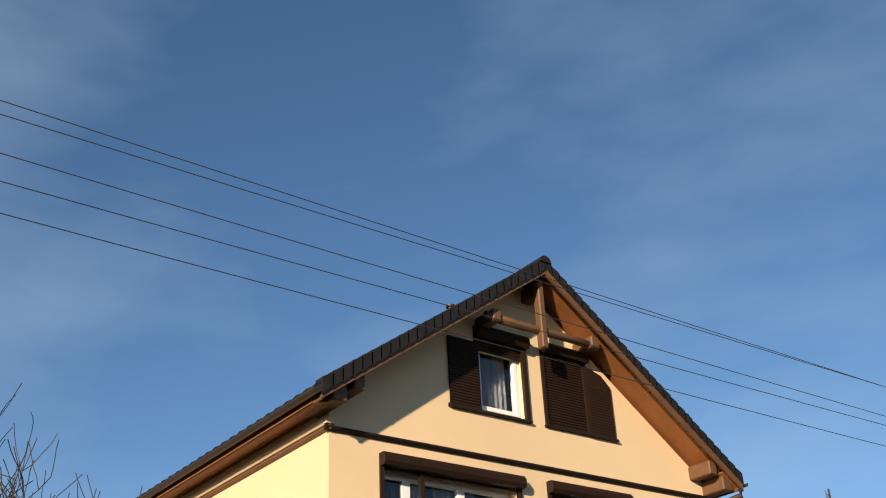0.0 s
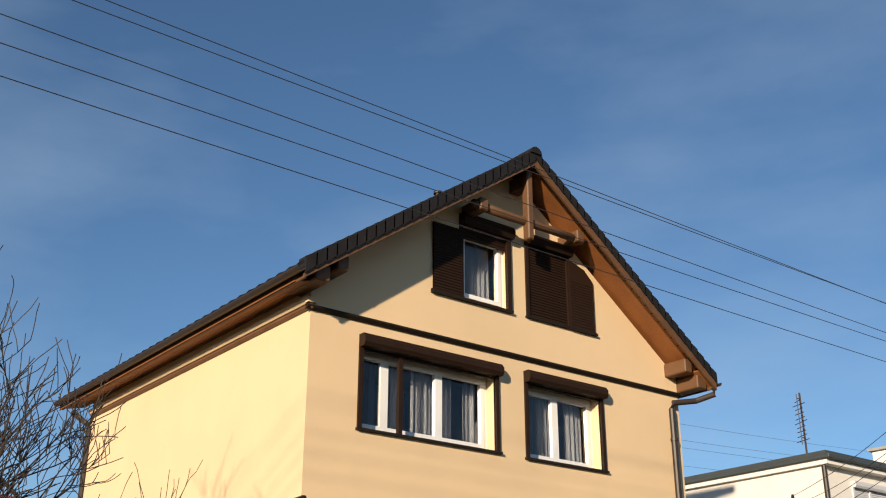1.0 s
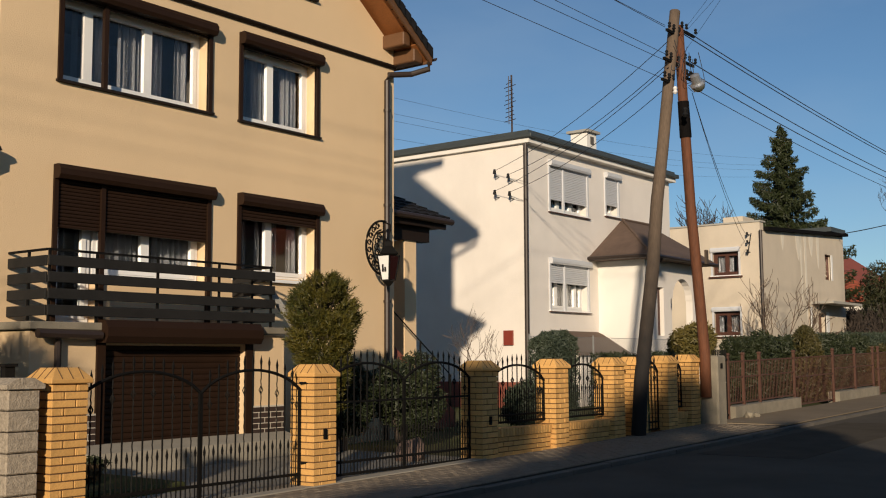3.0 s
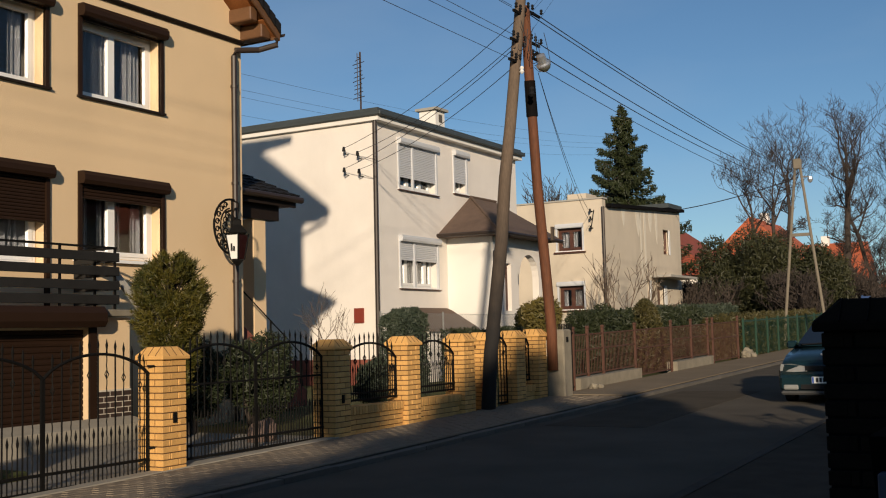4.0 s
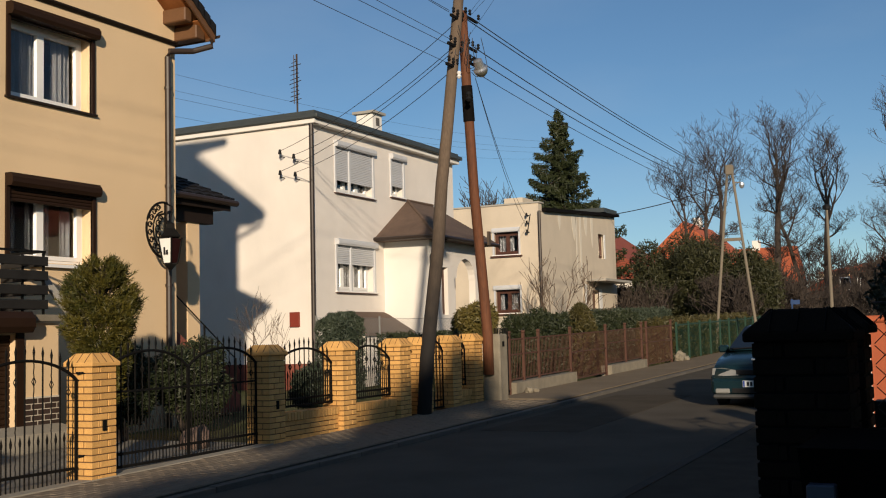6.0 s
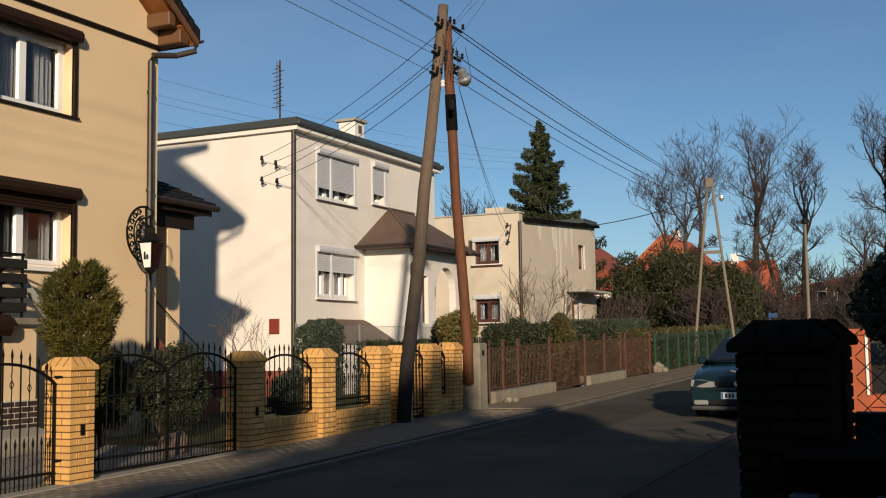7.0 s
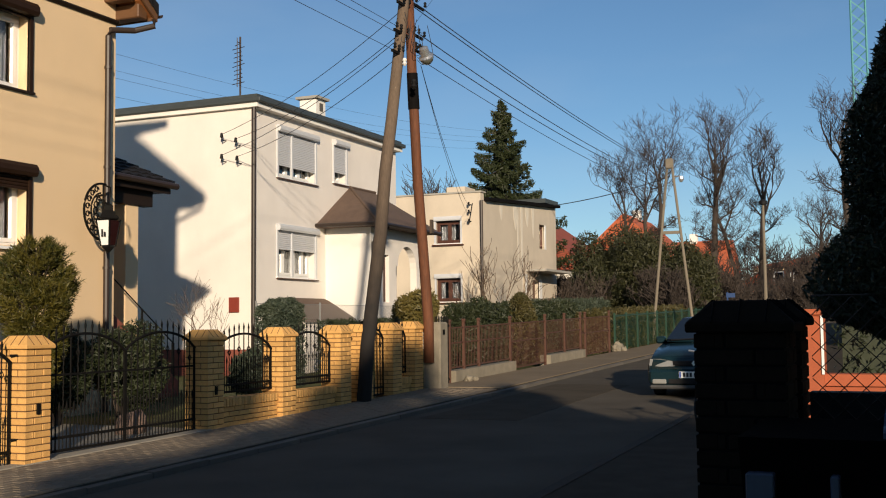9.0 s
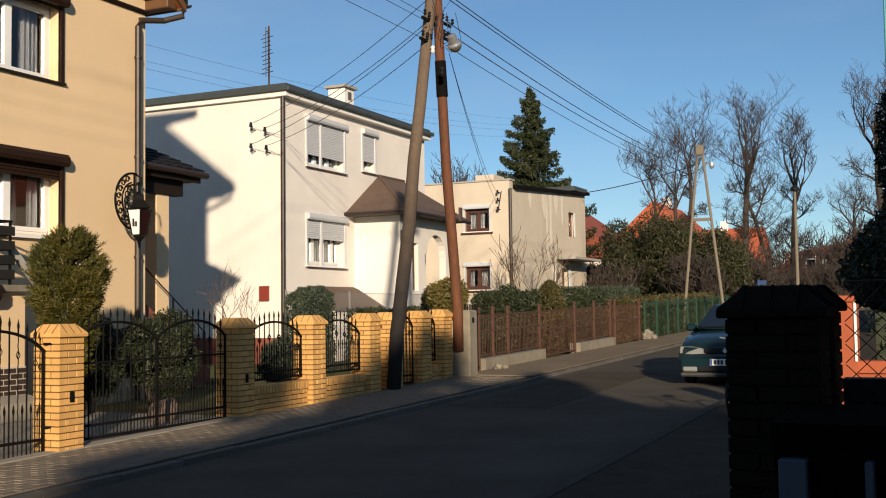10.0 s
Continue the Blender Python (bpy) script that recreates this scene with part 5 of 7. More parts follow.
mesh_fence("chain_link_fence", (7.0, 12.2, 0), (2.5, 12.2, 0), 0.9, 1.58, 0.07, 0.004, MESH_DARK, "dark chain-link fence along the neighbour's garden", 0)
bm = bmesh.new()
mesh_fence("chain_link_fence", (20.2, 13.2, 0), (34.0, 13.2, 0), 0.75, 2.05, 0.085, 0.0032, MESH_WIRE, "pale chain-link fence in front of the white house", 6)
mb = thing("mail_box", (5.68, 9.5, 1.35), "small dark box on a fence post", "box")
part("post", B(5.655, 5.705, 9.475, 9.525, -0.15, 1.352), IRON, mb)
part("body", B(5.66, 5.76, 9.5, 9.58, 1.36, 1.50), PICKET, mb)
part("lid", B(5.64, 5.78, 9.48, 9.60, 1.50, 1.53), PICKET, mb)

# ---- rusty iron fence of the grey house ----
rf_ = thing("iron_fence", (28, FY, gz(28)), "rust-brown iron fence on a low concrete wall", "fence")
FP = [21.7, 22.5, 23.4, 25.5, 28.25, 30.0, 31.6, 32.1, 34.9]
for a, b in ((21.7, 25.5), (28.25, 31.6)):
    part("concrete_base", slope_box(bmesh.new(), a, b, FY - 0.15, FY + 0.15, -0.1, 0.32), CONCRETE_MOSS_SHADE, rf_)
for x in FP:
    zt = gz(x) + 1.36
    post = part("post", B(x - 0.03, x + 0.03, FY - 0.03, FY + 0.03, gz(x), zt), IRON_RUST, rf_)
    part("finial", B(x - 0.042, x + 0.042, FY - 0.042, FY + 0.042, zt, zt + 0.06, bevel=0.015), IRON_RUST, post)
for a, b in zip(FP, FP[1:]):
    z0, z1 = gz(a) + (0.36 if (a < 25 or 28 < a < 31) else 0.12), gz(a) + 1.22
    for z in (z0, (z0 + z1) / 2 + 0.1, z1):
        bm = bmesh.new()
        prism(bm, [(a, FY - 0.012, z), (b, FY - 0.012, z + gz(b) - gz(a)), (b, FY - 0.012, z + gz(b) - gz(a) + 0.03), (a, FY - 0.012, z + 0.03)], (0, 0.024, 0))
        part("rail", bm, IRON_RUST, rf_)
    n = max(3, int((b - a) / 0.085))
    for k in range(1, n):
        x = a + (b - a) * k / n
        bm = bmesh.new()
        tube(bm, [(x, FY, z0 + gz(x) - gz(a)), (x, FY, z1 + gz(x) - gz(a) + 0.02)], 0.006, n=4)
        part("bar", bm, IRON_RUST, rf_)
dg = thing("iron_gate", (21.3, FY, gz(21)), "narrow dark iron gate with plain bars", "gate")
for k in range(9):
    bm = bmesh.new()
    tube(bm, [(20.95 + k * 0.085, FY, 0.3), (20.95 + k * 0.085, FY, 1.72)], 0.014, n=5)
    part("bar", bm, IRON, dg)
part("rail", B(20.93, 21.66, FY - 0.02, FY + 0.02, 0.36, 0.40), IRON, dg)
part("rail", B(20.93, 21.66, FY - 0.02, FY + 0.02, 1.50, 1.54), IRON, dg)
gf = thing("green_fence", (45, FY, gz(45)), "green steel mesh fence in front of a clipped hedge", "fence")
for k in range(22):
    x = 35.6 + k * 1.6
    part("post", B(x - 0.03, x + 0.03, FY - 0.03, FY + 0.03, gz(x), gz(x) + 1.32), IRON_GREEN, gf)
bm = bmesh.new()
for k in range(340):
    x = 35.6 + k * 0.1
    tube(bm, [(x, FY, gz(x) + 0.1), (x, FY, gz(x) + 1.28)], 0.006, n=3, caps=False)
tagged(part("wire_mesh", bm, IRON_GREEN, gf), kind="stuff")
part("rail", slope_box(bmesh.new(), 35.6, 69.2, FY - 0.01, FY + 0.01, 1.2, 1.24), IRON_GREEN, gf)


# ---- poles and wires ----
pole = thing("utility_pole", (18.5, 9.0, gz(18)), "A-shaped wooden utility pole, one leg grey, one tarred red-brown", "pole")
bm = bmesh.new()
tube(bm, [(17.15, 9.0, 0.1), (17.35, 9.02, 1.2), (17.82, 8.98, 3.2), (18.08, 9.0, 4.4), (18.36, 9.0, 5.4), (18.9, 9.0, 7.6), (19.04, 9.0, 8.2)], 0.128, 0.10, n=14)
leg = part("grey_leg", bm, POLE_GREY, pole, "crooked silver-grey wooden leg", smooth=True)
bm = bmesh.new()
tube(bm, [(19.95, 9.0, 0.8), (19.95, 9.0, 1.6), (19.7, 9.0, 3.2), (19.5, 9.0, 4.4), (19.28, 9.0, 6.6), (19.18, 9.0, 7.95)], 0.108, 0.092, n=14)
leg2 = part("red_leg", bm, POLE_RED, pole, "tarred red-brown wooden leg", smooth=True)
bm = bmesh.new()
tube(bm, [(19.365, 9.0, 5.78), (19.295, 9.0, 6.48)], 0.114, 0.108, n=14)
part("black_band", bm, TAR, leg2)
# darker concrete here stands in for the shade on the stub
part("concrete_stub", B(20.02, 20.42, 8.78, 9.16, 0.1, 1.60, bevel=0.03), CONCRETE_MOSS_SHADE, pole)
part("bolt_plate", B(20.15, 20.22, 8.76, 8.785, 1.35, 1.45), IRON, pole)
part("number_plate", B(19.70, 19.80, 8.80, 8.84, 3.35, 3.62), POLE_GREY, pole)


def insulator(parent, at, material=PLASTIC_BLACK, s=0.68):
    bm = bmesh.new()
    lathe(bm, at, [(0.02 * s, -0.10 * s), (0.055 * s, -0.06 * s), (0.03 * s, -0.02 * s), (0.05 * s, 0.02 * s), (0.03 * s, 0.06 * s)], 8)
    return part("insulator", bm, material, parent)


for x0, x1, z in ((18.55, 19.0, 7.72), (18.4, 18.95, 7.14), (19.1, 19.75, 7.86), (19.2, 19.7, 7.25), (18.3, 18.7, 6.72), (19.25, 19.65, 6.95)):
    part("arm", B(x0, x1, 8.93, 8.97, z - 0.03, z + 0.02), IRON, pole)
    for x in (x0 + 0.03, x0 + 0.22, x1 - 0.02):
        insulator(pole, (x, 8.9, z + 0.1))
insulator(pole, (18.58, 8.82, 6.55), PORCELAIN, 0.9)
insulator(pole, (18.95, 8.8, 6.2), PLASTIC_BLACK, 1.2)
for k in range(7):
    bm = bmesh.new()
    a = Vector((18.6 + 0.18 * k, 8.85, 7.5 - 0.1 * (k % 3)))
    b = a + Vector((0.28 * (-1) ** k, 0, -0.35 - 0.05 * k))
    tube(bm, [a + (b - a) * (q / 8) + Vector((0.12 * math.sin(q / 8 * 5 + k), -0.03, -0.28 * math.sin(math.pi * q / 8))) for q in range(9)], 0.007, n=4)
    part("loose_cable", bm, WIRE_MAT, pole)
lampo = part("street_light", lathe(bmesh.new(), (19.40, 8.74, 6.80), [(0.03, 0.22), (0.09, 0.20), (0.105, 0.04), (0.15, 0.015), (0.15, -0.015)], 14), ALU, pole, "small dull metal street light")
lampo.data.transform(Matrix.Translation((19.40, 8.74, 6.80)) @ Matrix.Rotation(radians(-42), 4, "Y") @ Matrix.Translation((-19.40, -8.74, -6.80)))
cv = part("lamp_cover", lathe(bmesh.new(), (19.40, 8.74, 6.80), [(0.142, 0.0), (0.142, -0.04), (0.115, -0.10), (0.06, -0.15), (0.015, -0.16)], 14), LAMP_GLASS, lampo, smooth=True)
cv.data.transform(Matrix.Translation((19.40, 8.74, 6.80)) @ Matrix.Rotation(radians(-42), 4, "Y") @ Matrix.Translation((-19.40, -8.74, -6.80)))
bm = bmesh.new()
tube(bm, [(19.25, 8.92, 6.9), (19.28, 8.82, 7.02), (19.30, 8.76, 6.96)], 0.025, n=6)
part("light_arm", bm, IRON, pole)

AX, AY, AZ = 43.6, 9.0, gz(43.6)
ap = thing("utility_pole", (AX, AY, AZ), "pale A-shaped concrete utility pole with cross brace", "pole")
for s in (-1, 1):
    bm = bmesh.new()
    tube(bm, [(AX, AY + 0.85 * s, AZ), (AX, AY + 0.08 * s, 7.85)], 0.06, 0.05, n=8)
    part("leg", bm, POLE_PALE, ap)
part("brace", B(AX - 0.05, AX + 0.05, AY - 0.33, AY + 0.33, 5.0, 5.12), POLE_PALE, ap)
part("arm", B(AX - 0.02, AX + 0.02, AY - 0.42, AY - 0.08, 7.28, 7.32), POLE_PALE, ap)
part("head_block", B(AX - 0.12, AX + 0.12, AY - 0.15, AY + 0.15, 7.62, 8.02, bevel=0.03), POLE_PALE, ap)
part("street_light", lathe(bmesh.new(), (AX, AY - 0.45, 7.18), [(0.03, 0.13), (0.09, 0.10), (0.11, 0.0), (0.07, -0.1), (0.02, -0.13)], 8), ALU, ap)
lp = thing("street_lamp", (58.0, 7.22, gz(58)), "slim pale street lamp post with small head", "street lamp")
bm = bmesh.new()
tube(bm, [(58, 7.22, gz(58)), (58, 7.22, 7.45)], 0.10, 0.06, n=8)
part("post", bm, POLE_PALE, lp)
bm = bmesh.new()
lathe(bm, (58, 7.22, 7.55), [(0.05, -0.15), (0.2, -0.1), (0.22, 0.05), (0.1, 0.16)], 8)
part("lamp_head", bm, PLASTIC_BLACK, lp)


def cable(name, a, b, sag, r=0.010, label="dark overhead wire between the poles"):
    a, b = Vector(a), Vector(b)
    n = 18
    bm = bmesh.new()
    tube(bm, [a + (b - a) * (k / n) + Vector((0, 0, -sag * 4 * (k / n) * (1 - k / n))) for k in range(n + 1)], r, n=5, caps=False)
    return tagged(part(name, bm, WIRE_MAT), label, "wire", "overhead wires")


for za, zb in ((8.459, 7.789), (8.055, 7.82), (7.851, 7.263), (7.338, 7.132), (7.086, 6.763)):
    cable("overhead_wire", (-22, 9.0, za), (18.6, 9.0, zb + (zb - za) * 0.0087), 0.10, 0.0055)
for z0, z1, y, s in ((7.89, 7.44, 8.95, 0.19), (7.85, 7.41, 9.02, 0.19), (7.28, 6.98, 8.9, 0.30), (7.22, 6.94, 9.1, 0.30), (6.82, 6.50, 8.95, 0.25)):
    cable("overhead_wire", (19.45, y, z0), (AX, y, z1), s, 0.0075 if z0 < 7 else 0.0105)
for (y, z) in ((16.72, 6.6), (16.28, 6.45), (16.72, 6.05), (16.24, 5.98)):
    cable("service_wire", (18.6, 8.95, {6.6: 7.5, 6.45: 7.08, 6.05: 7.0, 5.98: 6.66}[z]), (K0 - 0.22, y, z), 0.22, 0.0072, "thin service wire to the white house")
for z in (5.7, 6.1):
    cable("service_wire", (19.6, 8.95, 6.7), (G0 - 0.25, 15.9, z), 0.35, 0.0065, "thin service wire to the grey house")
for z, y in ((9.5, 19), (9.2, 19.5), (8.9, 19.2), (8.6, 20)):
    cable("overhead_wire", (15.9, y, z - 1.0), (60, y + 3, z + 3.2), 0.6, 0.004, "faint wire high behind the houses")
for a_, b_ in (((19.2, 9.0, 7.75), (11.9, 2.57, 8.6)), ((19.2, 9.0, 7.3), (11.75, 2.84, 8.3)), ((19.2, 9.0, 7.7), (12.2, 3.4, 7.6))):
    cable("overhead_wire", a_, Vector(a_) + (Vector(b_) - Vector(a_)) * 2.2, 0.12, 0.003, "faint thin wire crossing the street")
cable("overhead_wire", (AX, 9.0, 7.3), (48.5, 16, 6.9), 0.15, 0.02, "dark service wire to the grey house")


# ---- car ----
CX, CY = 19.7, 3.73
cz = gz(CX + 0.75)
car = thing("car", (CX + 2, CY, cz), "dark teal hatchback car seen from the front", "car")


def car_loft(sections, material, name, parent, smooth=True, label=""):
    """Joins rounded cross-sections (x, half width, bottom, top, shoulder) into a shell."""
    bm = bmesh.new()
    rings = []
    for x, w, zb, zt, sh in sections:
        ring = []
        for y, z in ((-w * 0.92, zb), (-w, zb + 0.12), (-w, sh), (-w * 0.90, zt - 0.02), (-w * 0.6, zt), (0, zt + 0.015), (w * 0.6, zt), (w * 0.90, zt - 0.02), (w, sh), (w, zb + 0.12), (w * 0.92, zb)):
            ring.append(bm.verts.new((CX + x, CY + y, cz + z)))
        rings.append(ring)
    for a, b in zip(rings, rings[1:]):
        for k in range(len(a)):
            bm.faces.new((a[k], a[(k + 1) % len(a)], b[(k + 1) % len(b)], b[k]))
    bm.faces.new(rings[0])
    bm.faces.new(list(reversed(rings[-1])))
    return part(name, bm, material, parent, label, smooth=smooth)


body = car_loft([(0.0, 0.80, 0.18, 0.66, 0.46), (0.10, 0.85, 0.17, 0.75, 0.56), (0.45, 0.87, 0.17, 0.85, 0.66), (1.15, 0.87, 0.17, 0.97, 0.76), (3.6, 0.87, 0.20, 0.98, 0.78), (4.1, 0.80, 0.25, 0.92, 0.7)], PAINT_CAR, "body", car)
cab = car_loft([(1.05, 0.78, 0.85, 0.98, 0.93), (1.95, 0.66, 0.85, 1.40, 1.06), (2.35, 0.64, 0.85, 1.45, 1.08), (3.3, 0.64, 0.85, 1.42, 1.08), (4.0, 0.68, 0.85, 1.02, 0.95)], PAINT_CAR, "cabin", car)
bm = bmesh.new()
prism(bm, [(CX + 1.07, CY - 0.70, cz + 0.985), (CX + 1.07, CY + 0.70, cz + 0.985), (CX + 1.90, CY + 0.56, cz + 1.375), (CX + 1.90, CY - 0.56, cz + 1.375)], (-0.025, 0, 0.035))
part("windscreen", bm, GLASS_CAR, cab)
bm = bmesh.new()
tube(bm, [(CX + 1.02, CY + 0.62, cz + 1.00), (CX + 1.06, CY + 0.1, cz + 1.03)], 0.012, n=4)
part("wiper", bm, PLASTIC_BLACK, cab)
for s in (-1, 1):
    bm = bmesh.new()
    prism(bm, [(CX + 1.5, CY + s * 0.70, cz + 0.96), (CX + 1.95, CY + s * 0.655, cz + 1.26), (CX + 3.2, CY + s * 0.655, cz + 1.26), (CX + 3.5, CY + s * 0.70, cz + 0.96)], (0, s * 0.02, 0))
    part("side_window", bm, GLASS_CAR, cab)
    bm = bmesh.new()
    prism(bm, [(CX - 0.03, CY + s * 0.34, cz + 0.555), (CX - 0.02, CY + s * 0.60, cz + 0.545), (CX + 0.02, CY + s * 0.81, cz + 0.565), (CX + 0.05, CY + s * 0.80, cz + 0.68), (CX + 0.0, CY + s * 0.60, cz + 0.685), (CX - 0.02, CY + s * 0.34, cz + 0.64)], (0.08, 0, 0))
    part("headlight", bm, HEADLIGHT, car)
    part("fog_light", B(CX - 0.065, CX + 0.03, CY + s * 0.62 - 0.13, CY + s * 0.62 + 0.13, cz + 0.24, cz + 0.33, bevel=0.02), HEADLIGHT, car)
    bm = bmesh.new()
    box(bm, CX + 1.28, CX + 1.42, CY + s * 0.86 - 0.08, CY + s * 0.86 + 0.1, cz + 0.93, cz + 1.07, bevel=0.03)
    part("mirror", bm, PAINT_CAR, car)
    for x in (0.75, 3.25):
        bm = bmesh.new()
        tube(bm, [(CX + x, CY + s * 0.70, cz + 0.30), (CX + x, CY + s * 0.86, cz + 0.30)], 0.30, n=20)
        wh = part("wheel", bm, RUBBER, car)
        bm = bmesh.new()
        tube(bm, [(CX + x, CY + s * 0.83, cz + 0.30), (CX + x, CY + s * 0.872, cz + 0.30)], 0.19, n=16)
        part("rim", bm, ALU, wh)
part("bumper", B(CX - 0.05, CX + 0.25, CY - 0.82, CY + 0.82, cz + 0.22, cz + 0.50, bevel=0.05), PAINT_CAR, car)
part("bumper_lip", B(CX - 0.06, CX + 0.2, CY - 0.80, CY + 0.80, cz + 0.15, cz + 0.22, bevel=0.03), CONCRETE_GREY, car)
part("grille", B(CX - 0.03, CX + 0.05, CY - 0.38, CY + 0.38, cz + 0.56, cz + 0.65, bevel=0.01), PLASTIC_BLACK, car)
part("lower_grille", B(CX - 0.06, CX - 0.02, CY - 0.45, CY + 0.45, cz + 0.25, cz + 0.33), PLASTIC_BLACK, car)
bm = bmesh.new()
prism(bm, [(CX - 0.035, CY, cz + 0.66), (CX - 0.035, CY + 0.04, cz + 0.61), (CX - 0.035, CY, cz + 0.56), (CX - 0.035, CY - 0.04, cz + 0.61)], (-0.012, 0, 0))
part("badge", bm, ALU, car)
npl = part("number_plate", B(CX - 0.075, CX - 0.055, CY - 0.26, CY + 0.26, cz + 0.35, cz + 0.464), PLATE_WHITE, car)
part("blue_band", B(CX - 0.079, CX - 0.074, CY + 0.225, CY + 0.255, cz + 0.354, cz + 0.46), PLATE_BLUE, npl)
for k in range(7):
    y = CY + 0.17 - k * 0.058 - (0.02 if k > 2 else 0)
    part("mark", B(CX - 0.079, CX - 0.074, y - 0.02, y + 0.02, cz + 0.37, cz + 0.445), INK, npl)

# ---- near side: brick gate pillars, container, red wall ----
# near pillars: bricks, joints and cap carry their shade in near-black colours
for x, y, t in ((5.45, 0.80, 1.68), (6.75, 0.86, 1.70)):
    brick_pillar(x, t, 0.42, BRICK_SHADE, TAR, BRICK_SHADE, "brown brick gate pillar with hipped tile cap, shade painted in", cy=y, base=gz(x) - 0.02)
wg = thing("wicket_gate", (6.1, 0.83, gz(6)), "dark solid wicket gate between brick pillars", "gate")
part("panel", B(5.68, 6.52, 0.80, 0.84, 0.05, 1.35), PICKET, wg)
cont = thing("waste_container", (4.7, 0.0, gz(4.7)), "dark waste container with shiny blue lid", "container")
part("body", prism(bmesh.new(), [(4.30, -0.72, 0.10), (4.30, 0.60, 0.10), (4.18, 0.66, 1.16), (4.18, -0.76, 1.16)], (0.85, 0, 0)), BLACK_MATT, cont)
bm = bmesh.new()
arc = [(4.15 + 0.92 * k / 10, 0.16, 1.19 + 0.06 * math.sin(math.pi * k / 10)) for k in range(11)]
prism(bm, arc + [(5.07, 0.16, 1.17), (4.15, 0.16, 1.17)], (0, -0.94, 0))
part("lid", bm, BLUE_LID, cont)
# pale strips of another, unknown thing, hung on the container to hold them
for y, w in ((0.575, 0.05), (0.32, 0.016)):
    part("pale_strip", B(4.10, 4.17, y - w, y + w, 0.25, 1.04, bevel=0.006), PALE_BLUE, cont)
for y in (-0.6, 0.5):
    for x in (4.4, 5.0):
        bm = bmesh.new()
        tube(bm, [(x, y - 0.03, 0.0), (x, y + 0.03, 0.0)], 0.10, n=12)
        part("wheel", bm, RUBBER, cont)
mesh_fence("chain_link_fence", (6.6, 0.60, 0), (6.6, -3.6, 0), 1.02, 1.72, 0.115, 0.0032, MESH_DARK, "rusty chain-link fence between the gardens", 0)
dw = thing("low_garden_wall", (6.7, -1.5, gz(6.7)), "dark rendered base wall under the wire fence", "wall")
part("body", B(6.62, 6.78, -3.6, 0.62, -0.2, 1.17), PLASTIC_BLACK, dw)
rw = thing("garden_wall", (14.1, 0.6, gz(14)), "orange-red brick garden wall with pillar in sunlight", "wall")
part("body", B(14.0, 14.25, -2.9, 1.12, -0.1, 0.78), BRICK_RED, rw)
part("coping", B(13.95, 14.30, -2.9, 1.12, 0.78, 0.92), BRICK_RED, rw)
part("pillar", B(13.9, 14.3, 1.10, 1.36, -0.1, 1.62), BRICK_RED, rw)
part("cap", B(13.86, 14.34, 1.08, 1.40, 1.62, 1.70, bevel=0.02), BRICK_RED, rw)
part("white_edge", B(13.88, 13.90, 1.32, 1.365, -0.1, 1.62), WHITE_PVC, rw)
part("white_edge", B(13.88, 13.90, 1.095, 1.125, 0.92, 1.62), WHITE_PVC, rw)
sgn_ = thing("street_sign", (52, 8.2, gz(52)), "blue street sign on a blue post", "sign")
bm = bmesh.new()
tube(bm, [(52, 8.2, gz(52)), (52, 8.2, gz(52) + 2.0)], 0.04, n=6)
part("post", bm, BLUE_PAINT, sgn_)
part("plate", B(51.97, 52.03, 7.85, 8.25, gz(52) + 1.75, gz(52) + 1.95), BLUE_PAINT, sgn_)


# ---- plants ----
def branch(bm, p, d, length, r, depth, rng, spread=0.6, droop=0.0, n=5, kids=3, up=0.25, min_r=0.004, wig=0.2):
    """A limb that bends, tapers and forks."""
    pts = [p.copy()]
    q, dirn = p.copy(), d.normalized()
    segs = 4
    for _ in range(segs):
        dirn = (dirn + Vector((rng.uniform(-1, 1), rng.uniform(-1, 1), rng.uniform(-1, 1))) * wig + Vector((0, 0, up * 0.25 - droop))).normalized()
        q = q + dirn * (length / segs)
        pts.append(q.copy())
    tube(bm, pts, r, max(r * 0.55, min_r), n=n if r > 0.02 else 3, caps=False)
    if depth > 0:
        for k in range(kids):
            f = rng.uniform(0.35, 1.0) if k else 1.0
            i = min(int(f * segs), segs)
            base = pts[i]
            side = Vector((rng.uniform(-1, 1), rng.uniform(-1, 1), rng.uniform(-0.3, 0.9))).normalized()
            nd = (dirn * (1 - spread) + side * spread).normalized()
            branch(bm, base, nd, length * rng.uniform(0.55, 0.8), max(r * 0.55 * rng.uniform(0.7, 1), min_r), depth - 1, rng, spread, droop, n, kids, up, min_r, wig)


def bare_tree(at, height, r, seed, material=BARK, label="tall bare deciduous tree", kids=3, depth=5, spread=0.55, lean=(0, 0), trunk_f=0.4, min_r=0.008, limbs=4, limb_f=0.30, wig=0.2):
    rng = random.Random(seed)
    at = Vector(at)
    t = thing("tree", at, label, "tree")
    bm = bmesh.new()
    pts = [at + Vector((lean[0] * f * height + rng.uniform(-0.02, 0.02) * height * f, lean[1] * f * height + rng.uniform(-0.02, 0.02) * height * f, height * trunk_f * f)) for f in (0, 0.25, 0.5, 0.75, 1)]
    tube(bm, pts, r, r * 0.7, n=9)
    part("trunk", bm, material, t, smooth=True)
    bm = bmesh.new()
    for k in range(limbs):
        a = math.tau * k / limbs + rng.uniform(-0.4, 0.4)
        base = pts[-1] if k < 3 else pts[-2 - (k % 2)]
        d = Vector((math.cos(a) * 0.6, math.sin(a) * 0.6, 1.0 if k < 3 else 0.6))
        branch(bm, base, d, height * limb_f, r * 0.44, depth, rng, spread, kids=kids, min_r=min_r, wig=wig)
    part("crown", bm, material, t)
    return t


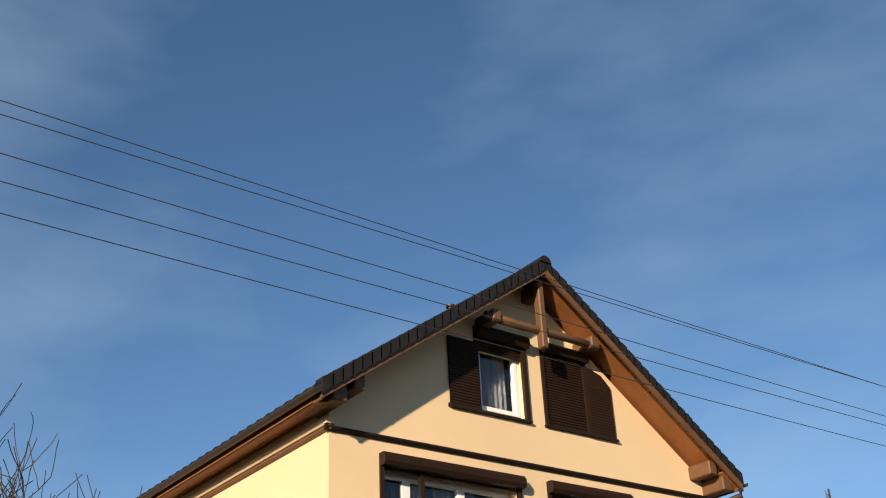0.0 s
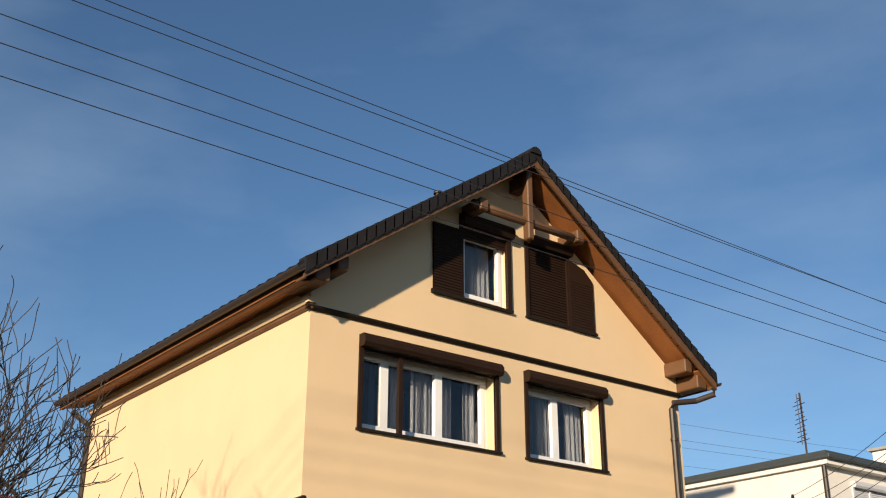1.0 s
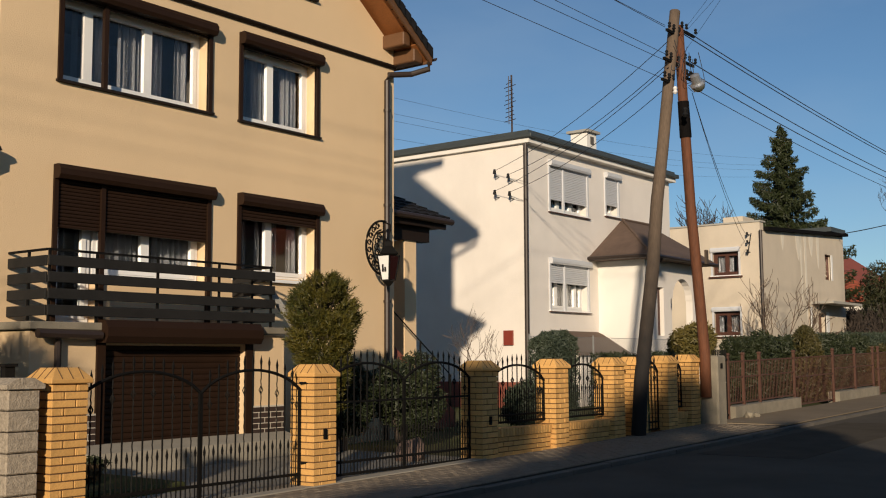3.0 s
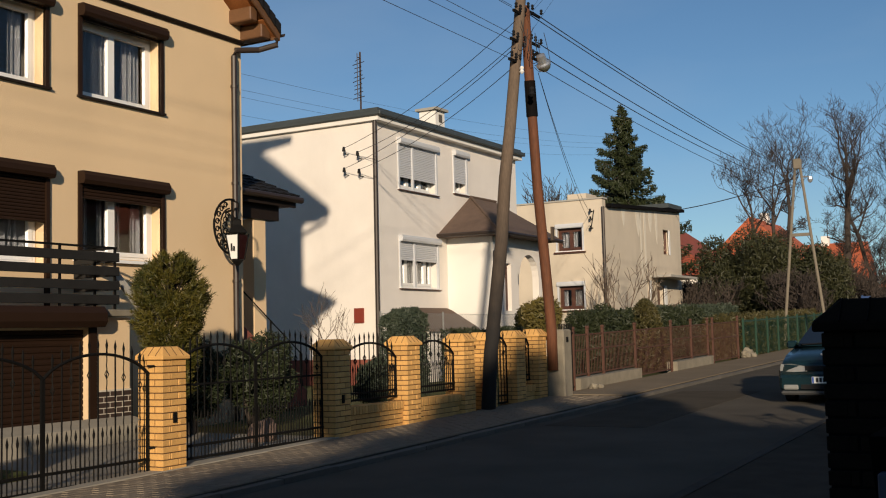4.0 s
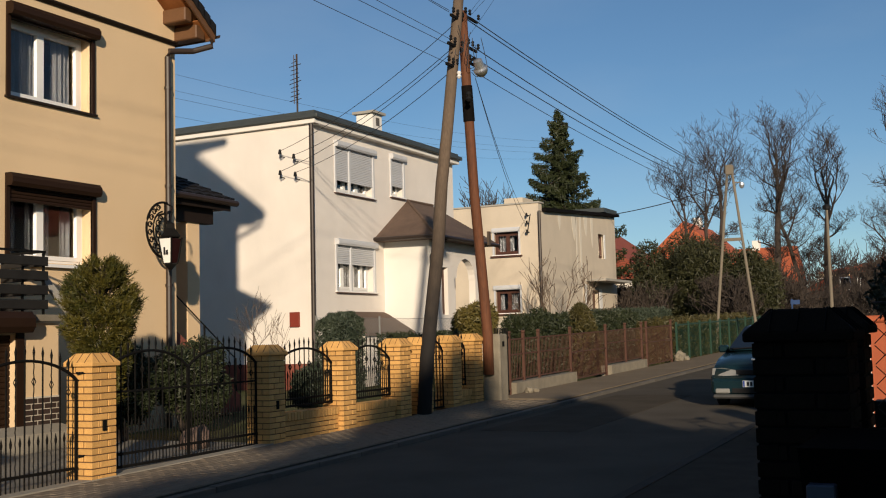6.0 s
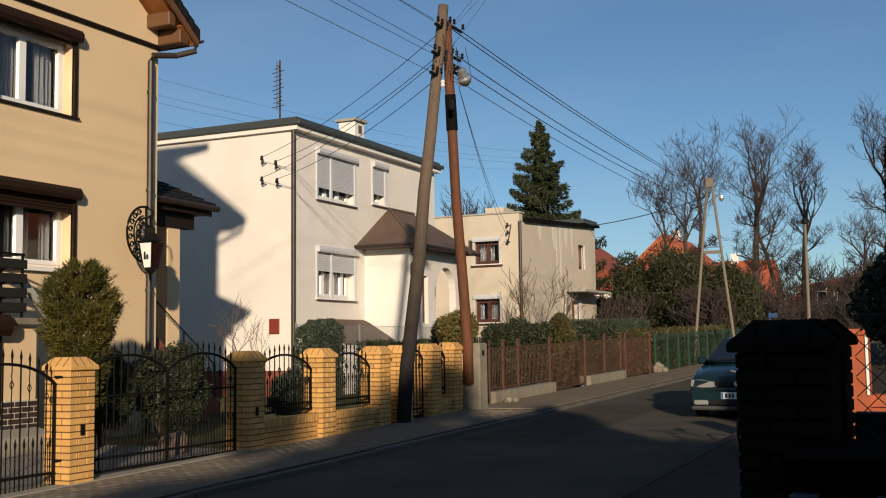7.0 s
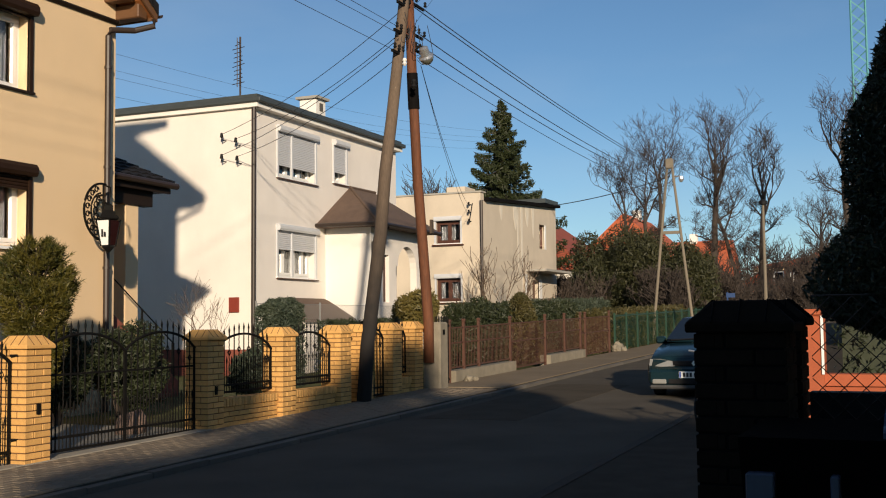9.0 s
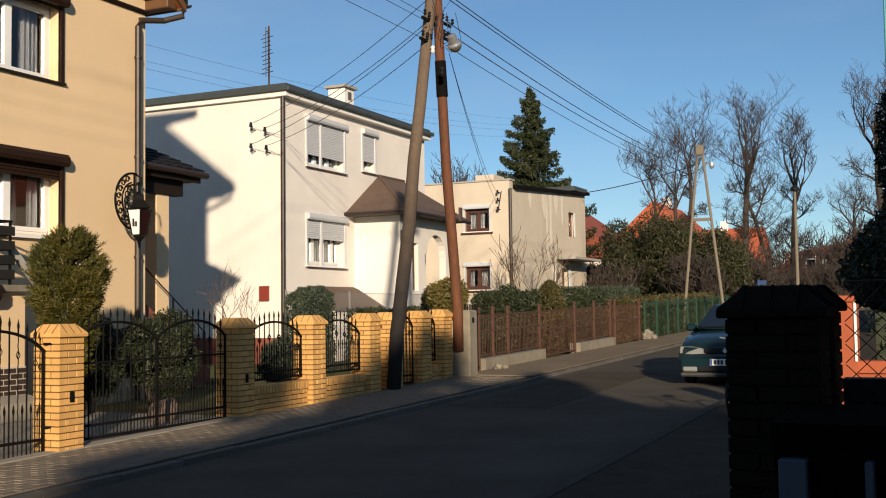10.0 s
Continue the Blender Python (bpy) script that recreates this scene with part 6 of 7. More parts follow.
def street_tree(at, height, r, wide, lean, seed, label):
    """A tall tree drawn up by its neighbours: a wandering trunk that forks into crooked leaders, side limbs below, dense fine twigs."""
    rng = random.Random(seed)
    at = Vector(at)
    t = thing("tree", at, label, "tree", "roadside trees")
    n = 8
    pts, off = [], Vector((0, 0, 0))
    for i in range(n + 1):
        f = i / n
        off += Vector((rng.uniform(-1, 1), rng.uniform(-1, 1), 0)) * 0.10 * (f > 0.15)
        pts.append(at + off + Vector((0, lean * f, height * 0.58 * f)))
    bm = bmesh.new()
    tube(bm, pts, r * 0.8, r * 0.5, n=8)
    part("trunk", bm, BARK, t, smooth=True)
    bm = bmesh.new()
    for k in range(4):
        a = math.tau * k / 4 + rng.uniform(-0.4, 0.4)
        d = Vector((math.cos(a) * 0.45, math.sin(a) * 0.45, 1.0))
        branch(bm, pts[n - (k == 3)], d, height * 0.17, r * 0.34, 5, rng, 0.54, kids=3, up=0.30, min_r=0.0075, wig=0.24)
    for k in range(5):
        a = k * 2.4 + rng.uniform(-0.5, 0.5)
        d = Vector((math.cos(a), math.sin(a), rng.uniform(0.3, 0.7)))
        branch(bm, pts[4 + k % 4], d, wide * rng.uniform(0.4, 0.6), r * 0.22, 4, rng, 0.6, kids=4, up=0.15, min_r=0.0075, wig=0.26)
    part("crown", bm, BARK, t)
    return t


def leaf_cloud(points, size, rng, flat=0.0, w=0.22):
    """Many small leaf tufts, each a pair of crossed leaves turned at random."""
    verts, faces = [], []
    for p in points:
        s = size * rng.uniform(0.6, 1.3)
        a = Vector((rng.gauss(0, 1), rng.gauss(0, 1), rng.gauss(0, 1) * (1 - flat))).normalized()
        b = a.cross(Vector((rng.gauss(0, 1), rng.gauss(0, 1), rng.gauss(0, 1)))).normalized()
        c = a.cross(b)
        i = len(verts)
        verts += [p - a * s, p + b * s * w, p + a * s, p - b * s * w, p - c * s * 0.9, p + a * s * w, p + c * s * 0.9, p - a * s * w]
        faces += [(i, i + 1, i + 2, i + 3), (i + 4, i + 5, i + 6, i + 7)]
    me = bpy.data.meshes.new("leaves")
    me.from_pydata(verts, [], faces)
    return me


def leaf_part(name, points, size, rng, material, parent, flat=0.0):
    me = leaf_cloud(points, size, rng, flat)
    me.name = name
    me.materials.append(material)
    ob = new(name, me)
    ob.parent = parent
    ob.matrix_parent_inverse = Matrix.Translation(parent.location).inverted()
    return ob


def blob_points(centre, radii, n, rng, lumps=9, shell=0.55):
    """Points through a crown made of several lumps, thicker near its surface."""
    c, R = Vector(centre), Vector(radii)
    subs = []
    for _ in range(lumps):
        v = Vector((rng.gauss(0, 1), rng.gauss(0, 1), rng.gauss(0, 1))).normalized() * rng.uniform(0.35, 0.72)
        subs.append((Vector((c.x + v.x * R.x, c.y + v.y * R.y, c.z + v.z * R.z)), rng.uniform(0.34, 0.55)))
    subs.append((c, 0.7))
    out = []
    for _ in range(n):
        s, q = rng.choice(subs)
        v = Vector((rng.gauss(0, 1), rng.gauss(0, 1), rng.gauss(0, 1))).normalized() * q * (shell + (1 - shell) * rng.random())
        out.append(Vector((s.x + v.x * R.x, s.y + v.y * R.y, s.z + v.z * R.z)))
    return out


def shrub(name, at, radii, n, size, material, label, category, seed, trunk=0.0, group=""):
    rng = random.Random(seed)
    at = Vector(at)
    t = thing(name, at, label, category, group)
    z = at.z + trunk + radii[2]
    bm = bmesh.new()
    for k in range(4):
        a = math.tau * k / 4
        tube(bm, [at, at + Vector((radii[0] * 0.3 * math.cos(a), radii[1] * 0.3 * math.sin(a), trunk + radii[2]))], 0.03 + radii[0] * 0.03, 0.015, n=5)
    part("stem", bm, BARK, t)
    pts = blob_points((at.x, at.y, z), radii, n, rng)
    leaf_part("crown", pts, size, rng, material, t)
    return t


def garden_pine(at, foot, height, radius, tufts, label, seed):
    """A bushy pine: shoots all over an egg-shaped crown, each a brush of fine needles."""
    rng = random.Random(seed)
    at = Vector(at)
    t = thing("pine_shrub", at, label, "shrub")
    bm = bmesh.new()
    tube(bm, [at, at + Vector((0.03, 0, foot)), at + Vector((0, 0, foot + height * 0.9))], 0.06, 0.015, n=6)
    shape = ((0.0, 0.30), (0.41, 0.62), (0.55, 0.90), (0.70, 1.0), (0.86, 0.74), (0.94, 0.50), (1.0, 0.12))
    shoots = []
    for _ in range(95):
        shoots.append((rng.random() ** 0.8, rng.random() * math.tau, rng.uniform(0.66, 1.28)))
    verts, faces = [], []
    for _ in range(tufts):
        f, a, reach = rng.choice(shoots)
        f, a = min(max(f + rng.gauss(0, 0.032), 0.0), 1.0), a + rng.gauss(0, 0.20)
        k = next(q for q in range(6) if f <= shape[q + 1][0])
        (f0, r0), (f1, r1) = shape[k], shape[k + 1]
        rr = radius * (r0 + (r1 - r0) * (f - f0) / (f1 - f0)) * reach * (1 - 0.6 * rng.random() ** 1.8)
        out = Vector((math.cos(a), math.sin(a), 0.25 + f * 0.9)).normalized()
        p = Vector((at.x + rr * math.cos(a), at.y + rr * math.sin(a), at.z + foot + height * f))
        L = rng.uniform(0.10, 0.19)
        if rng.random() < 0.10:
            tube(bm, [p - out * 0.25, p + out * L], 0.007, 0.003, n=3, caps=False)
        for _k in range(15):
            g = rng.random()
            d = (out * rng.uniform(0.5, 1.1) + Vector((rng.gauss(0, 1), rng.gauss(0, 1), rng.gauss(0, 1))) * 0.5).normalized()
            b = p + out * L * g
            e = b + d * rng.uniform(0.05, 0.10)
            w = d.cross(Vector((rng.gauss(0, 1), rng.gauss(0, 1), rng.gauss(0, 1)))).normalized() * 0.007
            q = len(verts)
            verts += [b - w, b + w, e]
            faces.append((q, q + 1, q + 2))
    part("stem", bm, BARK, t)
    me = bpy.data.meshes.new("needles")
    me.from_pydata(verts, [], faces)
    me.materials.append(LEAF_PINE)
    ob = new("needles", me)
    ob.parent = t
    ob.matrix_parent_inverse = Matrix.Translation(t.location).inverted()
    return t


def box_hedge(x0, x1, y0, y1, h0, h1, n, size, material, label, seed, name="hedge"):
    rng = random.Random(seed)
    xm, ym = (x0 + x1) / 2, (y0 + y1) / 2
    t = thing(name, (xm, ym, gz(xm) + h0), label, "hedge")
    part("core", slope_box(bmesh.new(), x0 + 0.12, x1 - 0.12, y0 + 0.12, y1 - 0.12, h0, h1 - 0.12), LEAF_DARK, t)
    pts = []
    for _ in range(n * 2):
        x, y, f = rng.uniform(x0, x1), rng.uniform(y0, y1), rng.random()
        side = rng.random()
        bump_ = 0.06 * math.sin(x * 3.1) + 0.05 * math.sin(x * 7.3 + y * 4)
        if side < 0.45:
            y = y0 + rng.uniform(-0.05, 0.15)
            z = gz(x) + h0 + (h1 - h0) * f
        elif side < 0.6:
            x = x0 + rng.uniform(-0.05, 0.15)
            z = gz(x) + h0 + (h1 - h0) * f
        else:
            z = gz(x) + h1 + bump_ + rng.uniform(-0.15, 0.06)
        pts.append(Vector((x, y, z)))
    leaf_part("leaves", pts, size * 0.62, rng, material, t)
    return t


def spruce(at, height, radius, seed, n=9000, size=0.22, material=None, label="tall dark spruce with drooping boughs", bare=0.06):
    rng = random.Random(seed)
    at = Vector(at)
    t = thing("spruce", at, label, "tree")
    bm = bmesh.new()
    tube(bm, [at, at + Vector((0, 0, height * 0.98))], height * 0.018, 0.02, n=7)
    part("trunk", bm, BARK_DARK, t)
    pts = []
    bm = bmesh.new()
    boughs = int(height * 15)
    for k in range(boughs):
        f = bare + (1 - bare) * (k / boughs)
        L = radius * (1 - f) ** 0.85 * rng.uniform(0.5, 1.0) * (1 + 0.25 * math.sin(k * 2.4 * 3 + f * 9)) + 0.12
        a = k * 2.4 + rng.uniform(-0.3, 0.3)
        p = at + Vector((0, 0, height * f))
        d = Vector((math.cos(a), math.sin(a), 0))
        tip = p + d * L + Vector((0, 0, -L * 0.28 + 0.10 * L))
        midp = p + d * L * 0.5 + Vector((0, 0, -L * 0.22))
        tube(bm, [p, midp, tip], 0.03, 0.008, n=3, caps=False)
        m = int(n / boughs * (L / radius) * 2.0) + 3
        for _ in range(m):
            g = rng.random() ** 0.7
            q = p + d * L * g + Vector((0, 0, -L * 0.42 * g * (1 - g) * 1.6 - 0.18 * L * g))
            s = Vector((-d.y, d.x, 0)) * rng.uniform(-1, 1) * L * 0.22 * (1 - g * 0.5)
            pts.append(q + s + Vector((0, 0, rng.uniform(-0.6, 0.05) * (0.35 + L * 0.13))))
    part("boughs", bm, BARK_DARK, t)
    leaf_part("needles", pts, size, rng, material or LEAF_SPRUCE, t, 0.2)
    return t


# garden of the yellow house
pine = garden_pine((11.47, 11.0, 0.1), 0.64, 1.94, 0.425, 3600, "rounded yellow-green garden pine beside the garage", 3)
shrub("evergreen_shrub", (14.1, 11.75, 0.05), (1.1, 0.55, 0.80), 15000, 0.055, LEAF_HEDGE, "dense dark evergreen shrub behind the gate", "shrub", 5, trunk=0.1, group="shrubs behind the gates")
shrub("evergreen_shrub", (12.6, 11.7, 0.0), (0.90, 0.48, 0.80), 11000, 0.055, LEAF_HEDGE, "low dark evergreen shrub under the pine", "shrub", 6, trunk=0.05, group="shrubs behind the gates")
shrub("evergreen_shrub", (16.1, 10.6, 0.1), (0.6, 0.4, 0.55), 5000, 0.06, LEAF_BLUE, "greyish juniper behind the iron fence panel", "shrub", 7, trunk=0.1, group="shrubs behind the gates")
for k, (x, y) in enumerate(((6.9, 10.6), (7.5, 11.0), (8.0, 11.6), (7.2, 11.5))):
    shrub("heather", (x, y, 0.12), (0.32, 0.25, 0.16), 700, 0.045, LEAF_BROWN if k % 2 else LEAF_HEDGE, "low dry heather in the bed by the driveway", "shrub", 8 + k, group="heathers by the driveway")
rock = thing("garden_stone", (12.1, 9.9, 0.1), "rounded pinkish boulder among garden shrubs", "stone")
bm = bmesh.new()
bmesh.ops.create_icosphere(bm, subdivisions=2, radius=0.22, matrix=Matrix.Translation((12.1, 9.9, 0.25)))
for v in bm.verts:
    v.co += (v.co - Vector((12.1, 9.9, 0.25))) * noise.noise(v.co * 4) * 0.5
part("stone", bm, BOULDER, rock)

for k, (x, y, q) in enumerate(((35.0, 9.1, 0.15), (35.4, 8.95, 0.11), (35.65, 9.2, 0.2), (21.9, 8.95, 0.09), (22.15, 8.9, 0.07))):
    st = thing("rubble_stone", (x, y, gz(x) + 0.09), "pale lump of rubble at the foot of the fence", "stone", "rubble by the fence")
    c = Vector((x, y, gz(x) + 0.09 + q * 0.5))
    bm = bmesh.new()
    bmesh.ops.create_icosphere(bm, subdivisions=2, radius=q, matrix=Matrix.Translation(c))
    for v in bm.verts:
        v.co += (v.co - c) * noise.noise(v.co * (2.5 / q) * 0.4) * 0.6
        v.co.z = max(v.co.z, gz(x) + 0.085)
    part("stone", bm, CONCRETE_MOSS_SHADE, st)

# neighbour's garden on the left
rng = random.Random(11)
tw = thing("twiggy_bush", (4.7, 11.0, 0), "dense round leafless bush with reddish twigs", "shrub")
bm = bmesh.new()
tube(bm, [(4.7, 11, -0.1), (4.85, 11, 0.7), (4.7, 11, 1.4)], 0.07, 0.05, n=7)
tube(bm, [(4.6, 11, 0.0), (4.3, 10.9, 0.8), (4.35, 11, 1.5)], 0.05, 0.03, n=6)
part("trunk", bm, TWIG_PALE, tw)
bm = bmesh.new()
for k in range(4200):
    v = Vector((rng.gauss(0, 1), rng.gauss(0, 1), rng.gauss(0, 1))).normalized()
    c0 = Vector((4.65, 11.0, 2.05)) + Vector((v.x * 0.75, v.y * 0.7, v.z * 0.65)) * rng.uniform(0.35, 0.95)
    e = c0 + (v + Vector((rng.uniform(-1, 1), rng.uniform(-1, 1), rng.uniform(-0.6, 1))) * 0.7).normalized() * rng.uniform(0.18, 0.42)
    tube(bm, [c0, (c0 + e) / 2 + Vector((0, 0, 0.02)), e], 0.0045, 0.002, n=3, caps=False)
tagged(part("twigs", bm, TWIG_RED, tw), kind="stuff")
bare_tree((2.8, 13.4, -0.15), 6.6, 0.14, 21, BARK_DARK, "bare fruit tree with fine upright twigs", kids=4, depth=4, spread=0.5, trunk_f=0.36, min_r=0.006, limbs=5)
bare_tree((4.2, 13.8, -0.1), 5.2, 0.07, 23, TWIG_RED, "slender bare shrub against the bright wall", kids=3, depth=3, spread=0.35, trunk_f=0.35, min_r=0.005, limbs=4)
bare_tree((6.4, 12.4, -0.1), 2.9, 0.03, 29, TWIG_RED, "young bare sapling by the house corner", kids=3, depth=3, spread=0.4, trunk_f=0.2, min_r=0.004, limbs=4)

# in front of the white and grey houses
bare_tree((19.1, 13.9, 0.2), 2.7, 0.035, 31, TWIG_DARK, "young bare fruit tree before the white wall", kids=3, depth=3, spread=0.45, trunk_f=0.3, min_r=0.0035, limbs=4)
box_hedge(20.0, 21.3, 12.65, 13.1, 0.0, 2.0 - gz(20.6), 5200, 0.09, LEAF_BLUE, "clipped blue-green juniper hedge before the white house", 141, "juniper_hedge")
box_hedge(22.4, 25.6, 12.2, 13.0, 0.0, 1.30, 2600, 0.10, LEAF_HEDGE, "low leafy shrubs by the fence", 42)
shrub("golden_conifer", (26.65, 12.4, 0.3), (1.1, 0.8, 0.82), 7000, 0.085, LEAF_GOLD, "rounded golden conifer in the front garden", "shrub", 43, trunk=0.75)
shrub("green_conifer", (32.8, 13.0, 0.4), (0.75, 0.7, 0.95), 1800, 0.13, LEAF_HEDGE, "upright green garden conifer", "shrub", 44, trunk=0.2)
box_hedge(26.4, 35.8, 10.6, 11.5, 0.0, 1.62, 8000, 0.12, LEAF_HEDGE, "clipped hedge behind the rusty fence", 45)
box_hedge(36.5, 46.0, 12.2, 13.2, 0.2, 1.7, 5000, 0.13, LEAF_BLUE, "blue-green hedge before the grey house", 46)
rngc = random.Random(47)
cone = thing("cone_conifer", (29.4, 10.4, gz(29.4)), "clipped cone-shaped olive-green conifer", "shrub")
part("stem", tube(bmesh.new(), [(29.4, 10.4, gz(29.4)), (29.4, 10.4, 2.2)], 0.05), BARK, cone)
pts = []
for _ in range(2600):
    f = rngc.random()
    a = rngc.random() * math.tau
    rr = 0.62 * math.sqrt(max(0.0, 1 - f ** 1.7)) * rngc.uniform(0.8, 1.05)
    pts.append(Vector((29.4 + rr * math.cos(a), 10.4 + rr * math.sin(a), gz(29.4) + 0.1 + 1.9 * f)))
leaf_part("crown", pts, 0.08, rngc, LEAF_OLIVE, cone)
bare_tree((37.0, 14.0, 0.5), 4.6, 0.09, 51, TWIG_DARK, "bare spreading shrub against the grey wall", kids=3, depth=3, spread=0.45, trunk_f=0.14, min_r=0.009, limbs=6, limb_f=0.34)
box_hedge(35.4, 70, 9.7, 10.6, 0.0, 1.35, 9000, 0.13, LEAF_OLIVE, "long olive hedge behind the green fence", 52)

# evergreens and tall trees along the street
spruce((56.0, 20.7, 0.9), 12.9, 5.6, 61, 60000, 0.14)
rngk = random.Random(71)
for k, (x, y, h, r) in enumerate(((52.0, 14.3, 4.8, 1.7), (52.5, 12.6, 5.4, 2.0), (53.0, 11.0, 5.2, 1.8), (54.5, 13.4, 5.6, 2.0), (52.5, 9.9, 4.6, 1.3))):
    t = thing("yew", (x, y, gz(x)), "broad dark evergreen tree at the roadside", "tree", "dark evergreens")
    part("trunk", tube(bmesh.new(), [(x, y, gz(x)), (x, y, gz(x) + h * 0.7)], 0.15, 0.05), BARK_DARK, t)
    leaf_part("crown", blob_points((x, y, gz(x) + h * 0.54), (r, r, h * 0.48), 11000, rngk, 20), 0.12, rngk, LEAF_YEW, t)
for k, (x, y) in enumerate(((51.0, 16.6), (50.4, 10.6), (56, 9.9), (60, 10.3), (49.5, 14.8), (66, 10.5), (75, 9.5), (82, 8), (95, 6), (78, 11.5), (72, 12.5), (88, 9.5), (64, 12.0))):
    bare_tree((x, y, gz(x)), 3.2 + (k % 3) * 0.7, 0.06, 80 + k, BARK_DARK if k % 2 else BARK, "bare roadside bush with fine twigs", kids=4, depth=4, spread=0.55, trunk_f=0.12, min_r=0.014, limbs=7, limb_f=0.34)
ROADSIDE = "tall bare roadside tree with knotted limbs"
for k, (x, y, top, r, wide, lean) in enumerate(((68.6, 16.5, 12.8, 0.19, 2.2, 0.5), (68.2, 15.7, 13.8, 0.20, 1.8, -0.2), (68.0, 15.0, 15.2, 0.21, 1.6, -0.4), (68.0, 11.4, 15.4, 0.30, 2.3, 0.2), (68.0, 8.9, 13.9, 0.26, 2.2, -0.6), (68.4, 9.2, 12.4, 0.20, 2.4, 1.9), (90, 3.5, 15, 0.3, 3.0, 0), (105, 8.0, 14, 0.3, 3, 0), (120, 6.0, 14, 0.3, 3, 0), (60.0, 2.6, 14.5, 0.3, 2.6, 0.6))):
    street_tree((x, y, gz(x)), top - gz(x), r, wide, lean, 100 + k, ROADSIDE)
bare_tree((50, 22.4, 0.8), 9.6, 0.16, 130, BARK, "bare tree behind the white house", kids=3, depth=4, spread=0.42, trunk_f=0.45, min_r=0.012, limbs=6, limb_f=0.2)

wood = thing("woodland", (150, 5, gz(150)), "hazy leafless woodland far along the street", "trees", kind="stuff")
rngw = random.Random(77)
bm = bmesh.new()
for k in range(46):
    x, y = rngw.uniform(105, 190), 0
    y = rngw.uniform(-0.02, 0.17) * x
    for j in range(3):
        d = Vector((rngw.uniform(-0.3, 0.3), rngw.uniform(-0.4, 0.4), 1))
        branch(bm, Vector((x, y + rngw.uniform(-1, 1), gz(x))), d, rngw.uniform(3.0, 4.4), 0.12, 3, rngw, 0.55, kids=4, up=0.3, min_r=0.028, wig=0.3)
part("thicket", bm, BARK, wood)

# near side evergreens
rngt = random.Random(91)
PROFILE = ((1.47, 0.48), (1.60, 0.80), (1.77, 0.88), (1.96, 0.83), (2.20, 0.68), (2.84, 0.63), (3.28, 0.45), (3.42, 0.36), (4.10, 0.04))
tx, ty = 7.2, -0.26
th = thing("thuja", (tx, ty, gz(tx)), "dark conical thuja with a bulging skirt beside the pavement", "tree", "near thujas")
part("trunk", tube(bmesh.new(), [(tx, ty, gz(tx)), (tx, ty, 3.9)], 0.10, 0.02), BARK_DARK, th)
pts = []
for _ in range(42000):
    z = 1.47 + 2.63 * rngt.random() ** 1.25
    k = next(q for q in range(len(PROFILE) - 1) if z <= PROFILE[q + 1][0])
    (z0, r0), (z1, r1) = PROFILE[k], PROFILE[k + 1]
    a = rngt.random() * math.tau
    rr = (r0 + (r1 - r0) * (z - z0) / (z1 - z0)) * (1 + 0.06 * math.sin(a * 5 + z * 7)) * (0.6 + 0.42 * rngt.random() ** 0.5)
    pts.append(Vector((tx + rr * math.cos(a), ty + rr * math.sin(a), z)))
leaf_part("crown", pts, 0.036, rngt, LEAF_DARK, th, -0.3)
mast = thing("lattice_mast", (180, 7.16, 1.2), "distant pale green lattice mast", "mast")
bm = bmesh.new()
for k in range(30):
    z0, z1 = 1 + k * 2.0, 3 + k * 2.0
    for s in (-1, 1):
        tube(bm, [(180, 7.16 + s * 1.07, z0), (180, 7.16 + s * 1.07, z1)], 0.17, n=4, caps=False)
    tube(bm, [(180, 6.09, z0), (180, 8.23, z1)], 0.10, n=3, caps=False)
    tube(bm, [(180, 8.23, z0), (180, 6.09, z1)], 0.10, n=3, caps=False)
part("lattice", bm, MAST_PAINT, mast)

# unseen crowns added behind the camera to dapple the road and the fence
rngs = random.Random(97)
for x, y, z, r in ((-4.0, -0.9, 5.8, (0.7, 0.6, 0.9)), (1.8, -1.3, 5.75, (1.0, 0.8, 0.7)), (2.9, -1.3, 2.7, (1.9, 0.8, 1.9)), (4.3, -1.3, 2.5, (1.5, 0.7, 1.8)), (5.0, -1.2, 3.8, (1.1, 0.6, 0.6)), (5.9, -1.2, 4.25, (0.8, 0.5, 0.4)), (-1.6, -1.5, 4.9, (1.3, 0.6, 0.55)), (0.6, -1.5, 4.6, (1.2, 0.5, 0.6)), (0.0, -1.3, 5.45, (1.6, 0.8, 0.75)), (2.9, -1.4, 4.35, (1.2, 0.5, 0.55)), (-6.3, -1.5, 4.55, (1.2, 0.5, 0.5)), (-3.8, -1.5, 4.6, (1.2, 0.5, 0.5)), (4.4, -1.3, 4.2, (1.1, 0.5, 0.55))):
    t = thing("thuja", (x, y - 0.4, gz(x)), "unseen evergreen crown added to dapple the street", "tree", "near evergreens")
    part("trunk", tube(bmesh.new(), [(x, y - 0.4, gz(x)), (x, y - 0.3, z)], 0.10, 0.04), BARK_DARK, t)
    leaf_part("crown", blob_points((x, y, z), r, 1500 if 4 <= z < 5 else 2600, rngs, 9, 0.2), 0.22, rngs, LEAF_DARK, t)

# hedge added as a dark mass in place of the garden's shade
box_hedge(14.45, 15.3, -2.9, 1.05, 0.0, 2.25, 5500, 0.10, LEAF_DARK, "dark hedge added for the shade behind the orange-red wall", 93)

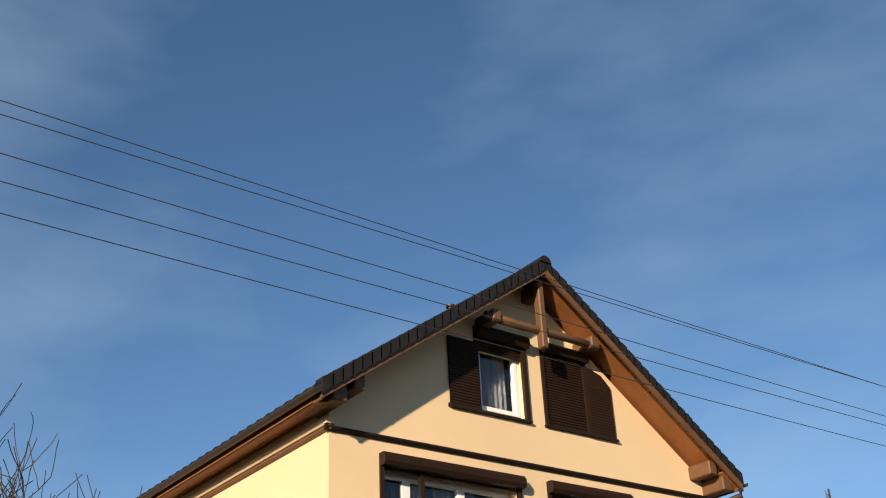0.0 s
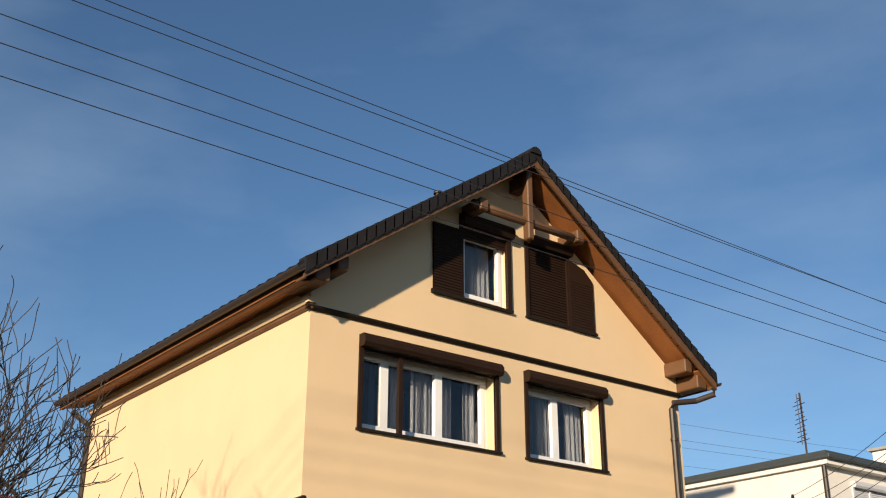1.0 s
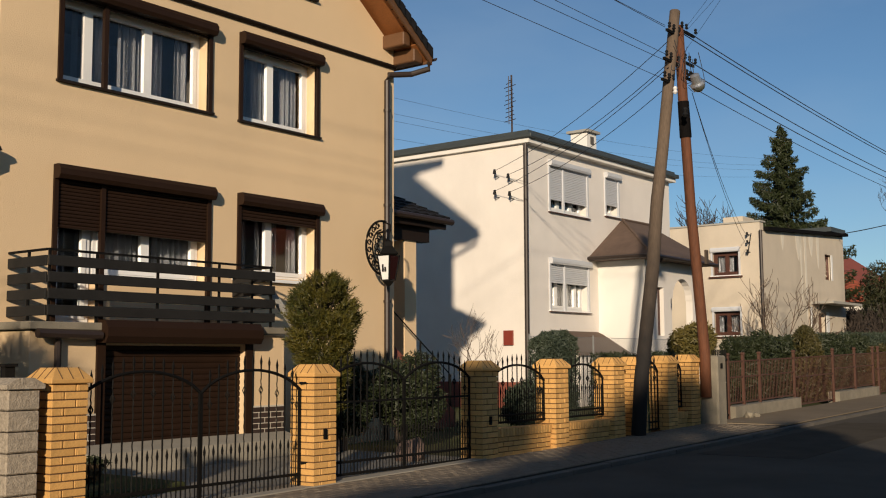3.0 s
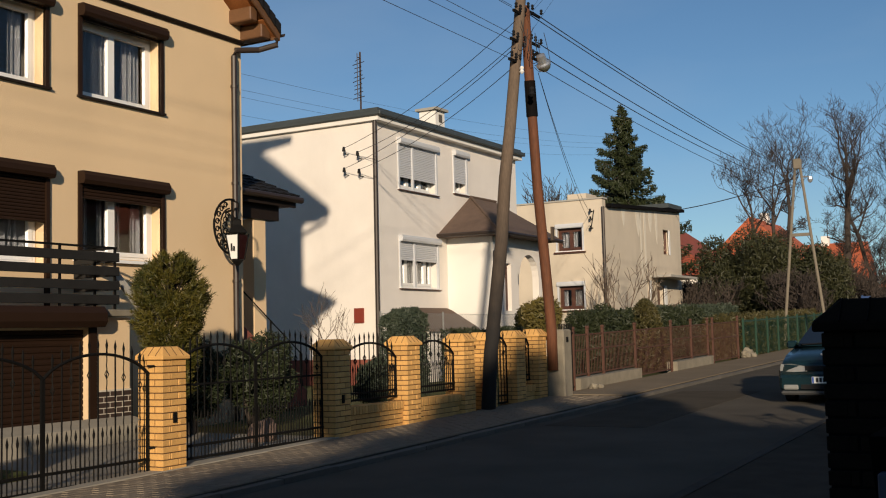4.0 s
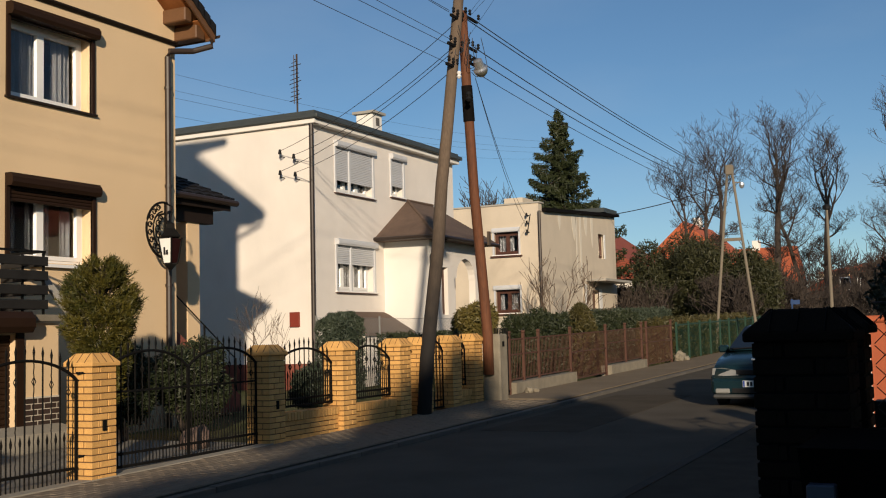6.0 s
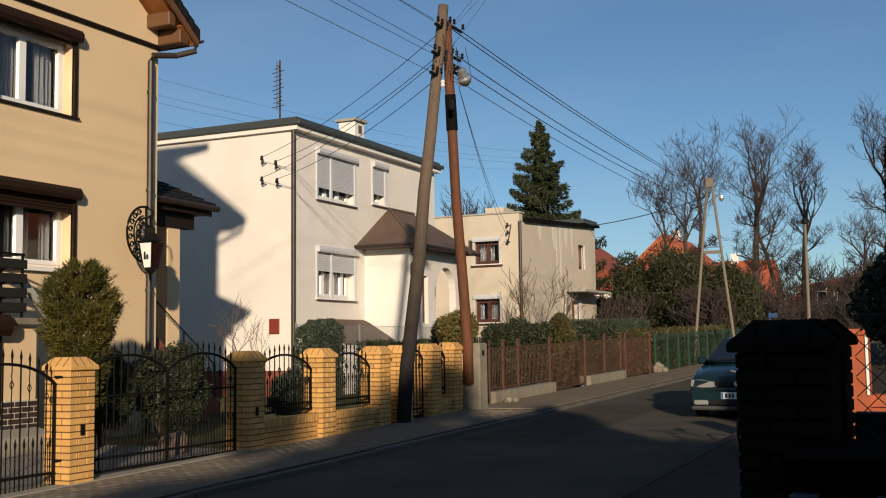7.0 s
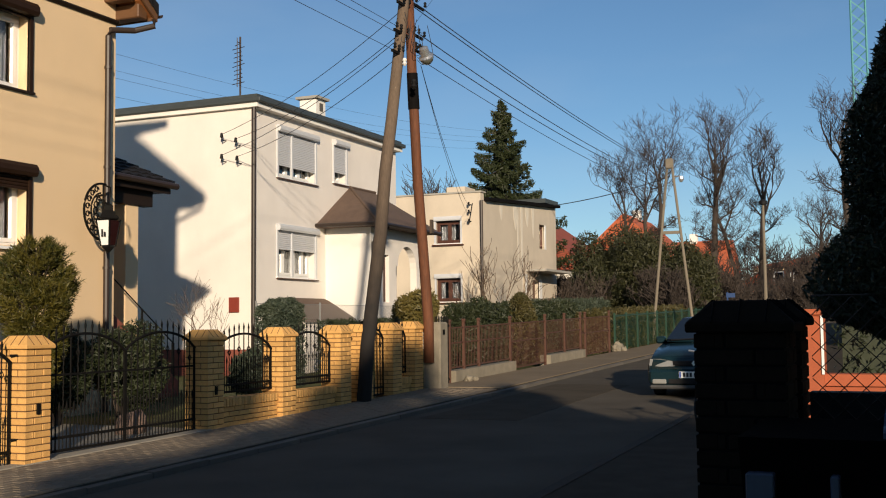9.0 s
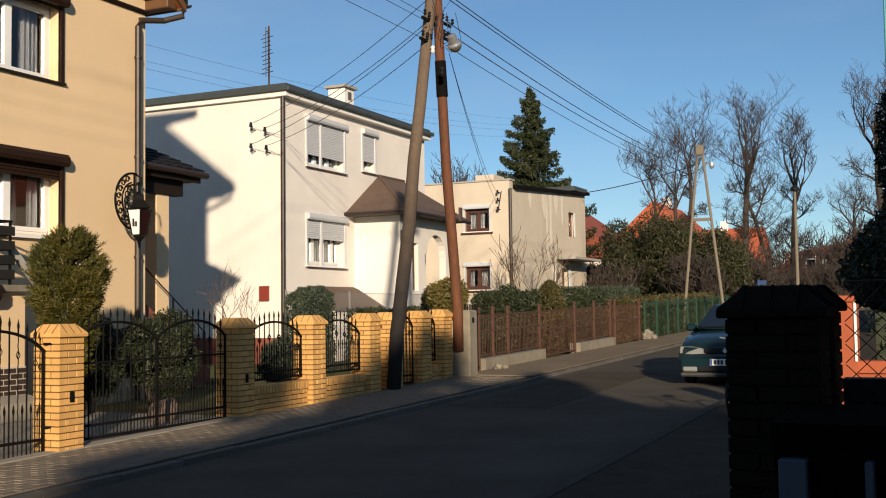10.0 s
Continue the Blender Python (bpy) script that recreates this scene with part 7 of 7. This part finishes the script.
# unseen houses added beside the street to take sky light off the road
for x in (27.0, 46.0):
    nh = thing("house", (x, -12, gz(x)), "unseen plain house added to cut sky light", "house", "near-side houses")
    part("wall", B(x - 6, x + 6, -17, -8, gz(x) - 0.3, gz(x) + 6.5), PLASTER_GREY, nh)
    part("roof", prism(bmesh.new(), [(x - 6.4, -17.4, gz(x) + 6.4), (x - 6.4, -7.6, gz(x) + 6.4), (x - 6.4, -12.5, gz(x) + 10)], (12.8, 0, 0)), TILE_OLDRED, nh)

# ---- paving blocks and kerb stones ----
BW, BD = 0.205, 0.105


def block_mesh(name, dx, dy, dz, material):
    bm = B(-dx / 2, dx / 2, -dy / 2, dy / 2, -dz / 2, dz / 2, bevel=0.004)
    me = bpy.data.meshes.new(name)
    bm.to_mesh(me)
    bm.free()
    me.materials.append(material)
    return me


pave = block_mesh("paving_block", BW - 0.008, BD - 0.008, 0.04, PAVING)
rngp = random.Random(5)
rest_v, rest_f = [], []
singles = 0
for j in range(14):
    y = 7.675 + j * BD
    for i in range(118):
        x = -4 + (i + 0.5 * (j % 2)) * BW
        z = gz(x) + 0.070 + rngp.uniform(-0.003, 0.003)
        if 8.3 < x < 12.6 and singles < 300:
            ob = new("paving_block", pave)
            ob.parent, ob.location = pavement, (x, y, z)
            ob.rotation_euler = (rngp.uniform(-0.01, 0.01), rngp.uniform(-0.01, 0.01) - 0.02, 0)
            singles += 1
        else:
            k = len(rest_v)
            a, b = BW / 2 - 0.004, BD / 2 - 0.004
            t = z + 0.02
            rest_v += [(x - a, y - b, t), (x + a, y - b, t), (x + a, y + b, t), (x - a, y + b, t), (x - a, y - b, t - 0.03), (x + a, y - b, t - 0.03), (x + a, y + b, t - 0.03), (x - a, y + b, t - 0.03)]
            rest_f += [(k, k + 1, k + 2, k + 3), (k, k + 4, k + 5, k + 1), (k + 1, k + 5, k + 6, k + 2), (k + 2, k + 6, k + 7, k + 3), (k + 3, k + 7, k + 4, k)]
me = bpy.data.meshes.new("paving_blocks")
me.from_pydata(rest_v, [], rest_f)
me.materials.append(PAVING)
pb = new("paving_blocks", me)
pb.parent = pavement
tagged(pb, kind="stuff")
kb = block_mesh("kerb_stone", 0.985, 0.13, 0.16, KERB)
for i in range(60):
    x = -4 + i
    ob = new("kerb_stone", kb)
    ob.parent, ob.location = kerb, (x, 7.555, gz(x) - 0.02 + rngp.uniform(-0.008, 0.008))
    ob.rotation_euler = (rngp.uniform(-0.03, 0.03), -0.02, rngp.uniform(-0.006, 0.006))

# ---- bicycle behind the gate pillar ----
bk = thing("bicycle", (14.4, 2.45, gz(14.4) + 0.085), "parked bicycle leaning beside the near pavement", "bicycle")
bz = gz(14.4) + 0.09
for wx, wy in ((13.9, 2.62), (14.9, 2.42)):
    bm = bmesh.new()
    c = Vector((wx, wy, bz + 0.33))
    d = Vector((1.0, -0.2, 0)).normalized()
    tube(bm, [c + d * 0.32 * math.cos(a) + Vector((0, 0, 0.32 * math.sin(a))) for a in [math.tau * k / 28 for k in range(29)]], 0.018, n=6, caps=False)
    wh = part("wheel", bm, RUBBER, bk)
    bm = bmesh.new()
    for k in range(14):
        a = math.tau * k / 14
        tube(bm, [c, c + d * 0.31 * math.cos(a) + Vector((0, 0, 0.31 * math.sin(a)))], 0.002, n=3, caps=False)
    part("spokes", bm, ALU, wh)
f = lambda u, z: Vector((13.9 + u, 2.62 - 0.2 * u, bz + z))
bm = bmesh.new()
for a, b in ((f(0, 0.33), f(0.2, 0.95)), (f(0.18, 0.88), f(0.6, 0.82)), (f(0.17, 0.75), f(0.55, 0.32)), (f(0.55, 0.32), f(0.62, 0.90)), (f(0.55, 0.32), f(1.0, 0.33)), (f(0.6, 0.78), f(1.0, 0.33))):
    tube(bm, [a, b], 0.016, n=6)
part("frame", bm, PLASTIC_BLACK, bk)
bm = bmesh.new()
tube(bm, [f(0.25, 1.02) + Vector((0, -0.28, 0)), f(0.2, 0.98), f(0.25, 1.02) + Vector((0, 0.28, 0))], 0.013, n=6)
part("handlebar", bm, ALU, bk)
part("saddle", B(14.45, 14.7, 2.42, 2.56, bz + 0.9, bz + 0.96, bevel=0.02), PLASTIC_BLACK, bk)
bk.location.y -= 0.10
